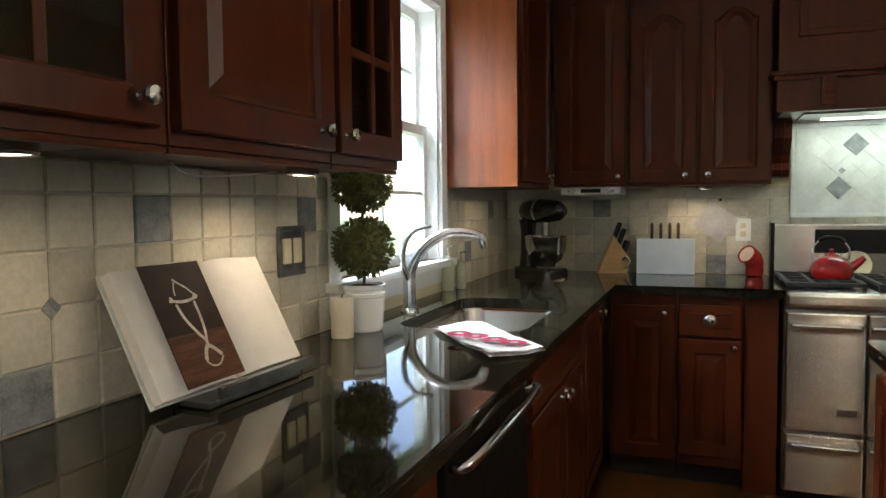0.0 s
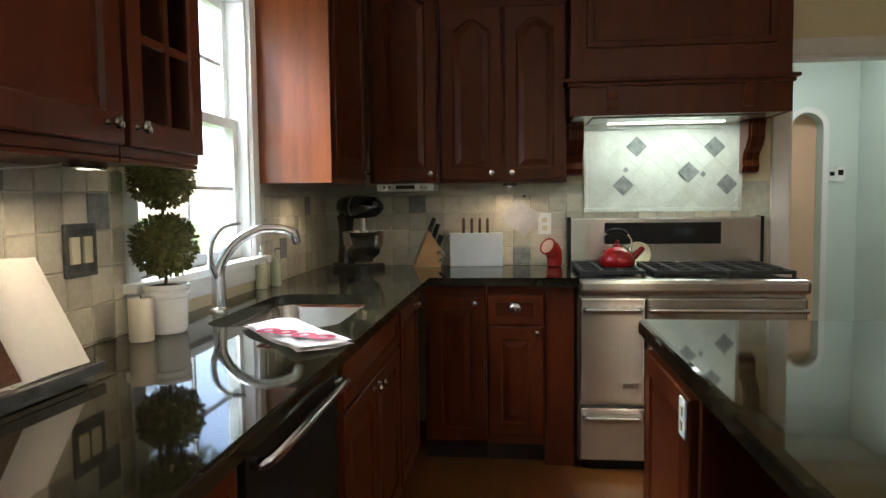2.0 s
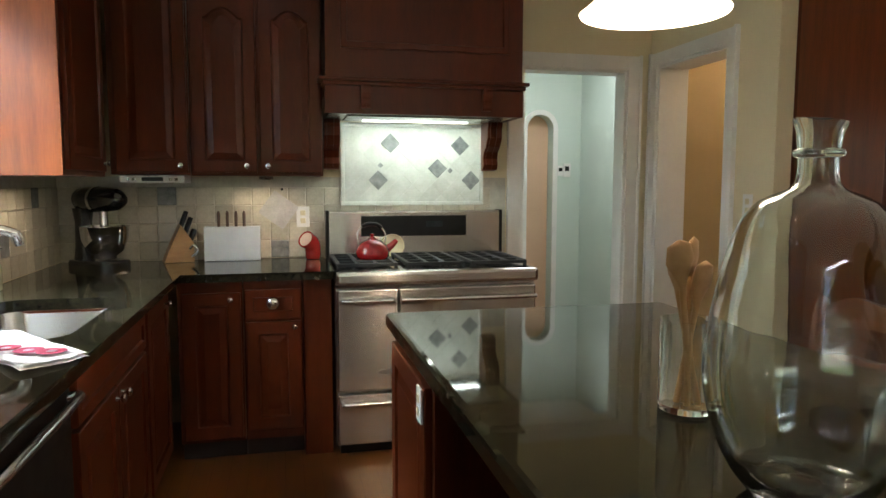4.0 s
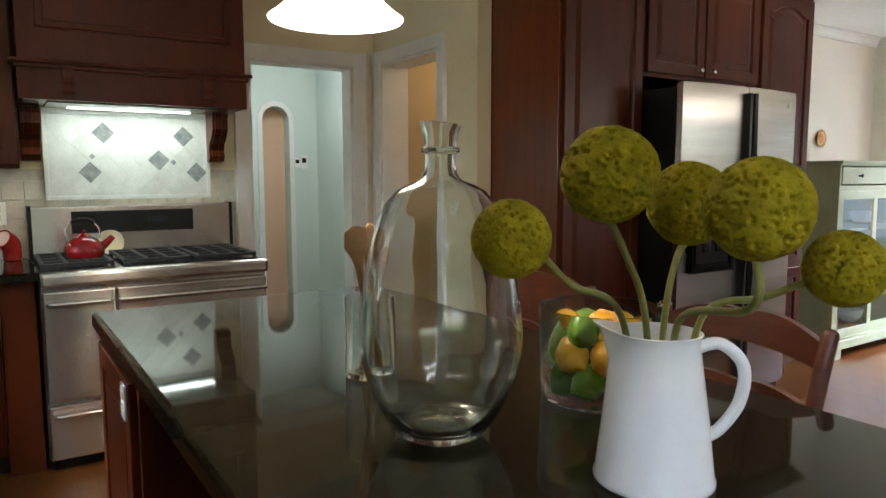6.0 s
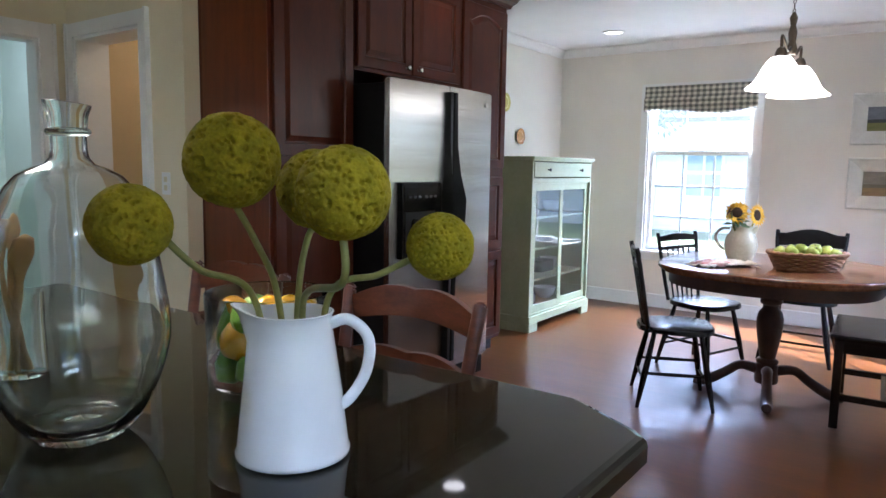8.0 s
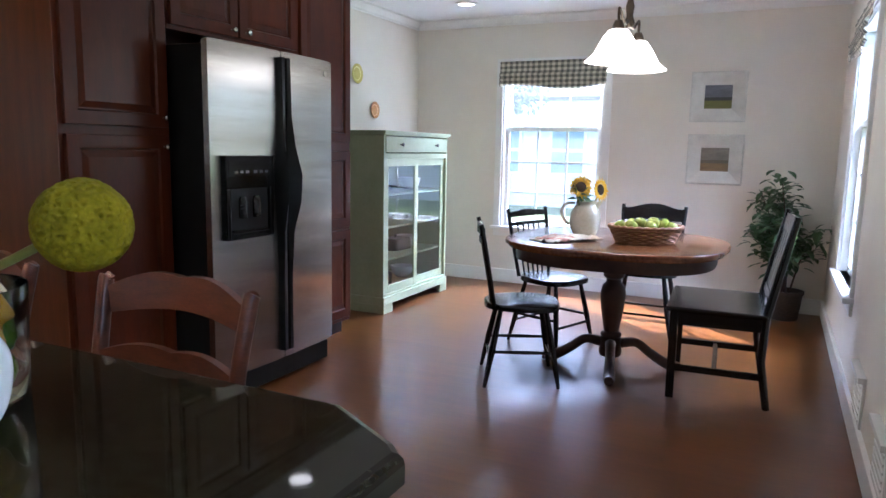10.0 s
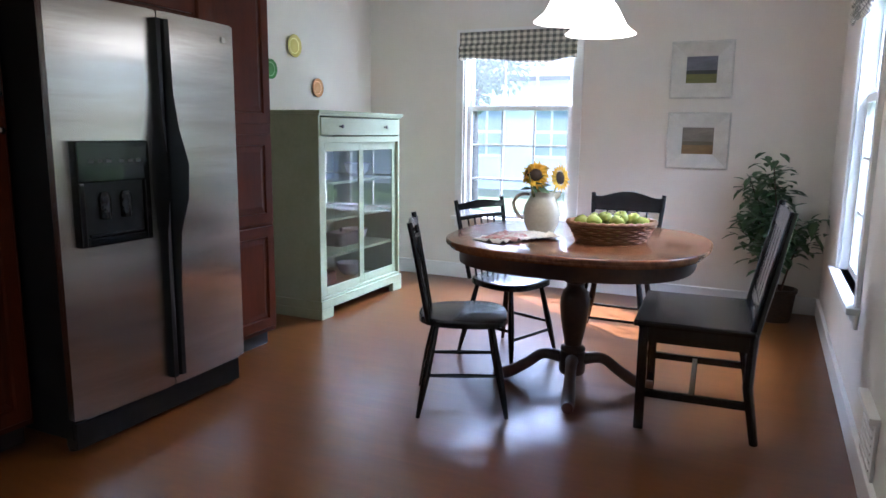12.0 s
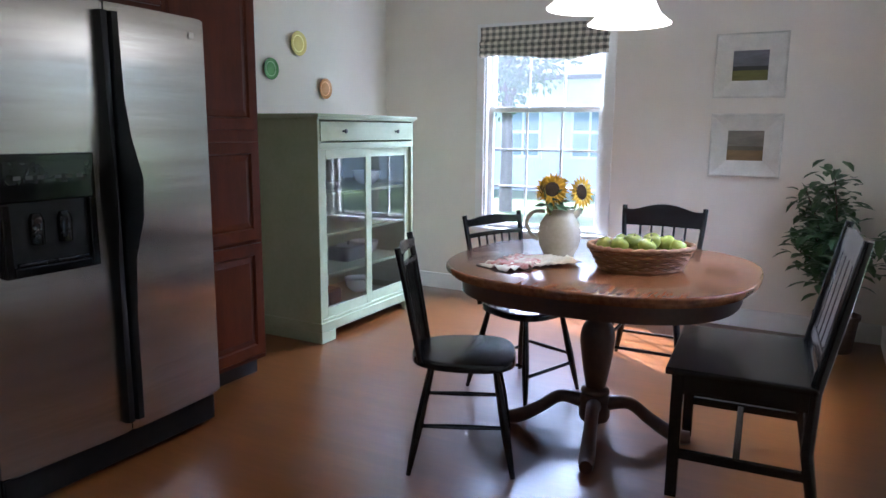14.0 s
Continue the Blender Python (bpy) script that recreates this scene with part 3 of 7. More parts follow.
# base cabinets on the sink wall
BF = 0.63
for y0, y1, rows in ((-4.70, -4.0, [("door", 0.02, 0.68, 0.13, 0.85, 0.63, 0.78, 0)]),
                     (-3.998, -3.40, [("door", 0.02, 0.58, 0.13, 0.85, 0.53, 0.78, 0)]),
                     (-3.398, -2.835, [("drawer", 0.02, 0.54, 0.70, 0.85, 0.28, 0.775, 0), ("door", 0.02, 0.54, 0.13, 0.68, 0.50, 0.62, 0)]),
                     (-2.185, -1.27, [("drawer", 0.02, 0.895, 0.725, 0.855, None, 0, 0), ("door", 0.02, 0.442, 0.13, 0.712, 0.41, 0.68, 0), ("door", 0.45, 0.895, 0.13, 0.712, 0.482, 0.68, 0)]),
                     (-1.268, -0.66, [("door", 0.02, 0.50, 0.13, 0.85, 0.40, 0.815, 0)])):
    cabinet((BF, y0, 0), 90, y1 - y0, 0.60, 0, 0.873, "dark cherry base cabinet under the granite counter", rows, toe=0.10, group=low_group, low_top=0.69 if y0 == -2.185 else None)
# base cabinets on the range wall
cabinet((0.665, -BF, 0), 0, 0.295, 0.60, 0, 0.873, "dark cherry base cabinet with one narrow door", [("door", 0.02, 0.285, 0.12, 0.82, 0.24, 0.79, 0)], toe=0.10, group=low_group)
cabinet((0.962, -BF, 0), 0, 0.275, 0.60, 0, 0.873, "dark cherry base cabinet with drawer over door", [("drawer", 0.01, 0.265, 0.69, 0.83, 0.137, 0.765, 0), ("door", 0.01, 0.265, 0.15, 0.675, 0.235, 0.65, 0)], toe=0.10, group=low_group)
cabinet((1.239, -BF, 0), 0, 0.138, 0.60, 0, 0.873, "plain dark cherry filler panel beside the range", [], toe=0.0, group=low_group)

# counter: one L of polished granite with a cut out for the sink
SX0, SX1, SY0, SY1 = 0.165, 0.575, -1.985, -1.265
def rounded_rect(x0, x1, y0, y1, r, n=6):
    out = []
    for cx, cy, a0 in ((x1 - r, y1 - r, 0), (x0 + r, y1 - r, 90), (x0 + r, y0 + r, 180), (x1 - r, y0 + r, 270)):
        for k in range(n + 1):
            a = radians(a0 + 90 * k / n)
            out.append((cx + r * math.cos(a), cy + r * math.sin(a)))
    return out


counter = thing("countertop", label="polished black-green granite counter with bullnose edge", category="countertop")
bm = slab([(WX + 0.001, -4.735), (0.678, -4.735), (0.678, -0.668), (1.383, -0.668), (1.383, -0.001), (WX + 0.001, -0.001)], 0.875, 0.915, 0.014)
me = bpy.data.meshes.new("cutter")
cb = prism(bmesh.new(), rounded_rect(SX0, SX1, SY0, SY1, 0.09), 0.8, 1.0)
bmesh.ops.recalc_face_normals(cb, faces=cb.faces)
cb.to_mesh(me)
cb.free()
cutter = new("cutter", me)
top = part("top", bm, GRANITE, counter)
mod = top.modifiers.new("cut", "BOOLEAN")
mod.object, mod.solver = cutter, "EXACT"
bpy.context.view_layer.update()
cut = bpy.data.meshes.new_from_object(top.evaluated_get(bpy.context.evaluated_depsgraph_get()))
top.modifiers.clear()
top.data = cut
bpy.data.objects.remove(cutter)

# ---- range, hood, island blocks, tall cabinets and fridge ----
def tall(loc, w, depth, z0, z1, label, doors, toe=0.10):
    return cabinet(loc, 0, w, depth, z0, z1, label, doors, toe=toe, name="tall_cabinet", group="tall cherry cabinets")


TF = -1.68
pantry = tall((3.50, TF, 0), 0.575, 0.725, 0, 2.44, "tall dark cherry pantry cabinet with two stacked doors",
              [("door", 0.02, 0.555, 1.375, 2.40, 0.525, 1.42, 0), ("door", 0.02, 0.555, 0.13, 1.335, 0.525, 1.285, 0)])
crown_on(pantry, 0.575, 0.3, 2.44)
part("side_panel", boxes((-0.004, -0.0002, 0.0, 0.50, 0.0, 2.44)), CHERRY_SIDE_LIT, pantry, "plain cherry veneered end panel with lamp glow in its colour")
over = cabinet((4.077, TF, 0), 0, 0.98, 0.70, 1.84, 2.44, "dark cherry cabinet above the fridge with two doors",
               [("door", 0.012, 0.468, 1.86, 2.40, 0.42, 1.895, 0), ("door", 0.480, 0.965, 1.86, 2.40, 0.53, 1.895, 0)])
crown_on(over, 0.98, 0.3, 2.44)
end = tall((5.06, TF, 0), 0.57, 0.725, 0, 2.44, "tall narrow dark cherry cabinet beside the fridge",
           [("door", 0.02, 0.55, 1.33, 2.40, None, 0, 0.05), ("door", 0.02, 0.55, 0.76, 1.27, None, 0, 0), ("door", 0.02, 0.55, 0.13, 0.74, None, 0, 0)])
crown_on(end, 0.57, 0.3, 2.44, ends=(0, 1))


# ---- fridge ----
def bowed(x0, x1, z0, z1, yb, y0, bow, cx, half, n=10):
    """Door whose front bows outwards over the whole width of the fridge."""
    bm = bmesh.new()
    fr, bk = [], []
    for k in range(n + 1):
        x = x0 + (x1 - x0) * k / n
        y = y0 - bow * (1 - ((x - cx) / half) ** 2)
        fr.append((x, y))
    outline = fr + [(x1, yb), (x0, yb)]
    prism(bm, outline, z0, z1)
    es = [e for e in bm.edges if abs(e.verts[0].co.z - e.verts[1].co.z) < 1e-6]
    bmesh.ops.bevel(bm, geom=es, offset=0.006, segments=2, affect="EDGES")
    return bm


fridge = thing("fridge", (4.56, -1.90, 0), 0, "stainless steel side by side fridge with black sides and handles", "fridge")
part("body", boxes((-0.475, 0.475, 0.0, 0.83, 0.06, 1.765), bevel=0.004), BLACK_PLASTIC, fridge, "black cabinet sides")
part("kick_plate", boxes((-0.47, 0.47, -0.015, 0.05, 0.02, 0.13), bevel=0.004), BLACK_PLASTIC, fridge)
for x in (-0.44, 0.44):
    part("foot", lathe([(0, 0), (0.02, 0), (0.02, 0.02), (0.012, 0.025), (0.012, 0.06)], 12, at=(x, 0.05, 0)), BLACK_PLASTIC, fridge)
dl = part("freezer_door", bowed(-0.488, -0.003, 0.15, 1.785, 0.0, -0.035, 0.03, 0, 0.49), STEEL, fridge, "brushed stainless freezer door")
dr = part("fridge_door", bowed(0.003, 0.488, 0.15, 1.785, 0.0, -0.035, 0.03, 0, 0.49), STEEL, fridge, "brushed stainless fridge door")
for sx, d in ((-1, dl), (1, dr)):
    prof = [(0.20, 0.0), (0.60, 0.0), (0.85, 0.010), (1.00, 0.040), (1.15, 0.046), (1.30, 0.018), (1.45, 0.004), (1.75, 0.0)]
    bm = bmesh.new()
    rings = []
    for z, o in prof:
        rows = []
        for dx, dy in ((0, 0.0), (0, -0.022), (0.006, -0.03), (0.03 + o * 0.5, -0.03 - o), (0.036 + o * 0.5, -0.02 - o), (0.036 + o * 0.5, 0.0)):
            rows.append(bm.verts.new((sx * (0.004 + dx), -0.062 + dy * 1.2, z)))
        rings.append(rows)
    for a, b in zip(rings, rings[1:]):
        for k in range(6):
            bm.faces.new((a[k], a[(k + 1) % 6], b[(k + 1) % 6], b[k]))
    bm.faces.new(rings[0][::-1])
    bm.faces.new(rings[-1])
    part("handle", bm, BLACK_PLASTIC, d, "long black curved handle", smooth=50)
DISP_GREY = surface("dark dispenser plastic", (0.006, 0.006, 0.006), (0.010, 0.010, 0.010), 14, 0.18, spec=0.3)
PLASTIC_GREY = surface("mid grey plastic", (0.03, 0.03, 0.03), (0.05, 0.05, 0.05), 14, 0.4)
GLOSS_BLACK = surface("glossy black plastic", (0.003, 0.003, 0.003), (0.006, 0.006, 0.006), 14, 0.10, spec=0.25, rough_var=0.02)
disp = part("dispenser", boxes((-0.40, -0.12, -0.0635, -0.03, 0.875, 1.09), bevel=0.002), BLACK_PLASTIC, fridge, "black ice and water dispenser")
for x0, x1, z0, z1 in ((-0.43, -0.09, 1.0905, 1.25), (-0.43, -0.4005, 0.84, 1.09), (-0.1195, -0.09, 0.84, 1.09), (-0.40, -0.12, 0.84, 0.8745)):
    part("bezel", boxes((x0, x1, -0.080, -0.03, z0, z1), bevel=0.006), GLOSS_BLACK, disp, "glossy black bezel")
part("control_panel", boxes((-0.415, -0.105, -0.0825, -0.0795, 1.15, 1.225), bevel=0.001), DISP_GREY, disp, "dark control panel")
for x in (-0.37, -0.33, -0.29, -0.23, -0.19, -0.15):
    part("button", boxes((x - 0.012, x + 0.012, -0.0845, -0.0826, 1.165, 1.178), bevel=0.0008), PLASTIC_GREY, disp, "small grey button")
for x in (-0.31, -0.21):
    part("paddle", lathe([(0, 0.94), (0.024, 0.945), (0.026, 1.03), (0.016, 1.05), (0, 1.052)], 16, at=(x, -0.066, 0)), DISP_GREY, disp, "dark curved paddle", smooth=50)
part("drip_tray", boxes((-0.385, -0.135, -0.0795, -0.0640, 0.8755, 0.888), bevel=0.003), DISP_GREY, disp, "grey drip tray")
part("badge", boxes((0.40, 0.425, -0.051, -0.044, 1.70, 1.725), bevel=0.001), CHROME, dr)

# ---- range ----
rng = thing("range", (1.39, -0.70, 0), 0, "wide stainless steel gas range with two ovens and a drawer", "range")
RW = 1.015
part("body", boxes((0.0, RW, 0.03, 0.68, 0.05, 0.90), bevel=0.004), STEEL, rng)
part("cooktop", boxes((-0.002, RW + 0.002, -0.03, 0.60, 0.845, 0.912), bevel=0.018), STEEL_H, rng, "stainless cooktop with rounded front rail")
bg = part("backguard", boxes((0.0, RW, 0.60, 0.685, 0.90, 1.178), bevel=0.01), STEEL_H, rng, "stainless backguard with dark control strip")
part("control_strip", boxes((0.19, 0.80, 0.592, 0.602, 1.035, 1.15), bevel=0.003), BLACK_PLASTIC, bg, "dark glass control strip")
part("display", boxes((0.56, 0.66, 0.588, 0.593, 1.085, 1.12)), surface("display", (0.02, 0.03, 0.03), (0.04, 0.05, 0.05), 20, 0.2), bg)
part("end_cap", boxes((-0.006, 0.012, 0.595, 0.687, 0.90, 1.182), bevel=0.004), BLACK_PLASTIC, bg)
part("end_cap", boxes((RW - 0.012, RW + 0.006, 0.595, 0.687, 0.90, 1.182), bevel=0.004), BLACK_PLASTIC, bg)


def bar_handle(x0, x1, y, z, r=0.011, standoff=0.035):
    bm = tube(arc([(x0 + 0.01, y, z), (x0 + 0.012, y - standoff * 0.8, z), (x0 + 0.05, y - standoff, z), (x1 - 0.05, y - standoff, z), (x1 - 0.012, y - standoff * 0.8, z), (x1 - 0.01, y, z)], 5), r, 12)
    return bm


for nm, x0, x1, z0, z1, hz in (("small_oven_door", 0.006, 0.300, 0.325, 0.825, 0.772), ("oven_door", 0.308, RW - 0.006, 0.325, 0.825, 0.772), ("drawer", 0.006, 0.300, 0.06, 0.31, 0.268), ("drawer", 0.308, RW - 0.006, 0.06, 0.31, 0.268)):
    d = part(nm, boxes((x0, x1, -0.008, 0.03, z0, z1), bevel=0.008), STEEL_H, rng)
    part("handle", bar_handle(x0 + 0.015, x1 - 0.015, -0.006, hz), CHROME, d, "round steel bar handle", smooth=40)
part("badge", boxes((0.20, 0.275, -0.011, -0.007, 0.40, 0.428), bevel=0.001), CHROME, rng)
part("toe_kick", boxes((0.02, RW - 0.02, 0.05, 0.6, 0.0, 0.055)), BLACK_PLASTIC, rng)
for gx in (0.16, 0.50, 0.83):
    part("burner_pan", boxes((gx - 0.155, gx + 0.155, 0.035, 0.565, 0.9105, 0.9155), bevel=0.002), MIXB, rng, "black enamel burner pan")
    g = bmesh.new()
    for dx in (-0.14, -0.045, 0.045, 0.14):
        box(g, gx + dx - 0.009, gx + dx + 0.009, 0.05, 0.55, 0.932, 0.946, bevel=0.002)
    for yy in (0.05, 0.17, 0.30, 0.42, 0.54):
        box(g, gx - 0.146, gx + 0.146, yy - 0.009, yy + 0.009, 0.929, 0.945, bevel=0.002)
    for dx in (-0.14, 0.14):
        for yy in (0.056, 0.54):
            box(g, gx + dx - 0.008, gx + dx + 0.008, yy - 0.008, yy + 0.008, 0.912, 0.934)
    part("grate", g, IRON, rng, "black cast iron grate")
    for yy in (0.17, 0.42):
        part("burner", lathe([(0.0, 0.912), (0.055, 0.912), (0.052, 0.922), (0.035, 0.926), (0.033, 0.930), (0, 0.931)], 20, at=(gx, yy, 0)), IRON, rng, "round black burner cap", smooth=40)

# ---- hood ----
hood = thing("range_hood", (1.365, -0.49, 0), 0, "large dark cherry range hood with carved corbels", "range hood")
HW = 1.03
part("chimney", boxes((0.004, HW - 0.004, 0.003, 0.486, 1.855, CEIL - 0.002), bevel=0.003), CHERRY, hood)
pan = door_bm(HW - 0.16, 0.50, t=0.012, fw=0.03, arch=0.09, flat=True)
ob = part("arched_panel", pan, CHERRY, hood)
ob.location = (0.08, 0.002, 2.0)
part("ledge", boxes((-0.03, HW + 0.025, -0.035, 0.486, 1.838, 1.856), (-0.012, HW + 0.01, -0.018, 0.486, 1.818, 1.838), bevel=0.005), CHERRY, hood, "moulded ledge")
part("apron", boxes((0.0, HW, 0.0, 0.02, 1.68, 1.818), (0.0, 0.02, 0.02, 0.486, 1.68, 1.818), (HW - 0.02, HW, 0.02, 0.486, 1.68, 1.818), bevel=0.002), CHERRY, hood)
part("liner", boxes((0.02, HW - 0.02, 0.02, 0.486, 1.684, 1.70), (0.12, HW - 0.12, 0.10, 0.40, 1.676, 1.684), bevel=0.002), STEEL, hood, "steel hood liner")
part("lamp_lens", boxes((0.22, HW - 0.22, 0.29, 0.34, 1.670, 1.676)), glowing("hood lens", (0.85, 1.0, 0.95), 0.5), hood, "lit hood lamp")


def corbel(w, h, d):
    """Scrolled bracket, back at y = 0, top at z = 0, front towards -y."""
    side = [(0, 0), (-d, 0), (-d, -0.02), (-d * 0.93, -0.035), (-d * 0.95, -0.09 * h / 0.28), (-d * 0.75, -0.14 * h / 0.28), (-d * 0.5, -0.17 * h / 0.28), (-d * 0.42, -0.21 * h / 0.28), (-d * 0.5, -0.245 * h / 0.28), (-d * 0.38, -0.275 * h / 0.28), (-d * 0.12, -h), (0, -h)]
    bm = bmesh.new()
    for k, (a, b, sc) in enumerate(((-w / 2, w / 2, 1.0), (-w / 3, -w / 9, 1.06), (w / 9, w / 3, 1.06))):
        l = [bm.verts.new((a, y * sc, z)) for y, z in side]
        r = [bm.verts.new((b, y * sc, z)) for y, z in side]
        n = len(side)
        for i in range(n):
            bm.faces.new((l[i], l[(i + 1) % n], r[(i + 1) % n], r[i]))
        bm.faces.new(l[::-1])
        bm.faces.new(r)
    return bm


for x in (0.055, HW - 0.055):
    ob = part("corbel", corbel(0.085, 0.27, 0.17), CHERRY, hood, "carved scroll corbel")
    ob.location = (x, 0.478, 1.679)
for x in (0.20, HW - 0.20):
    ob = part("small_corbel", corbel(0.05, 0.11, 0.03), CHERRY, hood)
    ob.location = (x, 0.001, 1.817)

# ---- island ----
isl = thing("kitchen_island", label="cherry kitchen island with a black granite top", category="kitchen island")
IO = [(1.475, -3.93), (2.36, -3.93), (2.385, -3.905), (2.47, -3.76), (2.47, -1.785), (1.475, -1.785)]
part("top", slab(IO, 0.872, 0.915, 0.016), GRANITE, isl, "polished dark granite top with clipped corner")
part("body", boxes((1.50, 2.10, -2.42, -1.85, 0.10, 0.871), (1.75, 2.10, -3.88, -2.42, 0.10, 0.871), (1.50, 1.75, -3.88, -3.30, 0.10, 0.871), (1.50, 1.75, -3.30, -2.42, 0.10, 0.14), bevel=0.002), CHERRY, isl)
part("toe_kick", boxes((1.55, 2.05, -3.84, -1.90, 0, 0.10)), DARK_GAP, isl)
part("shelf", boxes((1.505, 1.75, -3.30, -2.42, 0.48, 0.50)), CHERRY, isl)
sp = part("side_panel", door_bm(0.52, 0.70), CHERRY, isl)
sp.matrix_basis = pose(1.50, -1.875, 0.14, 0, 0, -90)


# ---- kitchen: sink, faucet, dishwasher ----
sink = thing("sink", label="undermount stainless steel sink bowl in the counter", category="sink")
bm = bmesh.new()
rings = []
for inset, z in ((-0.012, 0.874), (-0.002, 0.874), (0.004, 0.86), (0.012, 0.74), (0.035, 0.705), (0.10, 0.70)):
    rings.append([bm.verts.new((x, y, z)) for x, y in rounded_rect(SX0 + inset, SX1 - inset, SY0 + inset, SY1 - inset, 0.085)])
for a, b in zip(rings, rings[1:]):
    for k in range(len(a)):
        bm.faces.new((a[k], a[(k + 1) % len(a)], b[(k + 1) % len(a)], b[k]))
bm.faces.new(rings[-1])
part("bowl", bm, STEEL_H, sink, smooth=50)
part("drain", lathe([(0, 0.703), (0.03, 0.703), (0.042, 0.706), (0.045, 0.701)], 20, at=(0.35, -1.6, 0)), CHROME, sink)

faucet = thing("faucet", (0.103, -1.69, 0.915), label="brushed nickel gooseneck faucet with lever beside the sink", category="faucet")
part("base", lathe([(0, 0), (0.032, 0), (0.031, 0.008), (0.024, 0.014), (0.023, 0.09), (0.021, 0.12)], 20), CHROME, faucet, smooth=40)
part("spout", tube(arc([(0, 0, 0.10), (0.006, 0.004, 0.155), (0.045, 0.03, 0.225), (0.11, 0.075, 0.27), (0.175, 0.12, 0.272), (0.215, 0.148, 0.258)], 6), [0.021 - 0.006 * k / 30 for k in range(31)], 14), CHROME, faucet, smooth=50)
part("spray_head", tube([(0.213, 0.147, 0.262), (0.222, 0.152, 0.235), (0.226, 0.155, 0.218)], [0.017, 0.018, 0.014], 14), CHROME, faucet, smooth=50)
part("lever", tube(arc([(0.0, -0.01, 0.115), (-0.012, -0.03, 0.17), (-0.005, -0.03, 0.235), (0.025, -0.01, 0.283), (0.075, 0.02, 0.298)], 6), [0.013 - 0.0065 * k / 24 for k in range(25)], 12), CHROME, faucet, smooth=50)

dw = thing("dishwasher", (0.645, -2.815, 0), 90, "black front dishwasher with a long curved steel handle", "dishwasher")
part("door", boxes((0.004, 0.61, 0.0, 0.56, 0.10, 0.868), bevel=0.004), BLACK_PLASTIC, dw)
part("toe_kick", boxes((0.004, 0.61, 0.06, 0.5, 0.0, 0.098)), BLACK_PLASTIC, dw)
part("handle", tube(arc([(0.03, 0.0, 0.825), (0.035, -0.03, 0.828), (0.16, -0.05, 0.845), (0.31, -0.056, 0.85), (0.46, -0.05, 0.845), (0.585, -0.03, 0.828), (0.59, 0.0, 0.825)], 5), 0.0115, 12), CHROME, dw, "curved steel bar handle", smooth=50)

# ---- kitchen: small things on the sink counter ----
LEAF_TOP = surface("boxwood leaf", (0.055, 0.065, 0.014), (0.22, 0.21, 0.06), 40, 0.55)


def leaf_cloud(centre, radii, count, size, seed, shell=0.75, bm=None):
    """Many small pointed leaves in an uneven ball."""
    rnd = random.Random(seed)
    bm = bm or bmesh.new()
    for _ in range(count):
        d = Vector((rnd.gauss(0, 1), rnd.gauss(0, 1), rnd.gauss(0, 1))).normalized()
        r = shell + (1 - shell) * rnd.random() ** 0.6
        p = Vector(centre) + Vector((d.x * radii[0], d.y * radii[1], d.z * radii[2])) * r
        out = (d + Vector((rnd.uniform(-1, 1), rnd.uniform(-1, 1), rnd.uniform(-0.8, 0.8))) * 0.9).normalized()
        side = out.cross(Vector((rnd.uniform(-1, 1), rnd.uniform(-1, 1), 1))).normalized()
        up = side.cross(out)
        s = size * rnd.uniform(0.7, 1.3)
        q = [bm.verts.new(p + out * a * s + side * b * s + up * c * s) for a, b, c in ((0, 0, 0), (0.45, 0.28, 0.05), (1.0, 0, -0.08), (0.45, -0.28, 0.05))]
        bm.faces.new(q)
    return bm


top = thing("topiary", (0.118, -2.068, 0.916), label="double ball boxwood topiary in a white ribbed pot", category="potted plant")
part("pot", lathe([(0, 0), (0.050, 0), (0.054, 0.006), (0.056, 0.012), (0.059, 0.10), (0.063, 0.102), (0.063, 0.112), (0.059, 0.114), (0.060, 0.122), (0.063, 0.124), (0.064, 0.136), (0.058, 0.138), (0.056, 0.128), (0, 0.126)], 36), CERAMIC, top, "white glazed ribbed pot", smooth=40)
part("soil", lathe([(0.055, 0.13), (0.03, 0.136), (0, 0.135)], 18), surface("soil", (0.02, 0.015, 0.01), (0.05, 0.035, 0.02), 60, 0.9, 0, 0.5), top)
part("stem", tube(arc([(0, 0, 0.13), (0.003, 0.002, 0.25), (-0.002, 0, 0.36), (0.001, 0, 0.44)], 5), 0.005, 8), TABLE_DARK, top)
for z, r, sd in ((0.249, 0.086, 3), (0.436, 0.084, 4)):
    b = leaf_cloud((0, 0, z), (r, r, r * 0.97), 1500, 0.017, sd, 0.82)
    bmesh.ops.create_icosphere(b, subdivisions=3, radius=r * 0.84, matrix=Matrix.Translation((0, 0, z)))
    part("foliage_ball", b, LEAF_TOP, top, "clipped ball of small boxwood leaves")
cd = thing("candle", (0.113, -2.195, 0.916), label="ivory pillar candle on the granite counter", category="candle")
part("wax", lathe([(0, 0), (0.030, 0), (0.032, 0.004), (0.032, 0.112), (0.029, 0.116), (0.01, 0.112), (0, 0.111)], 28), surface("ivory wax", (0.66, 0.60, 0.46), (0.72, 0.66, 0.53), 8, 0.45), cd, smooth=40)
part("wick", tube([(0, 0, 0.11), (0.001, 0, 0.122)], 0.0015, 6), BLACK_PLASTIC, cd)

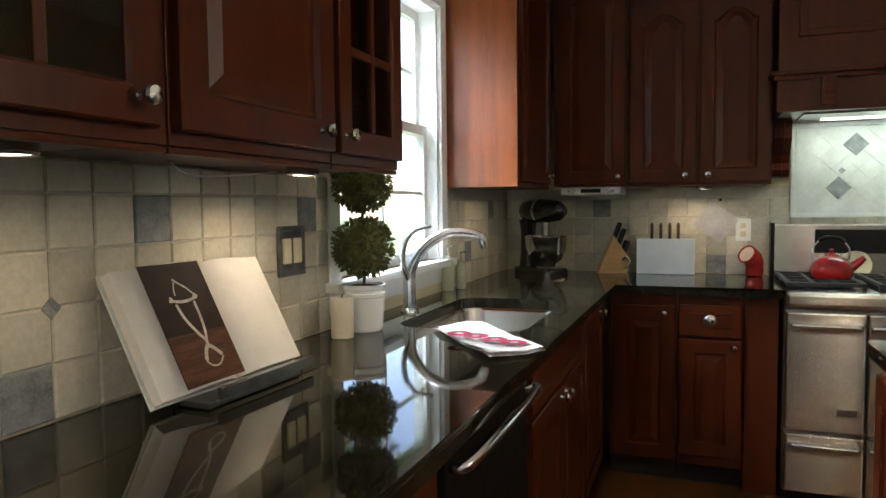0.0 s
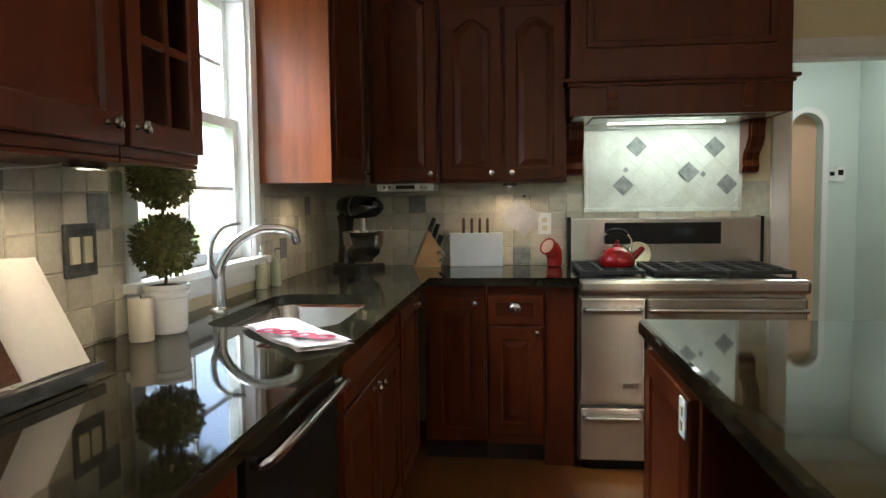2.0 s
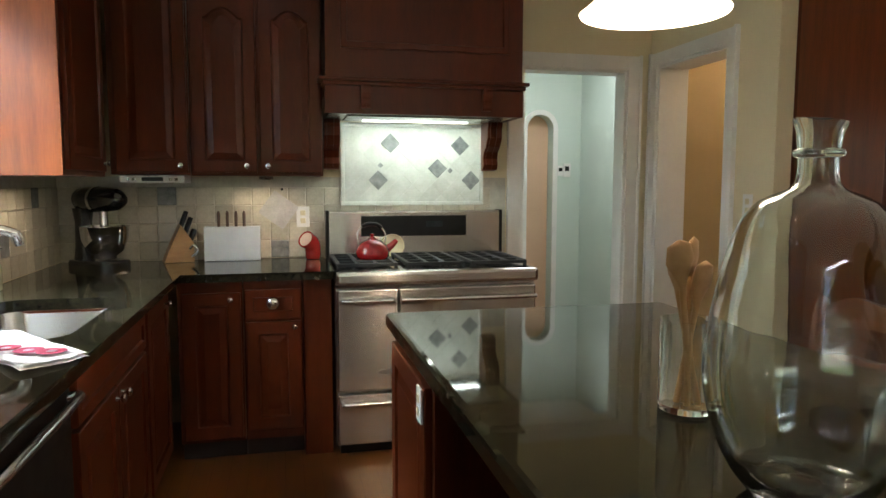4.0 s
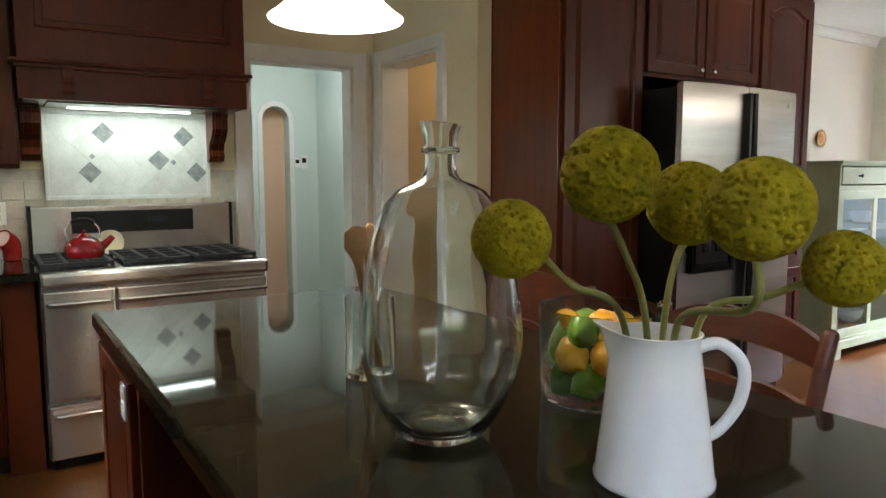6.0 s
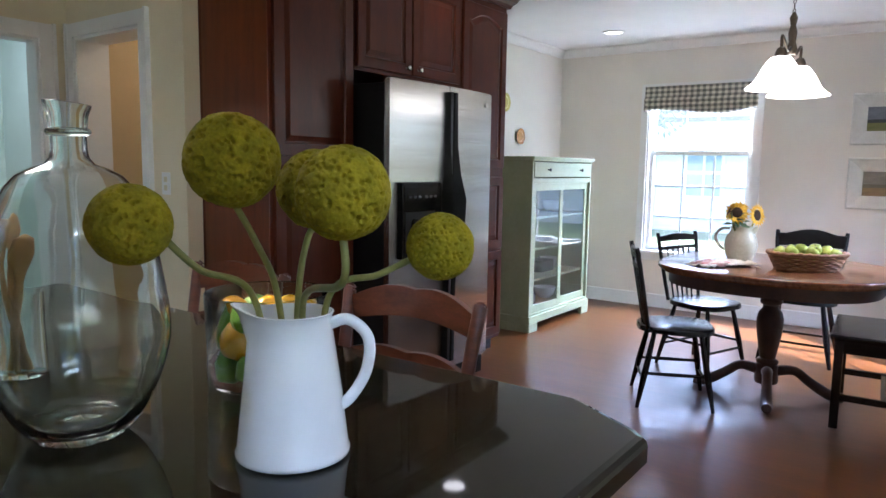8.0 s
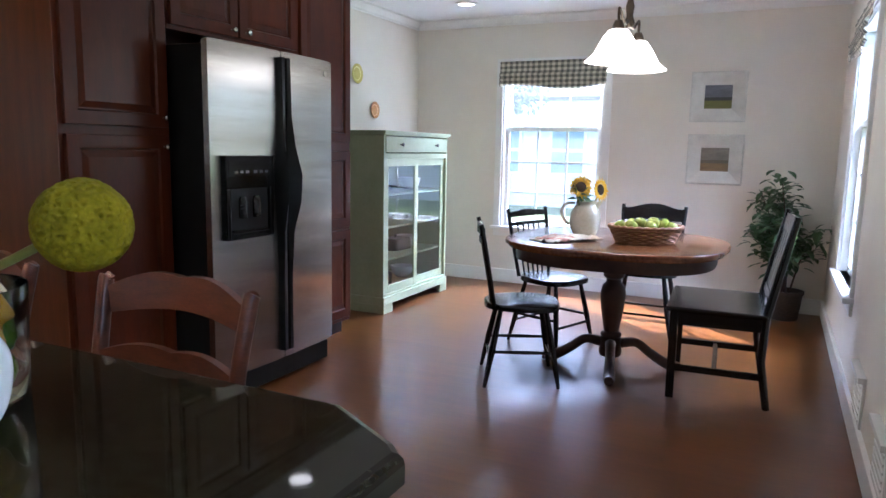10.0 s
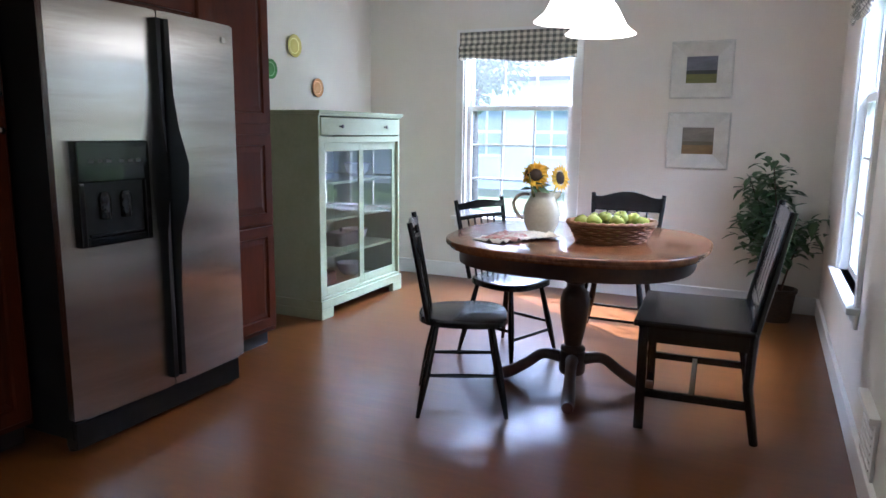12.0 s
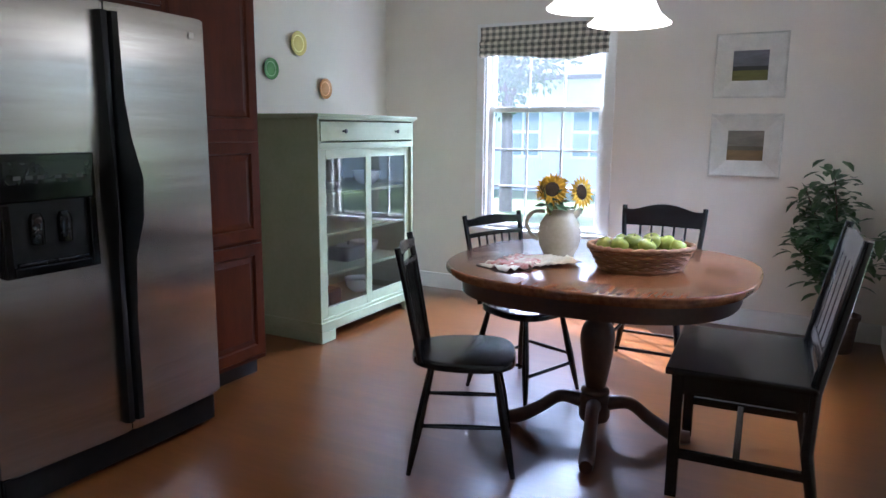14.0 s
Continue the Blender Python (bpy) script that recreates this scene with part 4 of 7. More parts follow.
book = thing("cookbook", (0.165, -2.752, 0.932), 87, "open cookbook with a dark photograph on its page", "book")
LEAN = Matrix.Rotation(radians(-28), 4, "X")
pages = [bmesh.new(), bmesh.new()]
for k, (x0, x1, bulge) in enumerate(((-0.205, 0.0, 0.016), (0.0, 0.205, 0.012))):
    n = 12
    cols = []
    for i in range(n + 1):
        u = i / n
        x = x0 + (x1 - x0) * u
        w = (1 - u) if k == 0 else u
        th = 0.024 + bulge * math.sin(math.pi * min(1, w * 1.1)) * (1 - w) * 2 - 0.012 * (1 - w) ** 4
        cols.append([pages[k].verts.new(LEAN @ Vector(p)) for p in ((x, 0, 0), (x, -th, 0), (x, -th, 0.255), (x, 0, 0.255))])
    for a, b in zip(cols, cols[1:]):
        for j in range(4):
            pages[k].faces.new((a[j], a[(j + 1) % 4], b[(j + 1) % 4], b[j]))
    pages[k].faces.new(cols[0])
    pages[k].faces.new(cols[-1][::-1])
    part("page_block", pages[k], PAPER, book, "thick block of cream pages", smooth=30)
cov = boxes((-0.212, 0.212, 0.001, 0.005, -0.004, 0.26))
bmesh.ops.transform(cov, matrix=LEAN, verts=cov.verts)
part("cover", cov, surface("book cloth", (0.5, 0.5, 0.46), (0.6, 0.6, 0.56), 20, 0.8), book)
ph = boxes((-0.160, -0.006, -0.0445, -0.043, 0.004, 0.252))
bmesh.ops.transform(ph, matrix=LEAN, verts=ph.verts)
photo = part("photograph", ph, surface("dark photograph", (0.010, 0.006, 0.005), (0.035, 0.018, 0.012), 5, 0.6, spec=0.15), book, "dark photograph of a glass goblet")
tb = boxes((-0.1598, -0.0062, -0.0449, -0.0446, 0.0042, 0.105))
bmesh.ops.transform(tb, matrix=LEAN, verts=tb.verts)
part("printed_table", tb, surface("printed wood", (0.035, 0.015, 0.009), (0.12, 0.055, 0.030), 9, 0.6, 0, 0, (1, 1, 9), spec=0.15), photo, "brown wood printed in the photograph")
SILVERED = surface("printed highlight", (0.30, 0.27, 0.24), (0.62, 0.58, 0.53), 60, 0.6, spec=0.2)


def printed(name, lines):
    fig = bmesh.new()
    for pts, r in lines:
        tube(arc(pts, 6), r, 8, bm=fig)
    for v in fig.verts:
        v.co = LEAN @ Vector((v.co.x, -0.0452 + v.co.y * 0.05, v.co.z))
    part(name, fig, SILVERED, photo, "pale lines of the printed goblet")


printed("goblet_bowl", [(((-0.118, 0, 0.178), (-0.104, 0, 0.172), (-0.080, 0, 0.170), (-0.058, 0, 0.174), (-0.048, 0, 0.181)), [0.006, 0.006, 0.006, 0.004, 0.003, 0.0025] + [0.003] * 13 + [0.004, 0.005, 0.006, 0.006, 0.006, 0.006]),
                        (((-0.092, 0, 0.218), (-0.080, 0, 0.208), (-0.066, 0, 0.197), (-0.055, 0, 0.184)), 0.0022), (((-0.100, 0, 0.184), (-0.098, 0, 0.196), (-0.091, 0, 0.212)), 0.0016)])
printed("goblet_stem", [(((-0.107, 0, 0.166), (-0.100, 0, 0.135), (-0.085, 0, 0.105), (-0.073, 0, 0.088)), 0.0034), (((-0.060, 0, 0.168), (-0.060, 0, 0.135), (-0.064, 0, 0.105), (-0.069, 0, 0.088)), 0.0032), (((-0.072, 0, 0.092), (-0.071, 0, 0.082), (-0.073, 0, 0.074)), 0.004)])
printed("goblet_foot", [(((-0.090, 0, 0.046), (-0.083, 0, 0.064), (-0.073, 0, 0.074), (-0.060, 0, 0.066), (-0.046, 0, 0.050)), 0.0042), (((-0.092, 0, 0.045), (-0.080, 0, 0.034), (-0.062, 0, 0.033), (-0.045, 0, 0.047)), 0.0018)])
stand = thing("book_stand", (0.165, -2.752, 0.9152), 87, "black and steel cookbook stand on the counter", "book stand")
part("tray", boxes((-0.14, 0.14, -0.065, 0.004, 0.002, 0.0125), (-0.11, 0.19, -0.068, -0.058, 0.0125, 0.035), bevel=0.002), surface("dark steel", (0.10, 0.10, 0.10), (0.2, 0.2, 0.2), 12, 0.35, 0.8), stand)
part("back_rest", boxes((-0.15, 0.15, 0.006, 0.012, 0.002, 0.05), (-0.12, 0.12, 0.012, 0.06, 0.002, 0.008)), BLACK_PLASTIC, stand)

towel = thing("dish_towel", (0.50, -2.11, 0.918), 0, "white folded dish towel with red fruit print", "towel")
TA, TB, TC = Vector((0.424, -1.889)), Vector((0.700, -2.228)), Vector((0.587, -2.345))
bm = bmesh.new()
NX, NY = 24, 10
for layer in (0.0, 0.007):
    g = []
    for i in range(NX + 1):
        for j in range(NY + 1):
            u, v = i / NX, j / NY
            p = TA + (TB - TA) * u + (TC - TB) * v - Vector((0.50, -2.11))
            z = layer + 0.004 + 0.004 * math.sin(9 * u + 3 * v) * math.sin(4 * v + layer * 90) + 0.003 * noise.noise(Vector((u * 5, v * 5, layer * 50)))
            if layer:
                p *= 0.965
            g.append(bm.verts.new((p.x, p.y, max(0.0005, z))))
    for i in range(NX):
        for j in range(NY):
            bm.faces.new((g[i * (NY + 1) + j], g[(i + 1) * (NY + 1) + j], g[(i + 1) * (NY + 1) + j + 1], g[i * (NY + 1) + j + 1]))
cloth = part("cloth", bm, surface("white cotton", (0.62, 0.60, 0.60), (0.72, 0.70, 0.70), 60, 0.9, 0, 0.3), towel, smooth=60)
RED = surface("red print", (0.30, 0.01, 0.04), (0.42, 0.03, 0.08), 30, 0.8)
for u, v in ((0.55, 0.72), (0.72, 0.55), (0.86, 0.35), (0.42, 0.92)):
    p = TA + (TB - TA) * u + (TC - TB) * v - Vector((0.50, -2.11))
    part("red_print", lathe([(0.012, 0.0175), (0.030, 0.0185), (0.034, 0.0175)], 18, at=(p.x * 0.93, p.y * 0.93, 0)), RED, towel, "red printed ring")
soap = thing("soap_bottle", (0.03, -1.10, 0.916), label="clear glass bottles with pale soap beside the sink", category="soap bottle")
part("bottle", lathe([(0, 0), (0.026, 0), (0.028, 0.01), (0.028, 0.11), (0.02, 0.13), (0.011, 0.14), (0.011, 0.155), (0, 0.155)], 20), surface("pale soap", (0.5, 0.52, 0.36), (0.6, 0.62, 0.45), 10, 0.1, coat=0.5), soap, smooth=40)
part("pump", tube(arc([(0, 0, 0.155), (0, 0, 0.19), (0.03, -0.01, 0.195)], 4), 0.005, 8), CHROME, soap)
soap2 = copy_thing(soap, pose(0.06, -1.01, 0.916, 0, 0, 40))
soap2.scale = (0.85, 0.85, 0.85)

plate = thing("switch_plate", (WX + 0.012, -2.289, 1.165), label="pewter switch plate with two cream switches on tile", category="switch plate")
PEWTER = surface("pewter", (0.10, 0.10, 0.10), (0.20, 0.20, 0.19), 30, 0.4, 0.7)
part("plate", boxes((0, 0.006, -0.062, 0.062, -0.066, 0.066), (0.004, 0.010, -0.064, -0.052, -0.068, 0.068), (0.004, 0.010, 0.052, 0.064, -0.068, 0.068), (0.004, 0.010, -0.052, 0.052, 0.055, 0.068), (0.004, 0.010, -0.052, 0.052, -0.068, -0.055), bevel=0.002), PEWTER, plate)
CREAM = surface("cream plastic", (0.62, 0.56, 0.36), (0.68, 0.62, 0.43), 10, 0.4)
for y in (-0.026, 0.026):
    part("switch", boxes((0.005, 0.013, y - 0.017, y + 0.017, -0.034, 0.034), bevel=0.003), CREAM, plate)


def white_plate(name, loc, rz, label, n=1):
    p = thing(name, loc, rz, label, "outlet" if name == "outlet" else "switch")
    part("plate", boxes((-0.036 * n, 0.036 * n, -0.006, 0, -0.058, 0.058), bevel=0.002), WHITE_TRIM, p)
    for k in range(n):
        x = (k - (n - 1) / 2) * 0.05
        for z in (-0.022, 0.022):
            part("socket", boxes((x - 0.014, x + 0.014, -0.009, -0.005, z - 0.014, z + 0.014), bevel=0.002), CREAM, p)
    return p


white_plate("outlet", (1.262, -0.0135, 1.145), 0, "white double outlet on the tiled wall")
white_plate("outlet", (3.404, -0.985, 1.225), -90, "white double outlet beside the doorway")
white_plate("outlet", (1.478, -2.36, 0.79), -90, "white outlet on the island side panel").scale = (0.75, 1, 0.75)
for x, w, h, z in ((3.635, 0.030, 0.045, 1.45), (3.70, 0.034, 0.062, 1.455)):
    th = thing("thermostat", (x, 1.998, z), 0, "small white wall control on the aqua wall", "thermostat")
    part("case", boxes((-w, w, -0.022, 0, -h, h), bevel=0.004), WHITE_TRIM, th)
    part("display", boxes((-w * 0.6, w * 0.6, -0.0235, -0.0222, -h * 0.1, h * 0.6)), DISP_GREY, th, "small grey display")

# ---- kitchen: things along the range wall ----
mix = thing("stand_mixer", (0.215, -0.215, 0.916), 52, "black stand mixer with a polished steel bowl", "stand mixer")
part("base", slab(rounded_rect(-0.09, 0.09, -0.19, 0.10, 0.05), 0.0, 0.035, 0.012), MIXB, mix)
part("column", lathe([(0.05, 0.03), (0.042, 0.10), (0.040, 0.22), (0.05, 0.29), (0, 0.30)], 20, at=(0, 0.06, 0)), MIXB, mix, smooth=50)
part("head", lathe([(0, -0.20), (0.03, -0.195), (0.052, -0.16), (0.062, -0.08), (0.064, 0.04), (0.055, 0.10), (0.03, 0.125), (0, 0.13)], 24, at=(0, -0.03, 0.335), turn=Matrix.Rotation(radians(-90), 4, "X")), MIXB, mix, smooth=50)
part("trim_band", lathe([(0.0655, -0.01), (0.0665, 0.0), (0.0655, 0.01)], 24, at=(0, -0.05, 0.335), turn=Matrix.Rotation(radians(-90), 4, "X")), CHROME, mix)
part("bowl", lathe([(0, 0.04), (0.05, 0.04), (0.052, 0.055), (0.085, 0.08), (0.108, 0.14), (0.113, 0.20), (0.117, 0.203), (0.110, 0.203), (0.10, 0.14), (0, 0.06)], 30, at=(0, -0.09, 0)), surface("polished steel", (0.55, 0.55, 0.54), (0.66, 0.66, 0.65), 4, 0.1, 1.0), mix, "polished steel bowl", smooth=50)
part("beater_shaft", tube([(0, -0.09, 0.20), (0, -0.09, 0.28)], 0.02, 12), CHROME, mix)

kb = thing("knife_block", (0.605, -0.11, 0.916), 15, "light wooden knife block with black handled knives", "knife block")
LIGHTWOOD = surface("maple", (0.38, 0.20, 0.07), (0.52, 0.31, 0.13), 6, 0.4, 0, 0.03, (2, 2, 9))
bm = bmesh.new()
sidep = [(-0.075, 0), (0.075, 0), (0.075, 0.10), (0.01, 0.20), (-0.055, 0.055)]
prism(bm, sidep, -0.05, 0.05)
bmesh.ops.transform(bm, matrix=Matrix.Rotation(radians(90), 4, "X"), verts=bm.verts)
part("block", bm, LIGHTWOOD, kb)
for i, (s, y) in enumerate(((0.15, -0.03), (0.15, 0.0), (0.15, 0.03), (0.55, -0.025), (0.55, 0.015), (0.88, -0.02), (0.88, 0.02))):
    p0 = Vector((0.075 - 0.065 * s, y, 0.10 + 0.10 * s))
    d = Vector((0.35, 0, 0.94))
    part("knife_handle", tube([p0 - d * 0.01, p0 + d * 0.05, p0 + d * (0.085 if s > 0.3 else 0.06)], [0.010, 0.011, 0.009], 8), BLACK_PLASTIC, kb, "black knife handle")
part("scissors", tube(arc([(0.06, -0.06, 0.03), (0.09, -0.065, 0.06), (0.07, -0.06, 0.09), (0.05, -0.06, 0.07)], 4), 0.006, 8), CHROME, kb)
wb = thing("knife_stand", (0.885, -0.105, 0.916), 0, "upright white knife stand holding four dark handled knives", "knife stand")
part("panel", boxes((-0.145, 0.145, -0.035, -0.02, 0.0, 0.185), (-0.145, 0.145, 0.02, 0.035, 0.0, 0.185), (-0.145, 0.145, -0.02, 0.02, 0.0, 0.02), bevel=0.003), surface("white acrylic", (0.66, 0.72, 0.75), (0.72, 0.78, 0.80), 5, 0.25), wb, "smooth white panel")
for x in (-0.07, -0.025, 0.02, 0.062):
    part("knife", tube([(x, 0, 0.10), (x, 0, 0.19), (x, 0, 0.255), (x, 0, 0.268)], [0.006, 0.008, 0.009, 0.004], 8), TABLE_DARK, wb, "dark wooden knife handle")
crock = thing("salt_pig", (1.300, -0.13, 0.916), -12, "small red ceramic salt pig with a slanted mouth", "salt pig")
RED_GLAZE = surface("red glaze", (0.32, 0.012, 0.012), (0.42, 0.025, 0.02), 8, 0.15, coat=0.4)
neck = arc([(0.008, 0.01, 0.0), (0.008, 0.012, 0.05), (0.0, 0.0, 0.088), (-0.020, -0.034, 0.112)], 6)
part("body", tube(neck, [0.036, 0.039, 0.041, 0.042, 0.042, 0.042, 0.042, 0.043, 0.044, 0.045, 0.046, 0.046, 0.046, 0.046, 0.046, 0.045, 0.045, 0.044, 0.044], 28), RED_GLAZE, crock, smooth=50)
mouth = (neck[-1] - neck[-2]).to_track_quat("Z", "Y").to_matrix().to_4x4()
part("rim", lathe([(0.046, -0.006), (0.049, 0.0), (0.047, 0.006), (0.041, 0.006), (0.039, 0.002), (0.044, -0.004)], 28, at=neck[-1], turn=mouth), RED_GLAZE, crock, "thick red rim", smooth=60)
part("inside", lathe([(0.0405, 0.003), (0.03, 0.0015), (0, 0.001)], 28, at=neck[-1], turn=mouth), surface("pale glaze", (0.6, 0.42, 0.34), (0.68, 0.52, 0.43), 8, 0.25), crock, "pale glazed mouth")
plq = thing("trivet", (1.13, -0.016, 1.185), 0, "satin grey metal square trivet hung at a tilt", "trivet")
bm = prism(bmesh.new(), rounded_rect(-0.082, 0.082, -0.076, 0.076, 0.012), 0, 0.012)
bmesh.ops.transform(bm, matrix=Matrix.Rotation(radians(90), 4, "X") @ Matrix.Rotation(radians(-36), 4, "Z"), verts=bm.verts)
part("plate", bm, surface("satin pewter", (0.42, 0.41, 0.40), (0.62, 0.60, 0.58), 14, 0.38, 0.75, 0.1), plq)
part("hanger", lathe([(0, 0), (0.008, 0), (0.006, 0.01), (0, 0.011)], 10, at=(0.02, -0.010, 0.115), turn=Matrix.Rotation(radians(90), 4, "X")), BLACK_PLASTIC, plq)
rad = thing("cabinet_radio", (0.53, -0.20, 1.333), 0, "slim silver radio fixed under the upper cabinet", "radio")
part("case", boxes((-0.15, 0.15, -0.14, 0.10, 0.0, 0.038), bevel=0.005), surface("silver plastic", (0.5, 0.5, 0.49), (0.58, 0.58, 0.56), 10, 0.4, 0.2), rad)
part("display", boxes((-0.05, 0.05, -0.143, -0.138, 0.009, 0.029)), BLACK_PLASTIC, rad)
for x in (-0.11, -0.085, 0.085, 0.11):
    part("button", boxes((x - 0.008, x + 0.008, -0.143, -0.139, 0.012, 0.026), bevel=0.001), CHROME, rad)

for x, y in ((0.22, -2.56), (0.22, -3.26), (0.22, -3.95), (1.07, -0.2)):
    p = thing("puck_light", (x, y, UZ0 - 0.022), label="round lit puck light under the cabinet", category="light", group="under cabinet lights")
    part("ring", lathe([(0.036, 0.02), (0.038, 0.004), (0.034, 0.0), (0.028, 0.002)], 20), CHROME, p, smooth=40)
    part("lens", lathe([(0.0285, 0.002), (0.015, 0.0005), (0, 0)], 20), BULB_DISC, p, "glowing lens")
cord = thing("lamp_cord", (0, 0, 0), label="thin white lamp cord under the cabinet", category="cord")
part("wire", tube(arc([(0.12, -2.86, UZ0 - 0.003), (0.10, -2.80, UZ0 - 0.022), (0.10, -2.72, UZ0 - 0.026), (0.13, -2.62, UZ0 - 0.018), (0.17, -2.57, UZ0 - 0.010)], 6), 0.0025, 6), WHITE_TRIM, cord)

kettle = thing("kettle", (1.60, -0.44, 0.947), 0, "glossy red enamel kettle with black handle", "kettle")
kettle.scale = (0.88, 0.88, 0.88)
KRED = surface("red enamel", (0.20, 0.004, 0.006), (0.36, 0.010, 0.010), 30, 0.08, coat=0.7)
part("body", lathe([(0, 0), (0.088, 0), (0.098, 0.012), (0.100, 0.04), (0.088, 0.075), (0.06, 0.10), (0.035, 0.11), (0.03, 0.112)], 32), KRED, kettle, smooth=50)
part("lid", lathe([(0.032, 0.112), (0.03, 0.118), (0.012, 0.124), (0.008, 0.13), (0.013, 0.138), (0.010, 0.145), (0, 0.147)], 20), KRED, kettle, smooth=50)
part("spout", tube(arc([(0.085, 0, 0.05), (0.12, 0, 0.08), (0.145, 0, 0.105)], 5), [0.024 - 0.001 * k for k in range(11)], 12), KRED, kettle, smooth=50)
part("handle", tube(arc([(-0.08, 0, 0.085), (-0.085, 0, 0.15), (-0.04, 0, 0.195), (0.03, 0, 0.195), (0.075, 0, 0.15), (0.075, 0, 0.09)], 6), 0.006, 10), CHROME, kettle, smooth=50)
part("grip", tube(arc([(-0.06, 0, 0.186), (-0.02, 0, 0.202), (0.03, 0, 0.198), (0.055, 0, 0.178)], 5), 0.012, 10), BLACK_PLASTIC, kettle, smooth=50)
sr = thing("spoon_rest", (1.755, -0.135, 0.912), 0, "round cream spoon rest leaning on the backguard", "spoon rest")
bm = lathe([(0, 0), (0.05, 0.002), (0.068, 0.012), (0.064, 0.016), (0.048, 0.008), (0, 0.006)], 26, turn=Matrix.Rotation(radians(72), 4, "X"), at=(0, 0.02, 0.068))
part("dish", bm, surface("cream glaze", (0.60, 0.50, 0.30), (0.68, 0.58, 0.38), 8, 0.25), sr, smooth=50)

# glassware behind the glazed doors
for y, r in ((-3.40, 0.055), (-3.28, 0.05), (-3.18, 0.045)):
    gl = thing("glass_bowl", (0.17, y, UZ0 + 0.0185), label="clear glass bowl on the cabinet shelf", category="glass bowl", group="glassware in the cabinet")
    part("bowl", lathe([(0, 0), (r * 0.5, 0), (r * 0.8, r * 0.5), (r, r * 1.3), (r * 0.96, r * 1.3), (r * 0.75, r * 0.5), (0, 0.008)], 24), CERAMIC, gl, smooth=50)

# ---- island things ----
jar = thing("glass_jar", (1.825, -3.235, 0.9155), label="large clear recycled glass demijohn on the island", category="glass jar")
outer = [(0, 0.008), (0.03, 0.004), (0.056, 0.0), (0.068, 0.006), (0.080, 0.020), (0.092, 0.036), (0.105, 0.060), (0.116, 0.085), (0.125, 0.115), (0.131, 0.145), (0.132, 0.17), (0.130, 0.20), (0.126, 0.23), (0.121, 0.26), (0.115, 0.29), (0.108, 0.32), (0.099, 0.35), (0.087, 0.376), (0.071, 0.395), (0.052, 0.405), (0.035, 0.411), (0.0268, 0.420), (0.0245, 0.432), (0.0240, 0.455), (0.0262, 0.470), (0.0272, 0.482), (0.0315, 0.494), (0.0325, 0.499)]
inner = [(0.0295, 0.500), (0.0235, 0.484), (0.0222, 0.466), (0.0203, 0.45), (0.0205, 0.432), (0.0230, 0.4185), (0.0340, 0.4085), (0.0510, 0.4026), (0.0696, 0.3928), (0.0853, 0.3742), (0.0971, 0.349), (0.1060, 0.3194), (0.1130, 0.2895), (0.1190, 0.2596), (0.1240, 0.2297), (0.1280, 0.20), (0.1300, 0.17), (0.1290, 0.145), (0.1228, 0.1155), (0.1135, 0.0860), (0.1020, 0.0620), (0.0880, 0.0400), (0.0740, 0.0260), (0.058, 0.020), (0.03, 0.026), (0, 0.030)]
bm = lathe(outer + inner, 72)
for i, v in enumerate(bm.verts):
    d = Vector((v.co.x, v.co.y, 0))
    if 0.03 < v.co.z < 0.40 and d.length > 0.02:
        n = d.normalized()
        deep = i > 72 * len(outer) - 72
        v.co += n * (0.0013 * noise.noise(v.co * 9) + (0.0007 * noise.noise(v.co * 26 + Vector((5, 1, 3))) if deep else 0.0))
    elif v.co.z > 0.462:
        v.co.z -= 0.09 * (v.co.x * 0.8 - v.co.y * 0.6) * (v.co.z - 0.462) / 0.035
part("body", bm, GREEN_GLASS, jar, smooth=80)
part("neck_ring", lathe([(0.0246, 0.4515), (0.0290, 0.453), (0.0312, 0.4575), (0.0290, 0.462), (0.0256, 0.4635)], 40), GREEN_GLASS, jar, "thick glass ring round the neck", smooth=80)

uten = thing("utensil_glass", (1.885, -2.868, 0.9155), label="clear glass cylinder holding wooden spoons", category="utensil holder")
part("glass", lathe([(0, 0.0), (0.05, 0), (0.052, 0.004), (0.052, 0.17), (0.0485, 0.17), (0.0485, 0.012), (0, 0.011)], 36), GLASS, uten, smooth=60)
for a, lean, hgt, tw in ((215, 0.26, 0.315, 0), (250, 0.10, 0.31, 40), (150, 0.20, 0.285, 80), (300, 0.18, 0.27, 20), (60, 0.12, 0.26, 60)):
    u = Vector((math.cos(radians(a)), math.sin(radians(a)), 0))
    p0 = -u * 0.02 + Vector((0, 0, 0.014))
    d = (u * lean + Vector((0, 0, 1))).normalized()
    sp = tube([p0, p0 + d * (hgt - 0.09), p0 + d * (hgt - 0.07), p0 + d * (hgt - 0.04), p0 + d * (hgt - 0.01), p0 + d * hgt], [0.006, 0.006, 0.014, 0.029, 0.024, 0.004], 12)
    s = d.cross(Vector((math.cos(radians(tw)), math.sin(radians(tw)), 0))).normalized()
    for v in sp.verts:
        t0 = (v.co - p0).dot(d)
        if t0 > hgt - 0.085:
            c0 = p0 + d * t0
            off = v.co - c0
            v.co = c0 + off - s * off.dot(s) * 0.72
    part("wooden_spoon", sp, surface("beech", (0.44, 0.25, 0.09), (0.58, 0.36, 0.16), 8, 0.5), uten, "pale wooden spoon", smooth=60)

bowl = thing("fruit_bowl", (2.183, -3.243, 0.9155), label="clear glass cylinder bowl on the island", category="bowl")
part("glass", lathe([(0, 0.0), (0.106, 0), (0.113, 0.006), (0.119, 0.172), (0.1175, 0.175), (0.116, 0.172), (0.110, 0.010), (0, 0.008)], 48), GLASS, bowl, smooth=60)


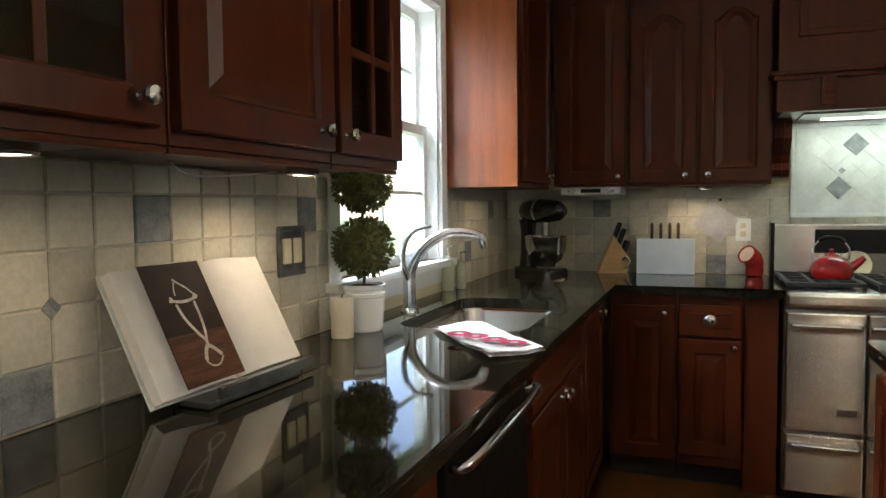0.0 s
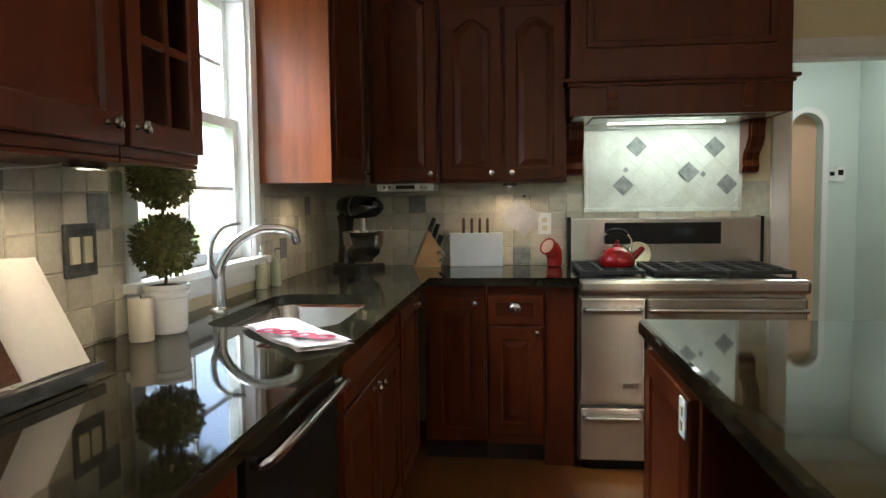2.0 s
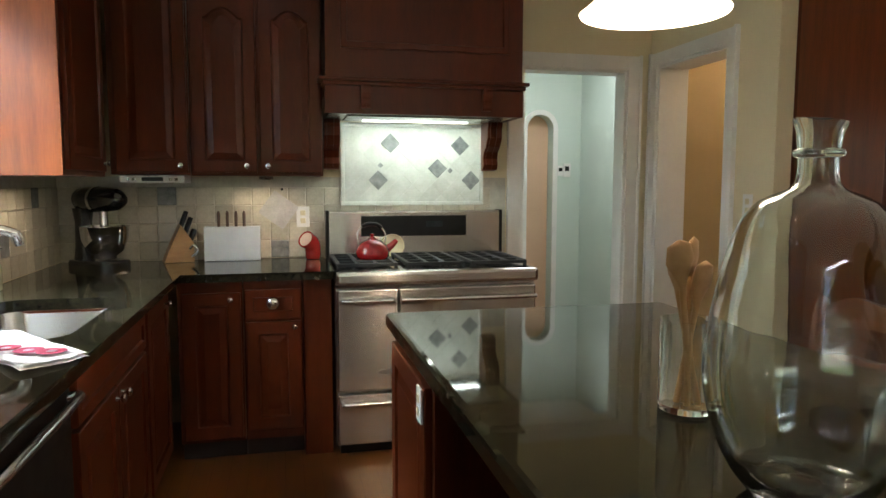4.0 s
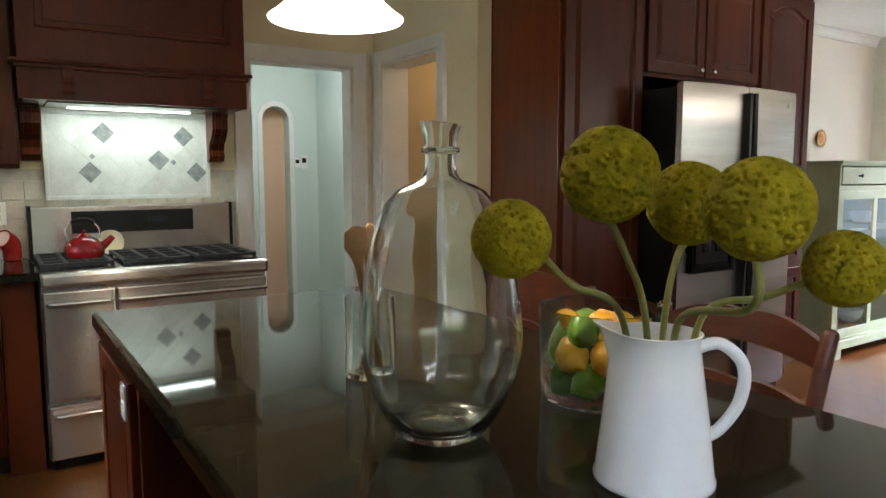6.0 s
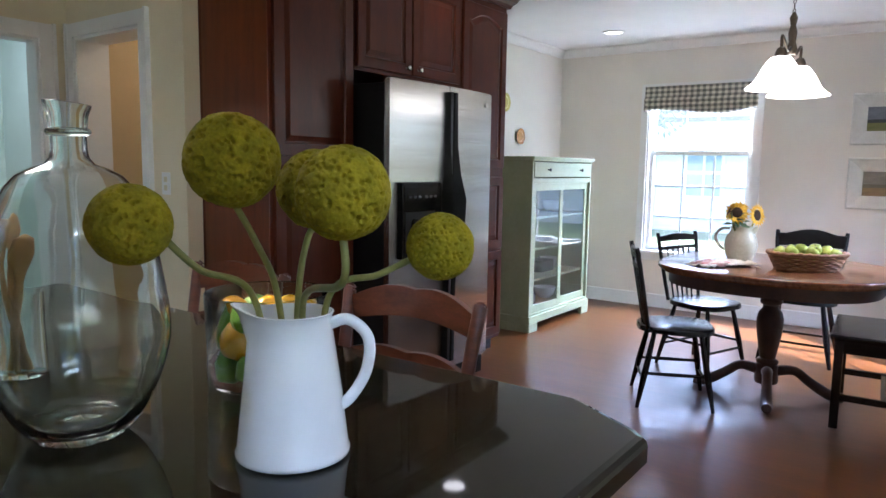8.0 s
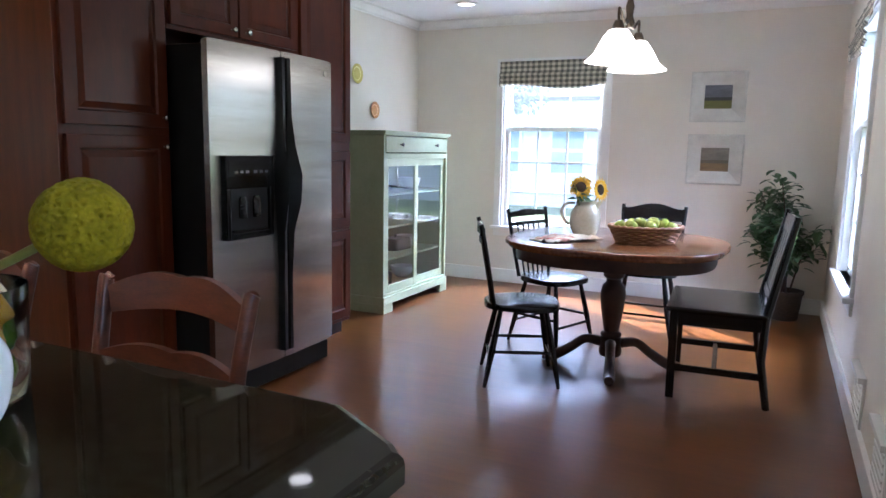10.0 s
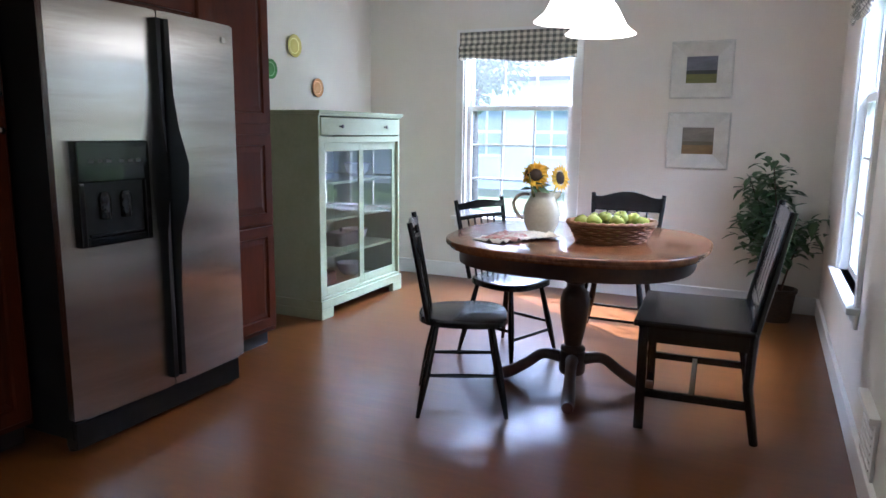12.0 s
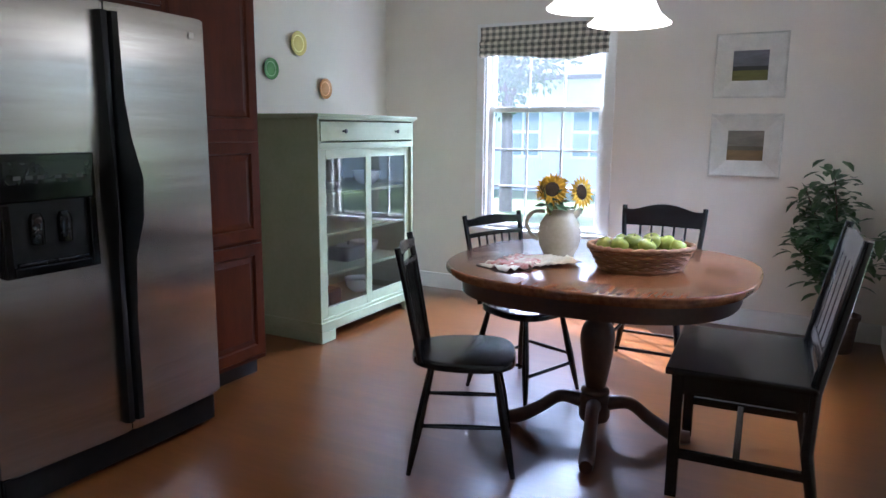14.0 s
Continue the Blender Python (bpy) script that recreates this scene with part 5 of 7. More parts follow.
def fruit(name, label, col1, col2, size, tip, group):
    f = thing(name, label=label, category=name, group=group)
    bm = lathe([(0, -size * (1 + tip)), (size * 0.16, -size * (1 + tip * 0.7)), (size * 0.45, -size * 0.88), (size * 0.8, -size * 0.6), (size, 0), (size * 0.8, size * 0.6), (size * 0.45, size * 0.88), (size * 0.16, size * (1 + tip * 0.7)), (0, size * (1 + tip))], 20)
    part("skin", bm, surface(name + " skin", col1, col2, 30, 0.28, 0, 0.12, fine=180, coat=0.2), f, smooth=80)
    return f


lemon = fruit("lemon", "ripe yellow lemon in the glass bowl", (0.68, 0.33, 0.010), (0.84, 0.48, 0.025), 0.031, 0.35, "citrus in the glass bowl")
lime = fruit("lime", "green lime in the glass bowl", (0.09, 0.22, 0.012), (0.20, 0.38, 0.04), 0.030, 0.18, "citrus in the glass bowl")
rnd = random.Random(5)
lemons, limes = 0, 0
for layer, (z, rr, n, off) in enumerate(((0.042, 0.070, 7, 0), (0.088, 0.076, 7, 0.5), (0.128, 0.066, 6, 0.2), (0.128, 0.002, 1, 0.9))):
    for k in range(n):
        a = 2 * math.pi * (k + off) / n
        m = Matrix.Translation((2.183 + rr * math.cos(a), -3.243 + rr * math.sin(a), 0.9155 + z + rnd.uniform(-0.004, 0.010))) @ Euler((rnd.uniform(0.8, 2.2), rnd.uniform(-0.5, 0.5), rnd.uniform(0, 6))).to_matrix().to_4x4()
        yellow = rnd.random() < 0.5 or layer == 3
        if yellow:
            if lemons:
                copy_thing(lemon, m)
            else:
                lemon.matrix_basis = m
            lemons += 1
        else:
            if limes:
                copy_thing(lime, m)
            else:
                lime.matrix_basis = m
            limes += 1

PX, PY = 1.977, -3.540
pit = thing("pitcher", (PX, PY, 0.9155), label="tall white enamel pitcher holding flower balls", category="pitcher")
prof = [(0, 0), (0.070, 0), (0.076, 0.004), (0.0765, 0.010), (0.074, 0.016), (0.066, 0.10), (0.056, 0.18), (0.052, 0.215), (0.054, 0.225), (0.0555, 0.228), (0.053, 0.229), (0.050, 0.215), (0.054, 0.18), (0.064, 0.10), (0.070, 0.012), (0, 0.008)]
bm = lathe(prof, 48)
spd = Vector((-0.60, 0.80, 0)).normalized()
for v in bm.verts:
    v.co = Vector((v.co.x * 1.07, v.co.y * 1.07, v.co.z * 0.915))
for v in bm.verts:
    h = max(0, (v.co.z - 0.15) / 0.058)
    d = Vector((v.co.x, v.co.y, 0))
    if d.length > 1e-4:
        k = max(0, d.normalized().dot(spd)) ** 10
        v.co += spd * 0.028 * k * min(1, h) ** 1.5 + Vector((0, 0, 0.010 * k * min(1, h)))
part("body", bm, CERAMIC, pit, smooth=60)
hd = -spd
part("handle", tube(arc([hd * 0.050 + Vector((0, 0, 0.190)), hd * 0.080 + Vector((0, 0, 0.198)), hd * 0.108 + Vector((0, 0, 0.172)), hd * 0.106 + Vector((0, 0, 0.125)), hd * 0.084 + Vector((0, 0, 0.085)), hd * 0.063 + Vector((0, 0, 0.068))], 8), [0.0085] * 41, 12), CERAMIC, pit, "looped white handle", smooth=60)

MOSS = surface("mustard moss", (0.16, 0.130, 0.004), (0.33, 0.262, 0.008), 30, 0.9, 0, 0.5, fine=240, spec=0.15)
STEM = surface("flower stem", (0.14, 0.145, 0.03), (0.24, 0.235, 0.06), 14, 0.55)


def moss_ball(radius, seed):
    """A ball of fine winding ridges with shallow pits between them."""
    bm = bmesh.new()
    bmesh.ops.create_icosphere(bm, subdivisions=6, radius=1)
    o = Vector((seed * 3.1, seed * 1.7, seed * 0.9))
    for v in bm.verts:
        n = v.co.normalized()
        q = n * 6.4 + o + 0.35 * Vector((noise.noise(n * 4 + o), noise.noise(n * 4 - o), noise.noise(n * 4.3)))
        d = noise.voronoi(q)[0]
        pit = min(1.0, max(0.0, (0.46 - d[0]) / 0.34))
        v.co = n * radius * (0.99 - 0.14 * pit * pit * (3 - 2 * pit) + 0.03 * noise.noise(n * 2 + o) + 0.014 * noise.noise(n * 14 + o) + 0.012 * noise.noise(n * 40 + o))
    return bm


for k, (cx, cy, cz, r, lx, ly, run) in enumerate(((1.887, -3.531, 1.335, 0.062, 0.0, 0.0, 0.62), (2.005, -3.562, 1.297, 0.056, 0.01, 0.01, 0.62), (1.865, -3.75, 1.301, 0.0525, 0.02, -0.02, 0.97), (2.062, -3.737, 1.225, 0.046, 0.03, -0.02, 0.60), (1.783, -3.465, 1.254, 0.0515, -0.03, 0.0, 0.60))):
    fl = thing("moss_flower", (cx, cy, cz), label="mustard yellow moss ball on a green stem", category="flower", group="flower balls in the pitcher")
    part("head", moss_ball(r, k + 1), MOSS, fl, "ridged mustard moss ball", smooth=80)
    root = Vector((PX + lx - cx, PY + ly - cy, 0.96 - cz))
    lip = Vector((PX + (cx - PX) * 0.26 - cx, PY + (cy - PY) * 0.26 - cy, 1.148 - cz))
    low = cz < 1.27
    bend = Vector((PX + (cx - PX) * run - cx, PY + (cy - PY) * run - cy, (1.165 + 0.30 * (cz - 1.165) if low else (1.20 if run > 0.9 else 1.225)) - cz))
    tip = Vector((0, 0, -r * 0.85)) if not low else Vector((PX - cx, PY - cy, -0.10)).normalized() * r * 0.85
    part("stem", tube(arc([root, lip, bend, tip], 8), 0.0047, 8), STEM, fl, "greenish stem", smooth=60)


def pendant_shade(bm_r, h):
    R = bm_r
    return [(0.028, h), (0.05, h * 0.97), (R * 0.48, h * 0.72), (R * 0.62, h * 0.45), (R * 0.74, h * 0.22), (R * 0.92, h * 0.06), (R, 0.0), (R * 0.985, -0.004), (R * 0.90, h * 0.04), (R * 0.72, h * 0.19), (R * 0.60, h * 0.42), (R * 0.45, h * 0.68), (0.04, h * 0.92)]


BRONZE = surface("aged bronze", (0.06, 0.045, 0.03), (0.14, 0.11, 0.08), 12, 0.4, 0.8)
pend = thing("pendant_lamp", (1.94, -2.61, 1.70), label="white glass bell pendant lamp lit over the island", category="pendant lamp")
part("shade", lathe(pendant_shade(0.158, 0.15), 40), LAMP_GLASS, pend, "lit white glass shade", smooth=60).visible_shadow = False
part("holder", lathe([(0.03, 0.145), (0.032, 0.16), (0.02, 0.20), (0.008, 0.22), (0, 0.222)], 16), BRONZE, pend, smooth=50)
part("rod", tube([(0, 0, 0.21), (0, 0, CEIL - 1.70 - 0.02)], 0.006, 8), BRONZE, pend)
part("canopy", lathe([(0, -0.03), (0.02, -0.03), (0.06, -0.008), (0.062, 0)], 20, at=(0, 0, CEIL - 1.702)), BRONZE, pend)

chand = thing("chandelier", (5.63, -3.52, 1.778), label="bronze two light chandelier with lit white bell shades", category="chandelier")
part("hub", lathe([(0, 0.20), (0.02, 0.205), (0.03, 0.23), (0.018, 0.27), (0.024, 0.32), (0.014, 0.36), (0.022, 0.40), (0.008, 0.43), (0, 0.43)], 16), BRONZE, chand, smooth=50)
for sx, sy in ((0.215, -0.012), (-0.215, 0.012)):
    part("arm", tube(arc([(0, 0, 0.25), (sx * 0.4, sy * 0.4, 0.215), (sx * 0.8, sy * 0.8, 0.26), (sx, sy, 0.27), (sx, sy, 0.20)], 6), 0.008, 10), BRONZE, chand, smooth=50)
    part("socket", lathe([(0.03, 0.16), (0.032, 0.18), (0.02, 0.21), (0, 0.215)], 16, at=(sx, sy, 0)), BRONZE, chand)
    part("shade", lathe(pendant_shade(0.17, 0.165), 36, at=(sx, sy, 0)), LAMP_GLASS, chand, "lit white glass shade", smooth=60).visible_shadow = False
links = bmesh.new()
for k in range(12):
    z = 0.435 + k * 0.027
    pts = [Vector((0.007 * math.cos(a) if k % 2 else 0, 0 if k % 2 else 0.007 * math.cos(a), z + 0.014 * math.sin(a))) for a in (2 * math.pi * i / 10 for i in range(11))]
    tube(pts, 0.0022, 5, bm=links, closed_ends=False)
part("chain", links, BRONZE, chand, "thin bronze chain")
part("canopy", lathe([(0, -0.03), (0.02, -0.03), (0.06, -0.008), (0.062, 0)], 20, at=(0, 0, CEIL - 1.780)), BRONZE, chand)

for x, y in ((1.10, -1.55), (1.05, -3.35), (4.81, -1.87), (7.27, -1.79), (6.8, -3.88)):
    p = thing("recessed_light", (x, y, CEIL - 0.012), label="round lit recessed ceiling light with white ring", category="light", group="recessed ceiling lights")
    part("ring", lathe([(0.10, 0.0118), (0.098, 0.003), (0.075, 0.0), (0.068, 0.004)], 28), WHITE_TRIM, p)
    part("lens", lathe([(0.068, 0.005), (0, 0.005)], 28), BULB_DISC, p, "glowing lens")


# ---- island stools ----
def stool(loc, rz):
    """Counter stool; front towards +y, back posts at -y."""
    s = thing("counter_stool", loc, rz, "dark cherry counter stool with scalloped back rail", "stool", "stools at the island")
    part("seat", slab(rounded_rect(-0.20, 0.20, -0.19, 0.20, 0.05), 0.60, 0.635, 0.012), STOOL_WOOD, s)
    for x in (-0.19, 0.19):
        part("back_post", tube(arc([(x, -0.19, 0.0), (x, -0.175, 0.4), (x, -0.18, 0.63), (x * 1.03, -0.215, 0.85), (x * 1.08, -0.245, 0.995), (x * 1.08, -0.25, 1.005)], 5), 0.017, 10), STOOL_WOOD, s, smooth=50)
        part("leg", tube([(x * 0.95, 0.17, 0.61), (x, 0.18, 0.3), (x * 1.02, 0.185, 0)], [0.02, 0.018, 0.015], 10), STOOL_WOOD, s, smooth=50)
    for zt, amp in ((0.985, 0.04), (0.85, 0.02)):
        bm = bmesh.new()
        n = 24
        rows = []
        for k in range(n + 1):
            u = k / n
            x = -0.205 + 0.41 * u
            y = -0.243 - 0.03 * math.sin(math.pi * u) + (0.985 - zt) * 0.25
            w = abs(math.sin(2 * math.pi * u * 1.0)) * 0.012
            top_z = zt + amp * math.sin(math.pi * u) + w
            bot_z = zt - 0.055 + amp * 0.6 * math.sin(math.pi * u)
            rows.append([bm.verts.new(p) for p in ((x, y - 0.009, bot_z), (x, y + 0.009, bot_z), (x, y + 0.009, top_z), (x, y - 0.009, top_z))])
        for a, b in zip(rows, rows[1:]):
            for j in range(4):
                bm.faces.new((a[j], a[(j + 1) % 4], b[(j + 1) % 4], b[j]))
        bm.faces.new(rows[0])
        bm.faces.new(rows[-1][::-1])
        part("back_rail", bm, STOOL_WOOD, s, "scalloped rail" if zt > 0.9 else "", smooth=40)
    for z, a, b in ((0.22, (-0.19, 0.18), (0.19, 0.18)), (0.30, (-0.19, 0.18), (-0.19, -0.18)), (0.30, (0.19, 0.18), (0.19, -0.18))):
        part("stretcher", tube([(*a, z), (*b, z)], 0.011, 8), STOOL_WOOD, s)
    return s


stool((2.40, -3.22, 0), 90)
stool((2.40, -2.55, 0), 90)

# ---- dining: china cabinet and plates ----
ch = thing("china_cabinet", (6.205, -1.61, 0), 0, "sage green china cabinet with two glazed sliding doors", "china cabinet")
CW, CD, CH = 1.115, 0.64, 1.43
part("side_panel", boxes((0.0, 0.022, 0.0, CD, 0.07, CH - 0.022), bevel=0.002), SAGE, ch)
part("side_panel", boxes((CW - 0.022, CW, 0.0, CD, 0.07, CH - 0.022), bevel=0.002), SAGE, ch)
part("back_panel", boxes((0.022, CW - 0.022, CD - 0.012, CD, 0.07, CH - 0.022)), SAGE, ch)
part("top", boxes((-0.02, CW + 0.02, -0.025, CD, CH - 0.022, CH), (-0.008, CW + 0.008, -0.012, CD, CH - 0.036, CH - 0.022), bevel=0.004), SAGE, ch)
part("base", boxes((-0.012, CW + 0.012, -0.014, CD, 0.07, 0.13), (-0.012, 0.13, -0.014, 0.02, 0, 0.07), (CW - 0.13, CW + 0.012, -0.014, 0.02, 0, 0.07), (-0.012, 0.02, 0.02, CD, 0, 0.07), (CW - 0.02, CW + 0.012, 0.02, CD, 0, 0.07), bevel=0.004), SAGE, ch, "moulded base with bracket feet")
dr = part("drawer", boxes((0.024, CW - 0.024, -0.006, 0.40, 1.265, 1.385), bevel=0.003), SAGE, ch)
for x in (0.25, CW - 0.25):
    part("pull", knob_bm(x, -0.006, 1.325), PEWTER, dr, "small dark cup pull", smooth=40)
part("rail", boxes((0.022, CW - 0.022, 0.0, 0.06, 1.215, 1.255)), SAGE, ch)
part("rail", boxes((0.022, CW - 0.022, 0.0, 0.06, 0.131, 0.15)), SAGE, ch)
for x0, x1, y in ((0.024, 0.565, 0.004), (0.545, CW - 0.024, 0.022)):
    d = part("sliding_door", boxes((x0, x0 + 0.055, y, y + 0.016, 0.151, 1.214), (x1 - 0.055, x1, y, y + 0.016, 0.151, 1.214), (x0 + 0.055, x1 - 0.055, y, y + 0.016, 0.151, 0.215), (x0 + 0.055, x1 - 0.055, y, y + 0.016, 1.155, 1.214), bevel=0.002), SAGE, ch)
    part("pane", boxes((x0 + 0.052, x1 - 0.052, y + 0.006, y + 0.010, 0.21, 1.16)), GLASS, d)
for z in (0.40, 0.66, 0.92):
    part("shelf", boxes((0.023, CW - 0.023, 0.05, CD - 0.013, z, z + 0.018), bevel=0.001), SAGE, ch)
DISH = surface("white china", (0.68, 0.70, 0.70), (0.75, 0.77, 0.77), 6, 0.2)
TIN = surface("dark tin", (0.05, 0.05, 0.055), (0.12, 0.12, 0.13), 9, 0.3, 0.4)
for x, z, kind in ((6.40, 0.678, "plates"), (6.62, 0.938, "plates"), (6.95, 0.678, "plates"), (7.12, 0.938, "bowl"), (6.45, 0.418, "bowl"), (6.88, 0.418, "box"), (6.55, 0.151, "box"), (7.08, 0.418, "bowl"), (7.0, 0.151, "bowl")):
    if kind == "plates":
        st = thing("plate_stack", (x, -1.33, z), label="stack of white china plates on the shelf", category="plates", group="dishes in the china cabinet")
        for k in range(5):
            part("plate", lathe([(0, 0), (0.06, 0), (0.10, 0.010), (0.102, 0.012), (0.06, 0.006), (0, 0.006)], 28, at=(0, 0, 0.001 + k * 0.0085)), DISH, st, smooth=60)
    elif kind == "bowl":
        st = thing("serving_bowl", (x, -1.33, z), label="white china serving bowl on the shelf", category="bowl", group="dishes in the china cabinet")
        part("bowl", lathe([(0, 0), (0.05, 0), (0.09, 0.04), (0.105, 0.10), (0.10, 0.10), (0.085, 0.045), (0, 0.012)], 28), DISH, st, smooth=60)
    else:
        st = thing("serving_dish", (x, -1.33, z), label="dark lidded serving dish on the shelf", category="dish", group="dishes in the china cabinet")
        part("dish", slab(rounded_rect(-0.14, 0.14, -0.09, 0.09, 0.03), 0.0, 0.10, 0.02), TIN, st)
        part("lid_knob", lathe([(0.01, 0.10), (0.008, 0.115), (0.014, 0.125), (0, 0.13)], 12), TIN, st)
for x, z, r, c1, c2, nm in ((6.82, 1.93, 0.085, (0.62, 0.52, 0.12), (0.72, 0.62, 0.22), "yellow"), (6.53, 1.735, 0.072, (0.05, 0.20, 0.05), (0.12, 0.32, 0.10), "green"), (7.115, 1.635, 0.075, (0.50, 0.20, 0.06), (0.62, 0.34, 0.14), "orange")):
    pl = thing("wall_plate", (x, -0.9505, z), 0, "round %s ceramic plate hung on the wall" % nm, "plate", "plates on the wall")
    R90 = Matrix.Rotation(radians(90), 4, "X")
    part("dish", lathe([(0, 0.002), (r * 0.55, 0.002), (r * 0.62, 0.012), (r, 0.022), (r * 0.98, 0.026), (r * 0.62, 0.017), (0, 0.008)], 32, turn=R90), surface(nm + " glaze", c1, c2, 12, 0.2, coat=0.3), pl, smooth=50)
    part("rim", lathe([(r * 0.62, 0.0185), (r * 0.66, 0.020), (r * 0.70, 0.0200)], 32, turn=R90), surface(nm + " rim", tuple(min(1, 1.4 * v + 0.05) for v in c2), tuple(min(1, 1.6 * v + 0.08) for v in c2), 10, 0.3), pl)

# ---- dining: shades, pictures, vent ----
def plaid():
    m, t, b, link = nodes_of("plaid cloth")
    tc = t.nodes.new("ShaderNodeTexCoord")
    sep = t.nodes.new("ShaderNodeSeparateXYZ")
    link(tc.outputs["Object"], sep.inputs[0])
    outs = []
    for ax, per in (("X", 0.055), ("Z", 0.045)):
        mul = t.nodes.new("ShaderNodeMath")
        mul.operation = "MULTIPLY"
        mul.inputs[1].default_value = 1 / per
        link(sep.outputs[ax], mul.inputs[0])
        fr = t.nodes.new("ShaderNodeMath")
        fr.operation = "FRACT"
        link(mul.outputs[0], fr.inputs[0])
        gt = t.nodes.new("ShaderNodeMath")
        gt.operation = "GREATER_THAN"
        gt.inputs[1].default_value = 0.5
        link(fr.outputs[0], gt.inputs[0])
        outs.append(gt.outputs[0])
    add = t.nodes.new("ShaderNodeMath")
    add.operation = "ADD"
    link(outs[0], add.inputs[0])
    link(outs[1], add.inputs[1])
    half = t.nodes.new("ShaderNodeMath")
    half.operation = "MULTIPLY"
    half.inputs[1].default_value = 0.5
    link(add.outputs[0], half.inputs[0])
    rp = t.nodes.new("ShaderNodeValToRGB")
    rp.color_ramp.interpolation = "CONSTANT"
    e = rp.color_ramp.elements
    e[0].position, e[0].color = 0.0, (0.70, 0.66, 0.54, 1)
    e[1].position, e[1].color = 0.75, (0.13, 0.13, 0.115, 1)
    mid = e.new(0.25)
    mid.color = (0.36, 0.34, 0.28, 1)
    link(half.outputs[0], rp.inputs[0])
    link(rp.outputs[0], b.inputs["Base Color"])
    b.inputs["Roughness"].default_value = 0.9
    return m


PLAID = plaid()


def roman_shade(loc, rz, w, h):
    s = thing("roman_shade", loc, rz, "gathered plaid roman shade at the window top", "window shade", "plaid window shades")
    bm = bmesh.new()
    n, m = 40, 26
    g = []
    for i in range(n + 1):
        for j in range(m + 1):
            u, v = i / n, j / m
            sag = 0.022 * math.sin(math.pi * u * 2 + 0.7) * v ** 2 + 0.014 * v * noise.noise(Vector((u * 6, v * 3, 1)))
            fold = 0.0 if v < 0.45 else 0.020 * abs(math.sin((v - 0.45) * 17)) + 0.01
            g.append(bm.verts.new((w * (u - 0.5), -0.024 - fold - 0.006 * noise.noise(Vector((u * 9, v * 9, 4))), -h * v + sag)))
    for i in range(n):
        for j in range(m):
            bm.faces.new((g[i * (m + 1) + j], g[(i + 1) * (m + 1) + j], g[(i + 1) * (m + 1) + j + 1], g[i * (m + 1) + j + 1]))
    ob = part("cloth", bm, PLAID, s, smooth=80)
    ob.modifiers.new("thick", "SOLIDIFY").thickness = 0.003
    part("head_rail", boxes((-w / 2, w / 2, -0.012, 0.0, -0.03, 0.0)), WHITE_TRIM, s)
    return s


roman_shade((7.955, -2.372, 2.125), -90, 1.02, 0.245)
roman_shade((6.325, -4.715, 2.125), 180, 1.0, 0.25)


def picture(z0, z1, y0, y1, sky_c, mid_c, land_c, label):
    p = thing("picture", (7.979, (y0 + y1) / 2, z0), -90, label, "picture", "framed landscapes")
    w, h = y1 - y0, z1 - z0
    bm = bmesh.new()
    rings = []
    for ins, d in ((0, 0), (0, -0.022), (0.012, -0.030), (0.105, -0.014), (0.110, -0.012)):
        rings.append([bm.verts.new(q) for q in ((-w / 2 + ins, d, ins), (w / 2 - ins, d, ins), (w / 2 - ins, d, h - ins), (-w / 2 + ins, d, h - ins))])
    for a, b in zip(rings, rings[1:]):
        for k in range(4):
            bm.faces.new((a[k], a[(k + 1) % 4], b[(k + 1) % 4], b[k]))
    bm.faces.new(rings[-1])
    part("frame", bm, surface("silver leaf frame", (0.56, 0.55, 0.50), (0.68, 0.67, 0.61), 12, 0.4, 0.15, 0.1), p, "wide pale silver frame")
    x = w / 2 - 0.113
    zz = [0.113, 0.113 + (h - 0.226) * 0.34, 0.113 + (h - 0.226) * 0.48, h - 0.113]
    for (a, b), c, nm in zip(zip(zz, zz[1:]), (land_c, mid_c, sky_c), ("painted_land", "painted_ridge", "painted_sky")):
        part(nm, boxes((-x, x, -0.015, -0.0125, a, b)), surface(nm + " paint", tuple(v * 0.75 for v in c), tuple(v * 1.2 for v in c), 6, 0.6, 0, 0.1, (1, 1, 5)), p)
    return p


picture(1.565, 1.985, -4.04, -3.597, (0.16, 0.17, 0.20), (0.05, 0.055, 0.05), (0.17, 0.17, 0.05), "small landscape painting of a green field under grey sky")
picture(1.040, 1.464, -4.05, -3.60, (0.22, 0.20, 0.16), (0.14, 0.12, 0.08), (0.24, 0.16, 0.07), "small landscape painting of a golden field")
for x in (5.12, 4.35):
    v = thing("wall_vent", (x, -4.7395, 0.132), 180, "white metal floor level wall vent", "vent")
    part("case", boxes((-0.15, 0.15, -0.012, 0.0, 0.0, 0.21), (-0.165, 0.165, -0.035, 0.0, 0.21, 0.235), bevel=0.003), WHITE_TRIM, v)
    for k in range(6):
        part("slat", boxes((-0.12, 0.12, -0.017, -0.0125, 0.025 + k * 0.03, 0.035 + k * 0.03)), WHITE_TRIM, v)

# ---- dining table ----
TX, TY, TZ = 5.77, -3.485, 0.785
tab = thing("dining_table", (TX, TY, 0), 0, "oval pedestal dining table with polished brown top", "table")


def oval(a, b, n=56, p=2.6):
    out = []
    for k in range(n):
        t = 2 * math.pi * k / n
        c, s = math.cos(t), math.sin(t)
        out.append((a * math.copysign(abs(c) ** (2 / p), c), b * math.copysign(abs(s) ** (2 / p), s)))
    return out


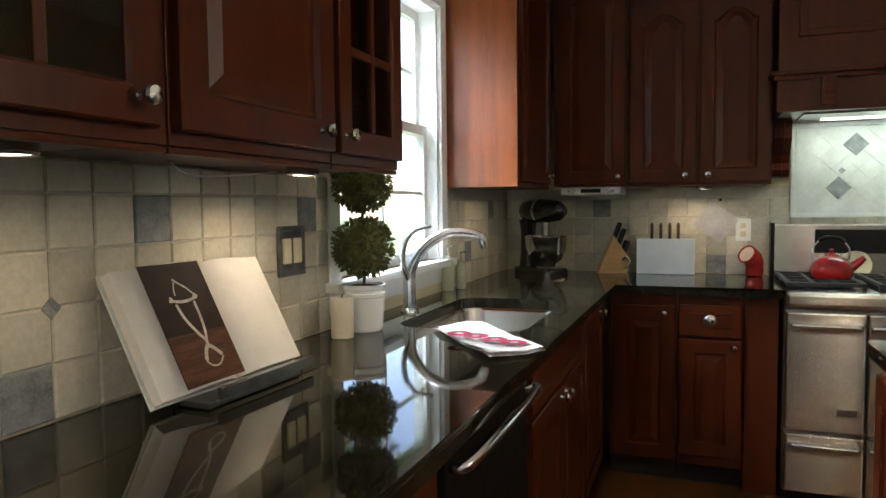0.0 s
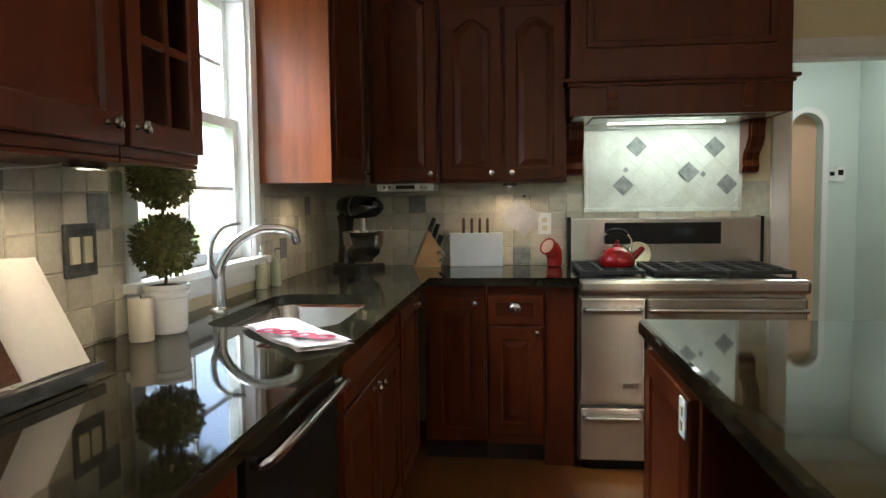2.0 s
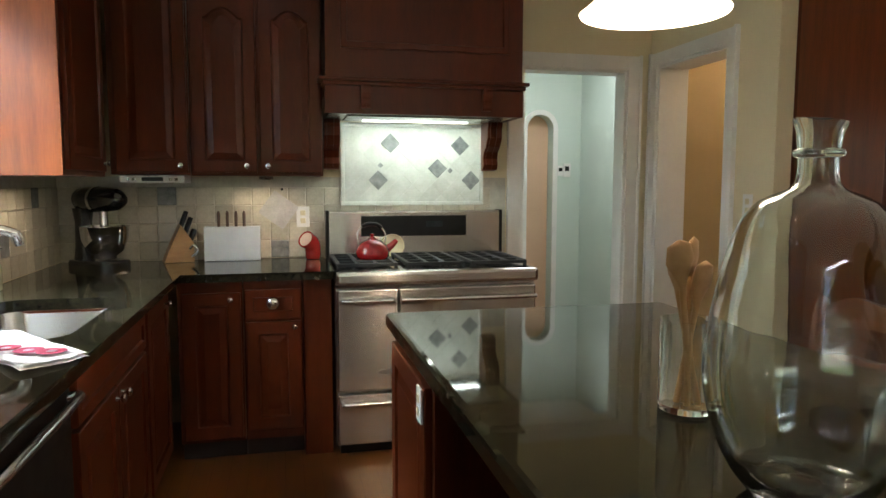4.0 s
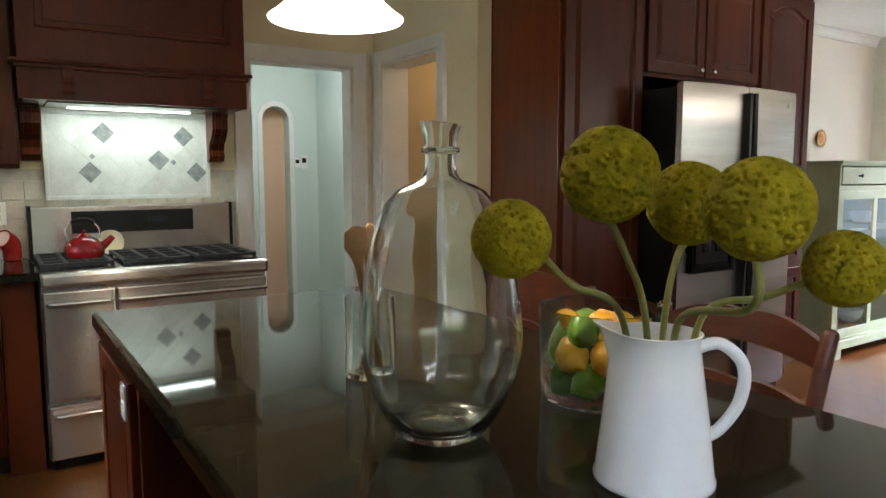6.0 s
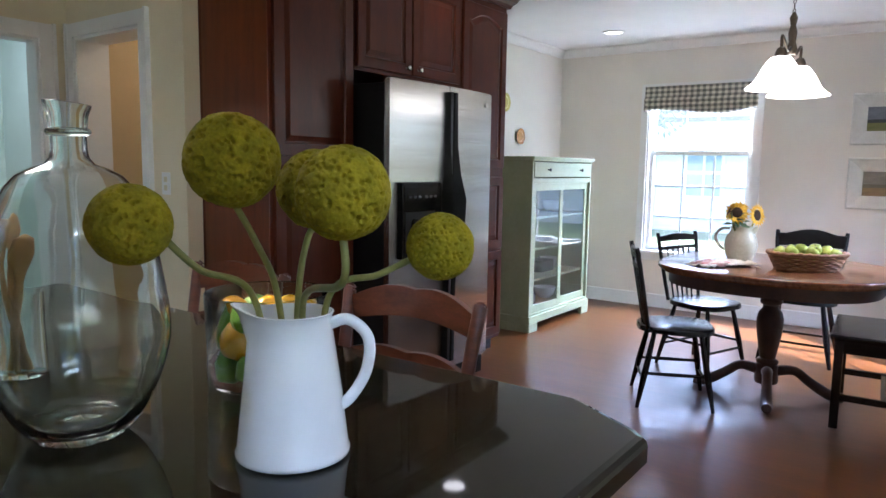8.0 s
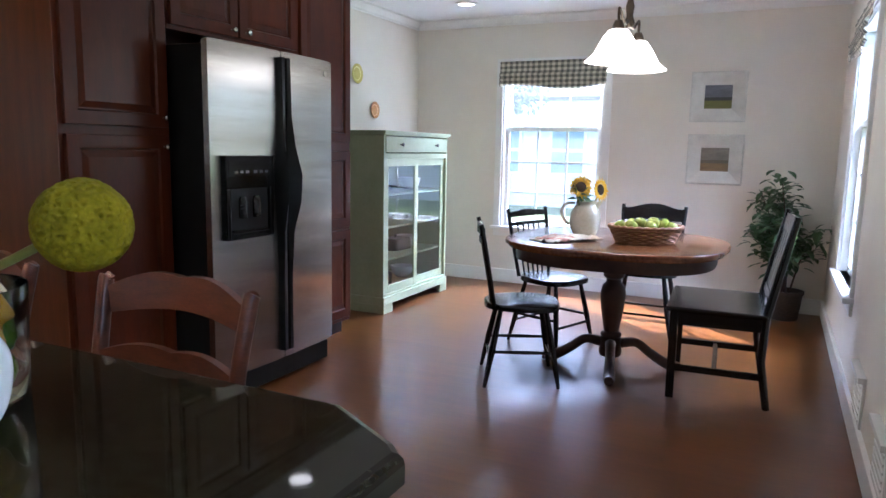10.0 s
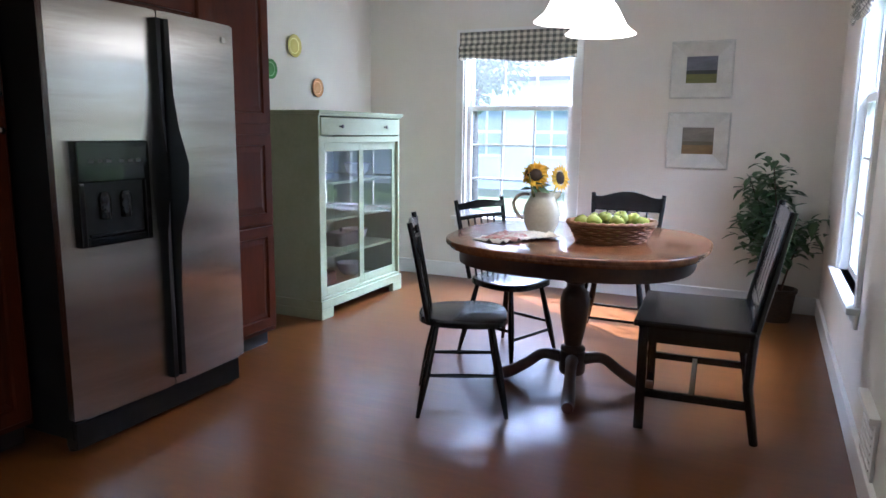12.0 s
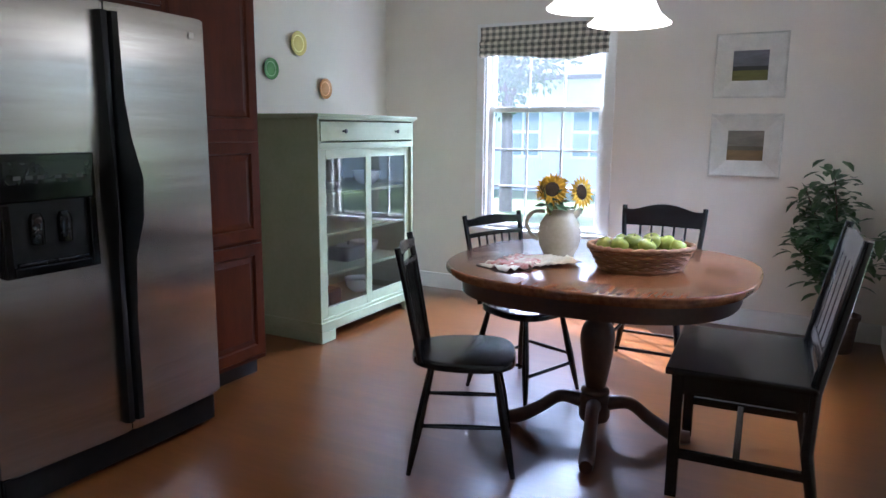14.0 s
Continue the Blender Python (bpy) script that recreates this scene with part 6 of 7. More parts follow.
part("tabletop", slab(oval(0.61, 0.635), TZ - 0.022, TZ, 0.010), TABLE_WOOD, tab, "polished red-brown top", smooth=40)
part("edge_moulding", slab(oval(0.59, 0.615), TZ - 0.042, TZ - 0.0225, 0.008), TABLE_WOOD, tab, "stepped moulding under the top", smooth=40)
part("apron", prism(bmesh.new(), oval(0.545, 0.57), TZ - 0.115, TZ - 0.0425), TABLE_DARK, tab, smooth=40)
part("pedestal", lathe([(0.10, TZ - 0.116), (0.10, TZ - 0.135), (0.058, TZ - 0.15), (0.048, 0.605), (0.042, 0.59), (0.060, 0.58), (0.064, 0.568), (0.058, 0.555), (0.044, 0.545), (0.046, 0.525), (0.064, 0.505), (0.074, 0.47), (0.076, 0.43), (0.068, 0.36), (0.056, 0.29), (0.046, 0.235), (0.044, 0.222), (0.060, 0.214), (0.064, 0.20), (0.058, 0.188), (0.066, 0.18), (0.068, 0.165), (0.068, 0.085), (0.062, 0.07), (0.03, 0.06), (0.022, 0.04), (0, 0.036)], 28), TABLE_DARK, tab, "turned baluster pedestal", smooth=50)
for a in (12, 102, 192, 282):
    u = Vector((math.cos(radians(a)), math.sin(radians(a)), 0))
    pts = arc([u * 0.05 + Vector((0, 0, 0.15)), u * 0.15 + Vector((0, 0, 0.16)), u * 0.23 + Vector((0, 0, 0.105)), u * 0.31 + Vector((0, 0, 0.055)), u * 0.37 + Vector((0, 0, 0.032)), u * 0.41 + Vector((0, 0, 0.034))], 5)
    part("foot", tube(pts, [0.034 - 0.004 * math.sin(k / 4) - 0.0003 * k for k in range(len(pts))], 12), TABLE_DARK, tab, "curved pedestal foot", smooth=50)


# ---- dining chairs ----
def windsor(loc, rz, crest_solid=False, label=""):
    c = thing("dining_chair", loc, rz, label, "chair", "chairs round the table")
    outline = []
    for k in range(40):
        t = 2 * math.pi * k / 40
        x, y = 0.205 * math.copysign(abs(math.cos(t)) ** 0.7, math.cos(t)), 0.212 * math.copysign(abs(math.sin(t)) ** 0.75, math.sin(t))
        outline.append((x * (1.0 + 0.10 * y / 0.2), y))
    part("seat", slab(outline, 0.425, 0.458, 0.014), BLACK_PAINT, c, smooth=50)
    feet = {}
    for sx in (-1, 1):
        for sy in (-1, 1):
            a, b = Vector((sx * 0.135, sy * 0.125, 0.43)), Vector((sx * 0.205, sy * 0.20 - (0.01 if sy < 0 else 0), 0.0))
            feet[sx, sy] = (a, b)
            part("leg", tube([a, a.lerp(b, 0.25), a.lerp(b, 0.55), a.lerp(b, 0.8), b], [0.013, 0.016, 0.019, 0.015, 0.010], 10), BLACK_PAINT, c, smooth=50)

    def on(sx, sy, u):
        return feet[sx, sy][0].lerp(feet[sx, sy][1], u)
    for sx in (-1, 1):
        part("stretcher", tube([on(sx, -1, 0.55), (on(sx, -1, 0.55) + on(sx, 1, 0.55)) / 2, on(sx, 1, 0.55)], [0.008, 0.011, 0.008], 8), BLACK_PAINT, c)
    part("stretcher", tube([on(-1, 1, 0.66), on(1, 1, 0.66)], 0.009, 8), BLACK_PAINT, c)
    part("stretcher", tube([on(-1, -1, 0.66), on(1, -1, 0.66)], 0.009, 8), BLACK_PAINT, c)
    top_y = -0.25
    for sx in (-1, 1):
        part("back_post", tube(arc([(sx * 0.165, -0.165, 0.45), (sx * 0.185, -0.195, 0.62), (sx * 0.20, -0.228, 0.80), (sx * 0.205, top_y, 0.905)], 5), 0.013, 10), BLACK_PAINT, c, smooth=50)
    for k in range(5):
        x = -0.11 + 0.055 * k
        part("spindle", tube([(x * 0.9, -0.17, 0.45), (x, -0.205, 0.64), (x * 1.05, -0.235, 0.80)], [0.006, 0.008, 0.0055], 8), BLACK_PAINT, c, smooth=50)

    def rail(z0, z1, bump, y):
        bm = bmesh.new()
        rows = []
        for k in range(17):
            u = k / 16
            x = -0.205 + 0.41 * u
            yy = y - 0.022 * math.sin(math.pi * u)
            zt = z1 + bump * max(0, math.sin(math.pi * (u * 1.4 - 0.2))) if 0.14 < u < 0.86 else z1
            rows.append([bm.verts.new(q) for q in ((x, yy - 0.008, z0), (x, yy + 0.008, z0), (x, yy + 0.007, zt), (x, yy - 0.007, zt))])
        for a, b in zip(rows, rows[1:]):
            for j in range(4):
                bm.faces.new((a[j], a[(j + 1) % 4], b[(j + 1) % 4], b[j]))
        bm.faces.new(rows[0])
        bm.faces.new(rows[-1][::-1])
        return bm
    part("crest_rail", rail(0.79 if crest_solid else 0.848, 0.885, 0.035 if crest_solid else 0.012, -0.234), BLACK_PAINT, c, smooth=40)
    if not crest_solid:
        part("lower_rail", rail(0.79, 0.812, 0.0, -0.222), BLACK_PAINT, c, smooth=40)
    return c


windsor((5.305, -3.063, 0), -155, False, "black painted spindle back dining chair with worn seat")
windsor((6.13, -3.00, 0), 160, False, "black painted spindle back dining chair near the window")
windsor((6.78, -3.50, 0), 90, True, "dark dining chair with a solid curved crest rail").scale = (1.12, 1, 1)

bench = thing("side_chair", (5.363, -3.869, 0), 3.5, "wide black painted side chair with a tall slatted back", "chair")
BL, BD, BH = 0.62, 0.47, 0.475
part("seat", boxes((-0.01, BL + 0.01, -BD - 0.005, 0.02, BH, BH + 0.026), bevel=0.008), BLACK_PAINT, bench)
part("seat_apron", boxes((0.02, BL - 0.02, -0.03, -0.012, BH - 0.07, BH - 0.001), (0.006, 0.022, -BD + 0.02, -0.035, BH - 0.07, BH - 0.001), (BL - 0.022, BL - 0.006, -BD + 0.02, -0.035, BH - 0.07, BH - 0.001), bevel=0.002), BLACK_PAINT, bench)
for x in (0.025, BL - 0.025):
    part("front_leg", boxes((x - 0.021, x + 0.021, -0.045, -0.003, 0.0, BH - 0.001), bevel=0.004), BLACK_PAINT, bench)
    part("back_leg", tube([(x, -BD - 0.03, 0), (x, -BD + 0.012, 0.25), (x, -BD + 0.005, BH), (x, -BD - 0.05, 0.75), (x, -BD - 0.10, 1.0)], [0.018, 0.022, 0.022, 0.021, 0.016], 8), BLACK_PAINT, bench, smooth=50)
    part("stretcher", boxes((x - 0.011, x + 0.011, -BD, -0.04, 0.15, 0.185), bevel=0.003), BLACK_PAINT, bench)
part("stretcher", boxes((0.03, BL - 0.03, -0.25, -0.225, 0.155, 0.18), bevel=0.003), BLACK_PAINT, bench)


def leaned(x0, x1, z0, z1, t=0.016):
    bm = boxes((x0, x1, -t / 2, t / 2, z0, z1), bevel=0.003)
    for v in bm.verts:
        v.co.y += -BD + 0.005 - (v.co.z - BH) * 0.20
    return bm


part("top_rail", leaned(0.03, BL - 0.03, 0.90, 0.985), BLACK_PAINT, bench)
part("back_rail", leaned(0.03, BL - 0.03, 0.54, 0.585), BLACK_PAINT, bench)
for k in range(5):
    x = 0.09 + k * (BL - 0.18) / 4
    part("back_slat", leaned(x - 0.045, x + 0.045, 0.585, 0.90, 0.009), BLACK_PAINT, bench)

# ---- things on the dining table ----
vase = thing("flower_pitcher", (5.775, -3.29, TZ), -40, "cream grey stoneware pitcher holding sunflowers", "pitcher")
STONEWARE = surface("grey stoneware", (0.48, 0.45, 0.34), (0.60, 0.56, 0.44), 9, 0.25, coat=0.3)
part("body", lathe([(0, 0), (0.062, 0), (0.064, 0.008), (0.085, 0.05), (0.095, 0.10), (0.088, 0.15), (0.066, 0.185), (0.058, 0.20), (0.064, 0.218), (0.060, 0.22), (0.054, 0.20), (0.08, 0.15), (0.085, 0.10), (0, 0.02)], 36), STONEWARE, vase, smooth=60)
part("spout", tube(arc([(0.04, -0.025, 0.175), (0.062, -0.038, 0.198), (0.076, -0.046, 0.217)], 5), [0.020 - 0.001 * k for k in range(11)], 12), STONEWARE, vase, smooth=50)
part("handle", tube(arc([(-0.055, 0.035, 0.205), (-0.10, 0.06, 0.20), (-0.125, 0.075, 0.155), (-0.105, 0.065, 0.10), (-0.08, 0.045, 0.075)], 6), 0.009, 10), STONEWARE, vase, smooth=50)
PETAL = surface("sunflower petal", (0.62, 0.32, 0.01), (0.80, 0.50, 0.02), 20, 0.55)
SEED = surface("sunflower centre", (0.02, 0.010, 0.005), (0.05, 0.028, 0.012), 120, 0.9, 0, 0.6)
LEAF = surface("house plant leaf", (0.03, 0.075, 0.03), (0.09, 0.17, 0.07), 14, 0.4, tone=0.1)
for hx, hy, hz, face, tiltd, r in ((-0.06, 0.02, 0.285, (-0.85, -0.45, 0.25), 0, 0.062), (0.0, 0.03, 0.31, (0.2, 0.2, 0.9), 0, 0.055), (0.10, -0.06, 0.265, (-0.35, -0.85, 0.15), 0, 0.066), (-0.10, 0.05, 0.29, (-0.3, 0.8, 0.3), 0, 0.05)):
    sf = thing("sunflower", (5.775 + hx, -3.29 + hy, TZ + hz + 0.02), label="yellow sunflower with dark centre in the pitcher", category="flower", group="sunflowers on the table")
    q = Vector(face).to_track_quat("Z", "Y").to_matrix().to_4x4()
    part("centre", lathe([(0, -0.008), (r * 0.5, -0.006), (r * 0.52, 0.004), (r * 0.3, 0.010), (0, 0.011)], 20, turn=q), SEED, sf, "dark seed disc", smooth=50)
    pb = bmesh.new()
    for k in range(34):
        a = 2 * math.pi * k / 17 + (0.18 if k >= 17 else 0)
        l = r * (1.0 + 0.12 * math.sin(k * 7.3))
        d, s = Vector((math.cos(a), math.sin(a), 0)), Vector((-math.sin(a), math.cos(a), 0))
        zz = 0.003 if k >= 17 else -0.003
        vs = [pb.verts.new(q @ p) for p in (d * r * 0.42 + Vector((0, 0, zz)), d * r * 0.75 + s * r * 0.15 + Vector((0, 0, zz + 0.006)), d * l * 1.15 + Vector((0, 0, zz + 0.002)), d * r * 0.75 - s * r * 0.15 + Vector((0, 0, zz + 0.006)))]
        pb.faces.new(vs)
    part("petals", pb, PETAL, sf)
    part("stem", tube(arc([Vector(face).normalized() * -0.008, Vector((-hx * 0.4, -hy * 0.4, -hz * 0.35)), Vector((-hx * 0.9, -hy * 0.9, 0.10 - hz))], 5), 0.005, 8), STEM, sf)
    part("leaf", leaf_cloud((-hx * 0.3, -hy * 0.3, -0.06), (0.03, 0.03, 0.02), 4, 0.06, int(hz * 1000)), LEAF, sf)

bas = thing("fruit_basket", (5.70, -3.665, TZ), -58, "woven wicker basket heaped with green apples", "basket")
WICKER = surface("wicker", (0.17, 0.075, 0.028), (0.32, 0.16, 0.065), 20, 0.6, 0, 0.4, (1, 1, 3), tone=0.1)
for k in range(7):
    z = 0.008 + k * 0.0115
    g = 0.80 + 0.028 * k
    ring = [Vector((0.21 * g * math.cos(a), 0.15 * g * math.sin(a), z + 0.003 * math.sin(14 * a + k * math.pi))) for a in (2 * math.pi * i / 56 for i in range(57))]
    part("woven_band", tube(ring, 0.0075, 6, closed_ends=False), WICKER, bas, smooth=60)
ring = [Vector((0.212 * math.cos(a), 0.152 * math.sin(a), 0.095 + 0.003 * math.sin(30 * a))) for a in (2 * math.pi * i / 90 for i in range(91))]
part("rim", tube(ring, 0.011, 8, closed_ends=False), WICKER, bas, smooth=60)
part("base", prism(bmesh.new(), [(0.166 * math.cos(2 * math.pi * i / 30), 0.118 * math.sin(2 * math.pi * i / 30)) for i in range(30)], 0.001, 0.012), WICKER, bas)
apple = thing("apple", label="green apple in the wicker basket", category="apple", group="apples in the basket")
part("skin", lathe([(0, -0.028), (0.012, -0.032), (0.026, -0.027), (0.036, -0.008), (0.037, 0.006), (0.030, 0.024), (0.014, 0.031), (0.005, 0.027), (0, 0.024)], 24), surface("apple skin", (0.24, 0.30, 0.035), (0.42, 0.46, 0.09), 9, 0.25, tone=0.15, coat=0.2), apple, smooth=80)
part("stalk", tube([(0, 0, 0.024), (0.003, 0, 0.04)], 0.0015, 6), TABLE_DARK, apple)
BM = pose(5.70, -3.665, TZ, 0, 0, -58)
first = True
rnd = random.Random(9)
for x, y, z in [(-0.12, 0, 0.05), (-0.05, 0.06, 0.05), (0.03, -0.06, 0.05), (0.11, 0.03, 0.05), (-0.05, -0.07, 0.05), (0.04, 0.06, 0.05), (0.12, -0.045, 0.052), (-0.13, 0.055, 0.055),
                (-0.10, -0.03, 0.102), (-0.035, 0.0, 0.112), (0.04, -0.005, 0.114), (0.105, 0.0, 0.105), (-0.06, 0.06, 0.10), (0.0, -0.065, 0.10), (0.07, 0.055, 0.10), (0.14, -0.03, 0.09), (-0.15, 0.01, 0.095)]:
    m = BM @ Matrix.Translation((x, y, z)) @ Euler((rnd.uniform(-0.6, 0.6), rnd.uniform(-0.6, 0.6), rnd.uniform(0, 6))).to_matrix().to_4x4()
    if first:
        apple.matrix_basis = m
        first = False
    else:
        copy_thing(apple, m)
nap = thing("napkins", (5.50, -3.20, TZ + 0.001), -25, "folded red and cream patterned napkins on the table", "napkin")
for k, (dx, dy, rot, c1, c2) in enumerate(((0, 0, 0, (0.62, 0.58, 0.50), (0.75, 0.72, 0.65)), (0.05, 0.02, 20, (0.40, 0.01, 0.015), (0.72, 0.62, 0.54)), (0.12, -0.03, -15, (0.55, 0.50, 0.40), (0.72, 0.66, 0.56)))):
    bm = bmesh.new()
    g = [[bm.verts.new((0.28 * (i / 12 - 0.5), 0.19 * (j / 8 - 0.5), 0.004 * k + 0.004 + 0.030 * abs(noise.noise(Vector((i * 0.5, j * 0.5, k * 9)))))) for j in range(9)] for i in range(13)]
    for i in range(12):
        for j in range(8):
            bm.faces.new((g[i][j], g[i + 1][j], g[i + 1][j + 1], g[i][j + 1]))
    bmesh.ops.transform(bm, matrix=pose(dx, dy, 0, 0, 0, rot), verts=bm.verts)
    ob = part("cloth", bm, surface("napkin %d" % k, c1, c2, 9, 0.9, 0, 0.2, (1, 5, 1)), nap, smooth=60)
    ob.modifiers.new("thick", "SOLIDIFY").thickness = 0.002

# ---- house plant ----
plant = thing("potted_plant", (7.70, -4.45, 0), 0, "leafy green house plant in a dark basket pot", "potted plant")
part("pot", lathe([(0, 0), (0.10, 0), (0.105, 0.01), (0.125, 0.20), (0.135, 0.21), (0.135, 0.235), (0.122, 0.235), (0.118, 0.20), (0, 0.19)], 28), surface("dark woven pot", (0.03, 0.018, 0.012), (0.08, 0.05, 0.035), 40, 0.7, 0, 0.4, (1, 1, 3)), plant, smooth=40)
rnd = random.Random(11)
lf = bmesh.new()
for k in range(16):
    a = rnd.uniform(0, 6.283)
    hgt, reach = rnd.uniform(0.58, 1.14), rnd.uniform(0.08, 0.32)
    if k < 4:
        reach, hgt = 0.34, 0.55 + 0.07 * k
    tip = Vector((reach * math.cos(a) - 0.06, reach * math.sin(a) * 0.75 + 0.03, hgt))
    pts = arc([(0.02 * math.cos(a), 0.02 * math.sin(a), 0.19), tip * 0.45 + Vector((0, 0, 0.22)), tip], 6)
    part("stem", tube(pts, [0.008 - 0.0004 * i for i in range(len(pts))], 6), TABLE_DARK, plant)
    for j in range(46):
        p = pts[rnd.randrange(5, len(pts))] + Vector((rnd.uniform(-0.09, 0.09), rnd.uniform(-0.09, 0.09), rnd.uniform(-0.05, 0.11)))
        out = Vector((rnd.uniform(-1, 1), rnd.uniform(-1, 1), rnd.uniform(-0.6, 0.35))).normalized()
        side = out.cross(Vector((0, 0, 1))).normalized()
        up = side.cross(out)
        s = rnd.uniform(0.07, 0.125)
        s *= 1.12
        vs = [lf.verts.new(p + out * aa * s + side * bb * s + up * cc * s) for aa, bb, cc in ((0, 0, 0), (0.3, 0.24, 0.06), (0.65, 0.2, 0.05), (1, 0, -0.1), (0.65, -0.2, 0.05), (0.3, -0.24, 0.06), (0.5, 0, 0.0))]
        c0 = vs[6]
        for i in range(6):
            lf.faces.new((vs[i], vs[(i + 1) % 6], c0))
for v in lf.verts:
    v.co.y = max(v.co.y, -0.275)
    v.co.x = min(v.co.x, 0.30)
part("leaves", lf, LEAF, plant, "many drooping green leaves")

# ---- hall door leaf ----
hd = thing("hall_door", (3.80, 0.55, 0), -90, "white panelled door standing open in the hall", "door")
part("leaf", boxes((-0.40, 0.40, -0.038, 0.0, 0.01, 2.02), bevel=0.003), WHITE_TRIM, hd)
part("lever", boxes((-0.392, -0.372, -0.055, -0.038, 0.98, 1.40), bevel=0.003), BLACK_PLASTIC, hd, "dark edge pull")

# ---- outdoors ----
GRASS = surface("lawn", (0.05, 0.10, 0.02), (0.10, 0.16, 0.04), 2, 0.9, 0, 0.3)
bm = boxes((-60, 80, -80, 80, -0.55, -0.5))
structure("ground", bm, GRASS, "mown green lawn around the house")
TREE_LEAF = surface("tree leaf", (0.06, 0.10, 0.04), (0.12, 0.17, 0.08), 3, 0.6)
BARK = surface("bark", (0.05, 0.04, 0.03), (0.10, 0.08, 0.06), 12, 0.9, 0, 0.5, (1, 1, 0.3))


def tree(x, y, h, r, seed):
    t = thing("tree", (x, y, -0.5), label="leafy broad garden tree on the lawn", category="tree", group="garden trees")
    rnd = random.Random(seed)
    part("trunk", tube(arc([(0, 0, -0.1), (0.05, 0.02, h * 0.25), (-0.05, 0.05, h * 0.5), (0, 0, h * 0.8)], 5), [0.16 - 0.007 * k for k in range(16)], 9), BARK, t, smooth=60)
    bm = bmesh.new()
    for k in range(16):
        a = rnd.uniform(0, 6.283)
        q = rnd.uniform(0.2, 0.8) * r
        c = (q * math.cos(a), q * math.sin(a), h * rnd.uniform(0.38, 0.95))
        if k < 7:
            part("limb", tube(arc([(0, 0, h * 0.3), (c[0] * 0.5, c[1] * 0.5, (h * 0.35 + c[2]) / 2), c], 4), [0.05, 0.045, 0.04, 0.035, 0.03, 0.025, 0.02, 0.015, 0.01], 6), BARK, t)
        rr = r * rnd.uniform(0.28, 0.45)
        leaf_cloud(c, (rr, rr, rr * 0.8), 420, 0.16, seed * 50 + k, 0.35, bm=bm)
    part("crown", bm, TREE_LEAF, t, "uneven leafy crown")
    return t


for k, (x, y, h, r) in enumerate(((17.5, 2.0, 7.5, 2.6), (21.0, -3.5, 8.5, 3.0), (15.5, -7.5, 6.0, 2.2), (-4.6, 1.2, 5.5, 2.0), (-6.0, -2.2, 6.5, 2.4), (-5.0, 4.5, 6.0, 2.2), (9.5, -11.5, 6.5, 2.5), (5.0, -12.0, 7.0, 2.6), (1.6, -10.5, 6.0, 2.4), (-1.2, -11.5, 6.5, 2.4))):
    tree(x, y, h, r, k + 20)
house = thing("neighbour_house", (23.0, 2.0, -0.5), 0, "white clapboard neighbour house with dark roof", "house")
SIDING = surface("white clapboard", (0.66, 0.68, 0.70), (0.74, 0.75, 0.77), 4, 0.7, 0, 0.1, (1, 1, 8))
# blue-grey base colour stands in for the sky mirrored in dark panes
HOUSE_GLASS = surface("house window glass", (0.20, 0.27, 0.34), (0.30, 0.38, 0.45), 2, 0.1)
ROOF = surface("roof shingle", (0.06, 0.06, 0.065), (0.11, 0.11, 0.12), 9, 0.9, 0, 0.4)
part("wall", boxes((0, 7, -16, 16, 0, 3.4)), SIDING, house)
rb = bmesh.new()
for q in (((-0.4, -16.4, 3.3), (-0.4, 16.4, 3.3), (3.5, 16.4, 5.6), (3.5, -16.4, 5.6)), ((7.4, 16.4, 3.3), (7.4, -16.4, 3.3), (3.5, -16.4, 5.6), (3.5, 16.4, 5.6))):
    rb.faces.new([rb.verts.new(p) for p in q])
rf = part("roof", rb, ROOF, house)
rf.modifiers.new("thick", "SOLIDIFY").thickness = 0.15
for y in (-13.5, -11.0, -8.5, -6.5, -4.5, -2.4, -0.3, 1.8, 4.2, 6.5, 9.0):
    w = part("window", boxes((-0.06, 0.02, y - 0.6, y + 0.6, 1.0, 2.6), bevel=0.01), WHITE_TRIM, house)
    for a in (-0.27, 0.27):
        for z0 in (1.1, 1.85):
            part("pane", boxes((-0.075, -0.06, y + a - 0.23, y + a + 0.23, z0, z0 + 0.65)), HOUSE_GLASS, w)

# ---- tiled splashbacks ----
def tile_mesh(w, h, t, name, mat, r=0.004):
    me = bpy.data.meshes.new(name)
    bm = bmesh.new()
    rings = []
    for ins, d in ((0, 0), (0, -t + 0.003), (0.003, -t)):
        rings.append([bm.verts.new(p) for p in ((ins, d, ins), (w - ins, d, ins), (w - ins, d, h - ins), (ins, d, h - ins))])
    for a, b in zip(rings, rings[1:]):
        for k in range(4):
            bm.faces.new((a[k], a[(k + 1) % 4], b[(k + 1) % 4], b[k]))
    bm.faces.new(rings[-1])
    bmesh.ops.recalc_face_normals(bm, faces=bm.faces)
    bm.to_mesh(me)
    bm.free()
    me.materials.append(mat)
    return me


PITCH = 0.0985
TILE, TILE_S, CUT = tile_mesh(PITCH - 0.0025, PITCH - 0.0025, 0.0075, "tile", STONE_TILE), tile_mesh(PITCH - 0.0025, PITCH - 0.0025, 0.0075, "tile", SLATE), tile_mesh(PITCH - 0.0025, 0.059, 0.0075, "tile", STONE_TILE)


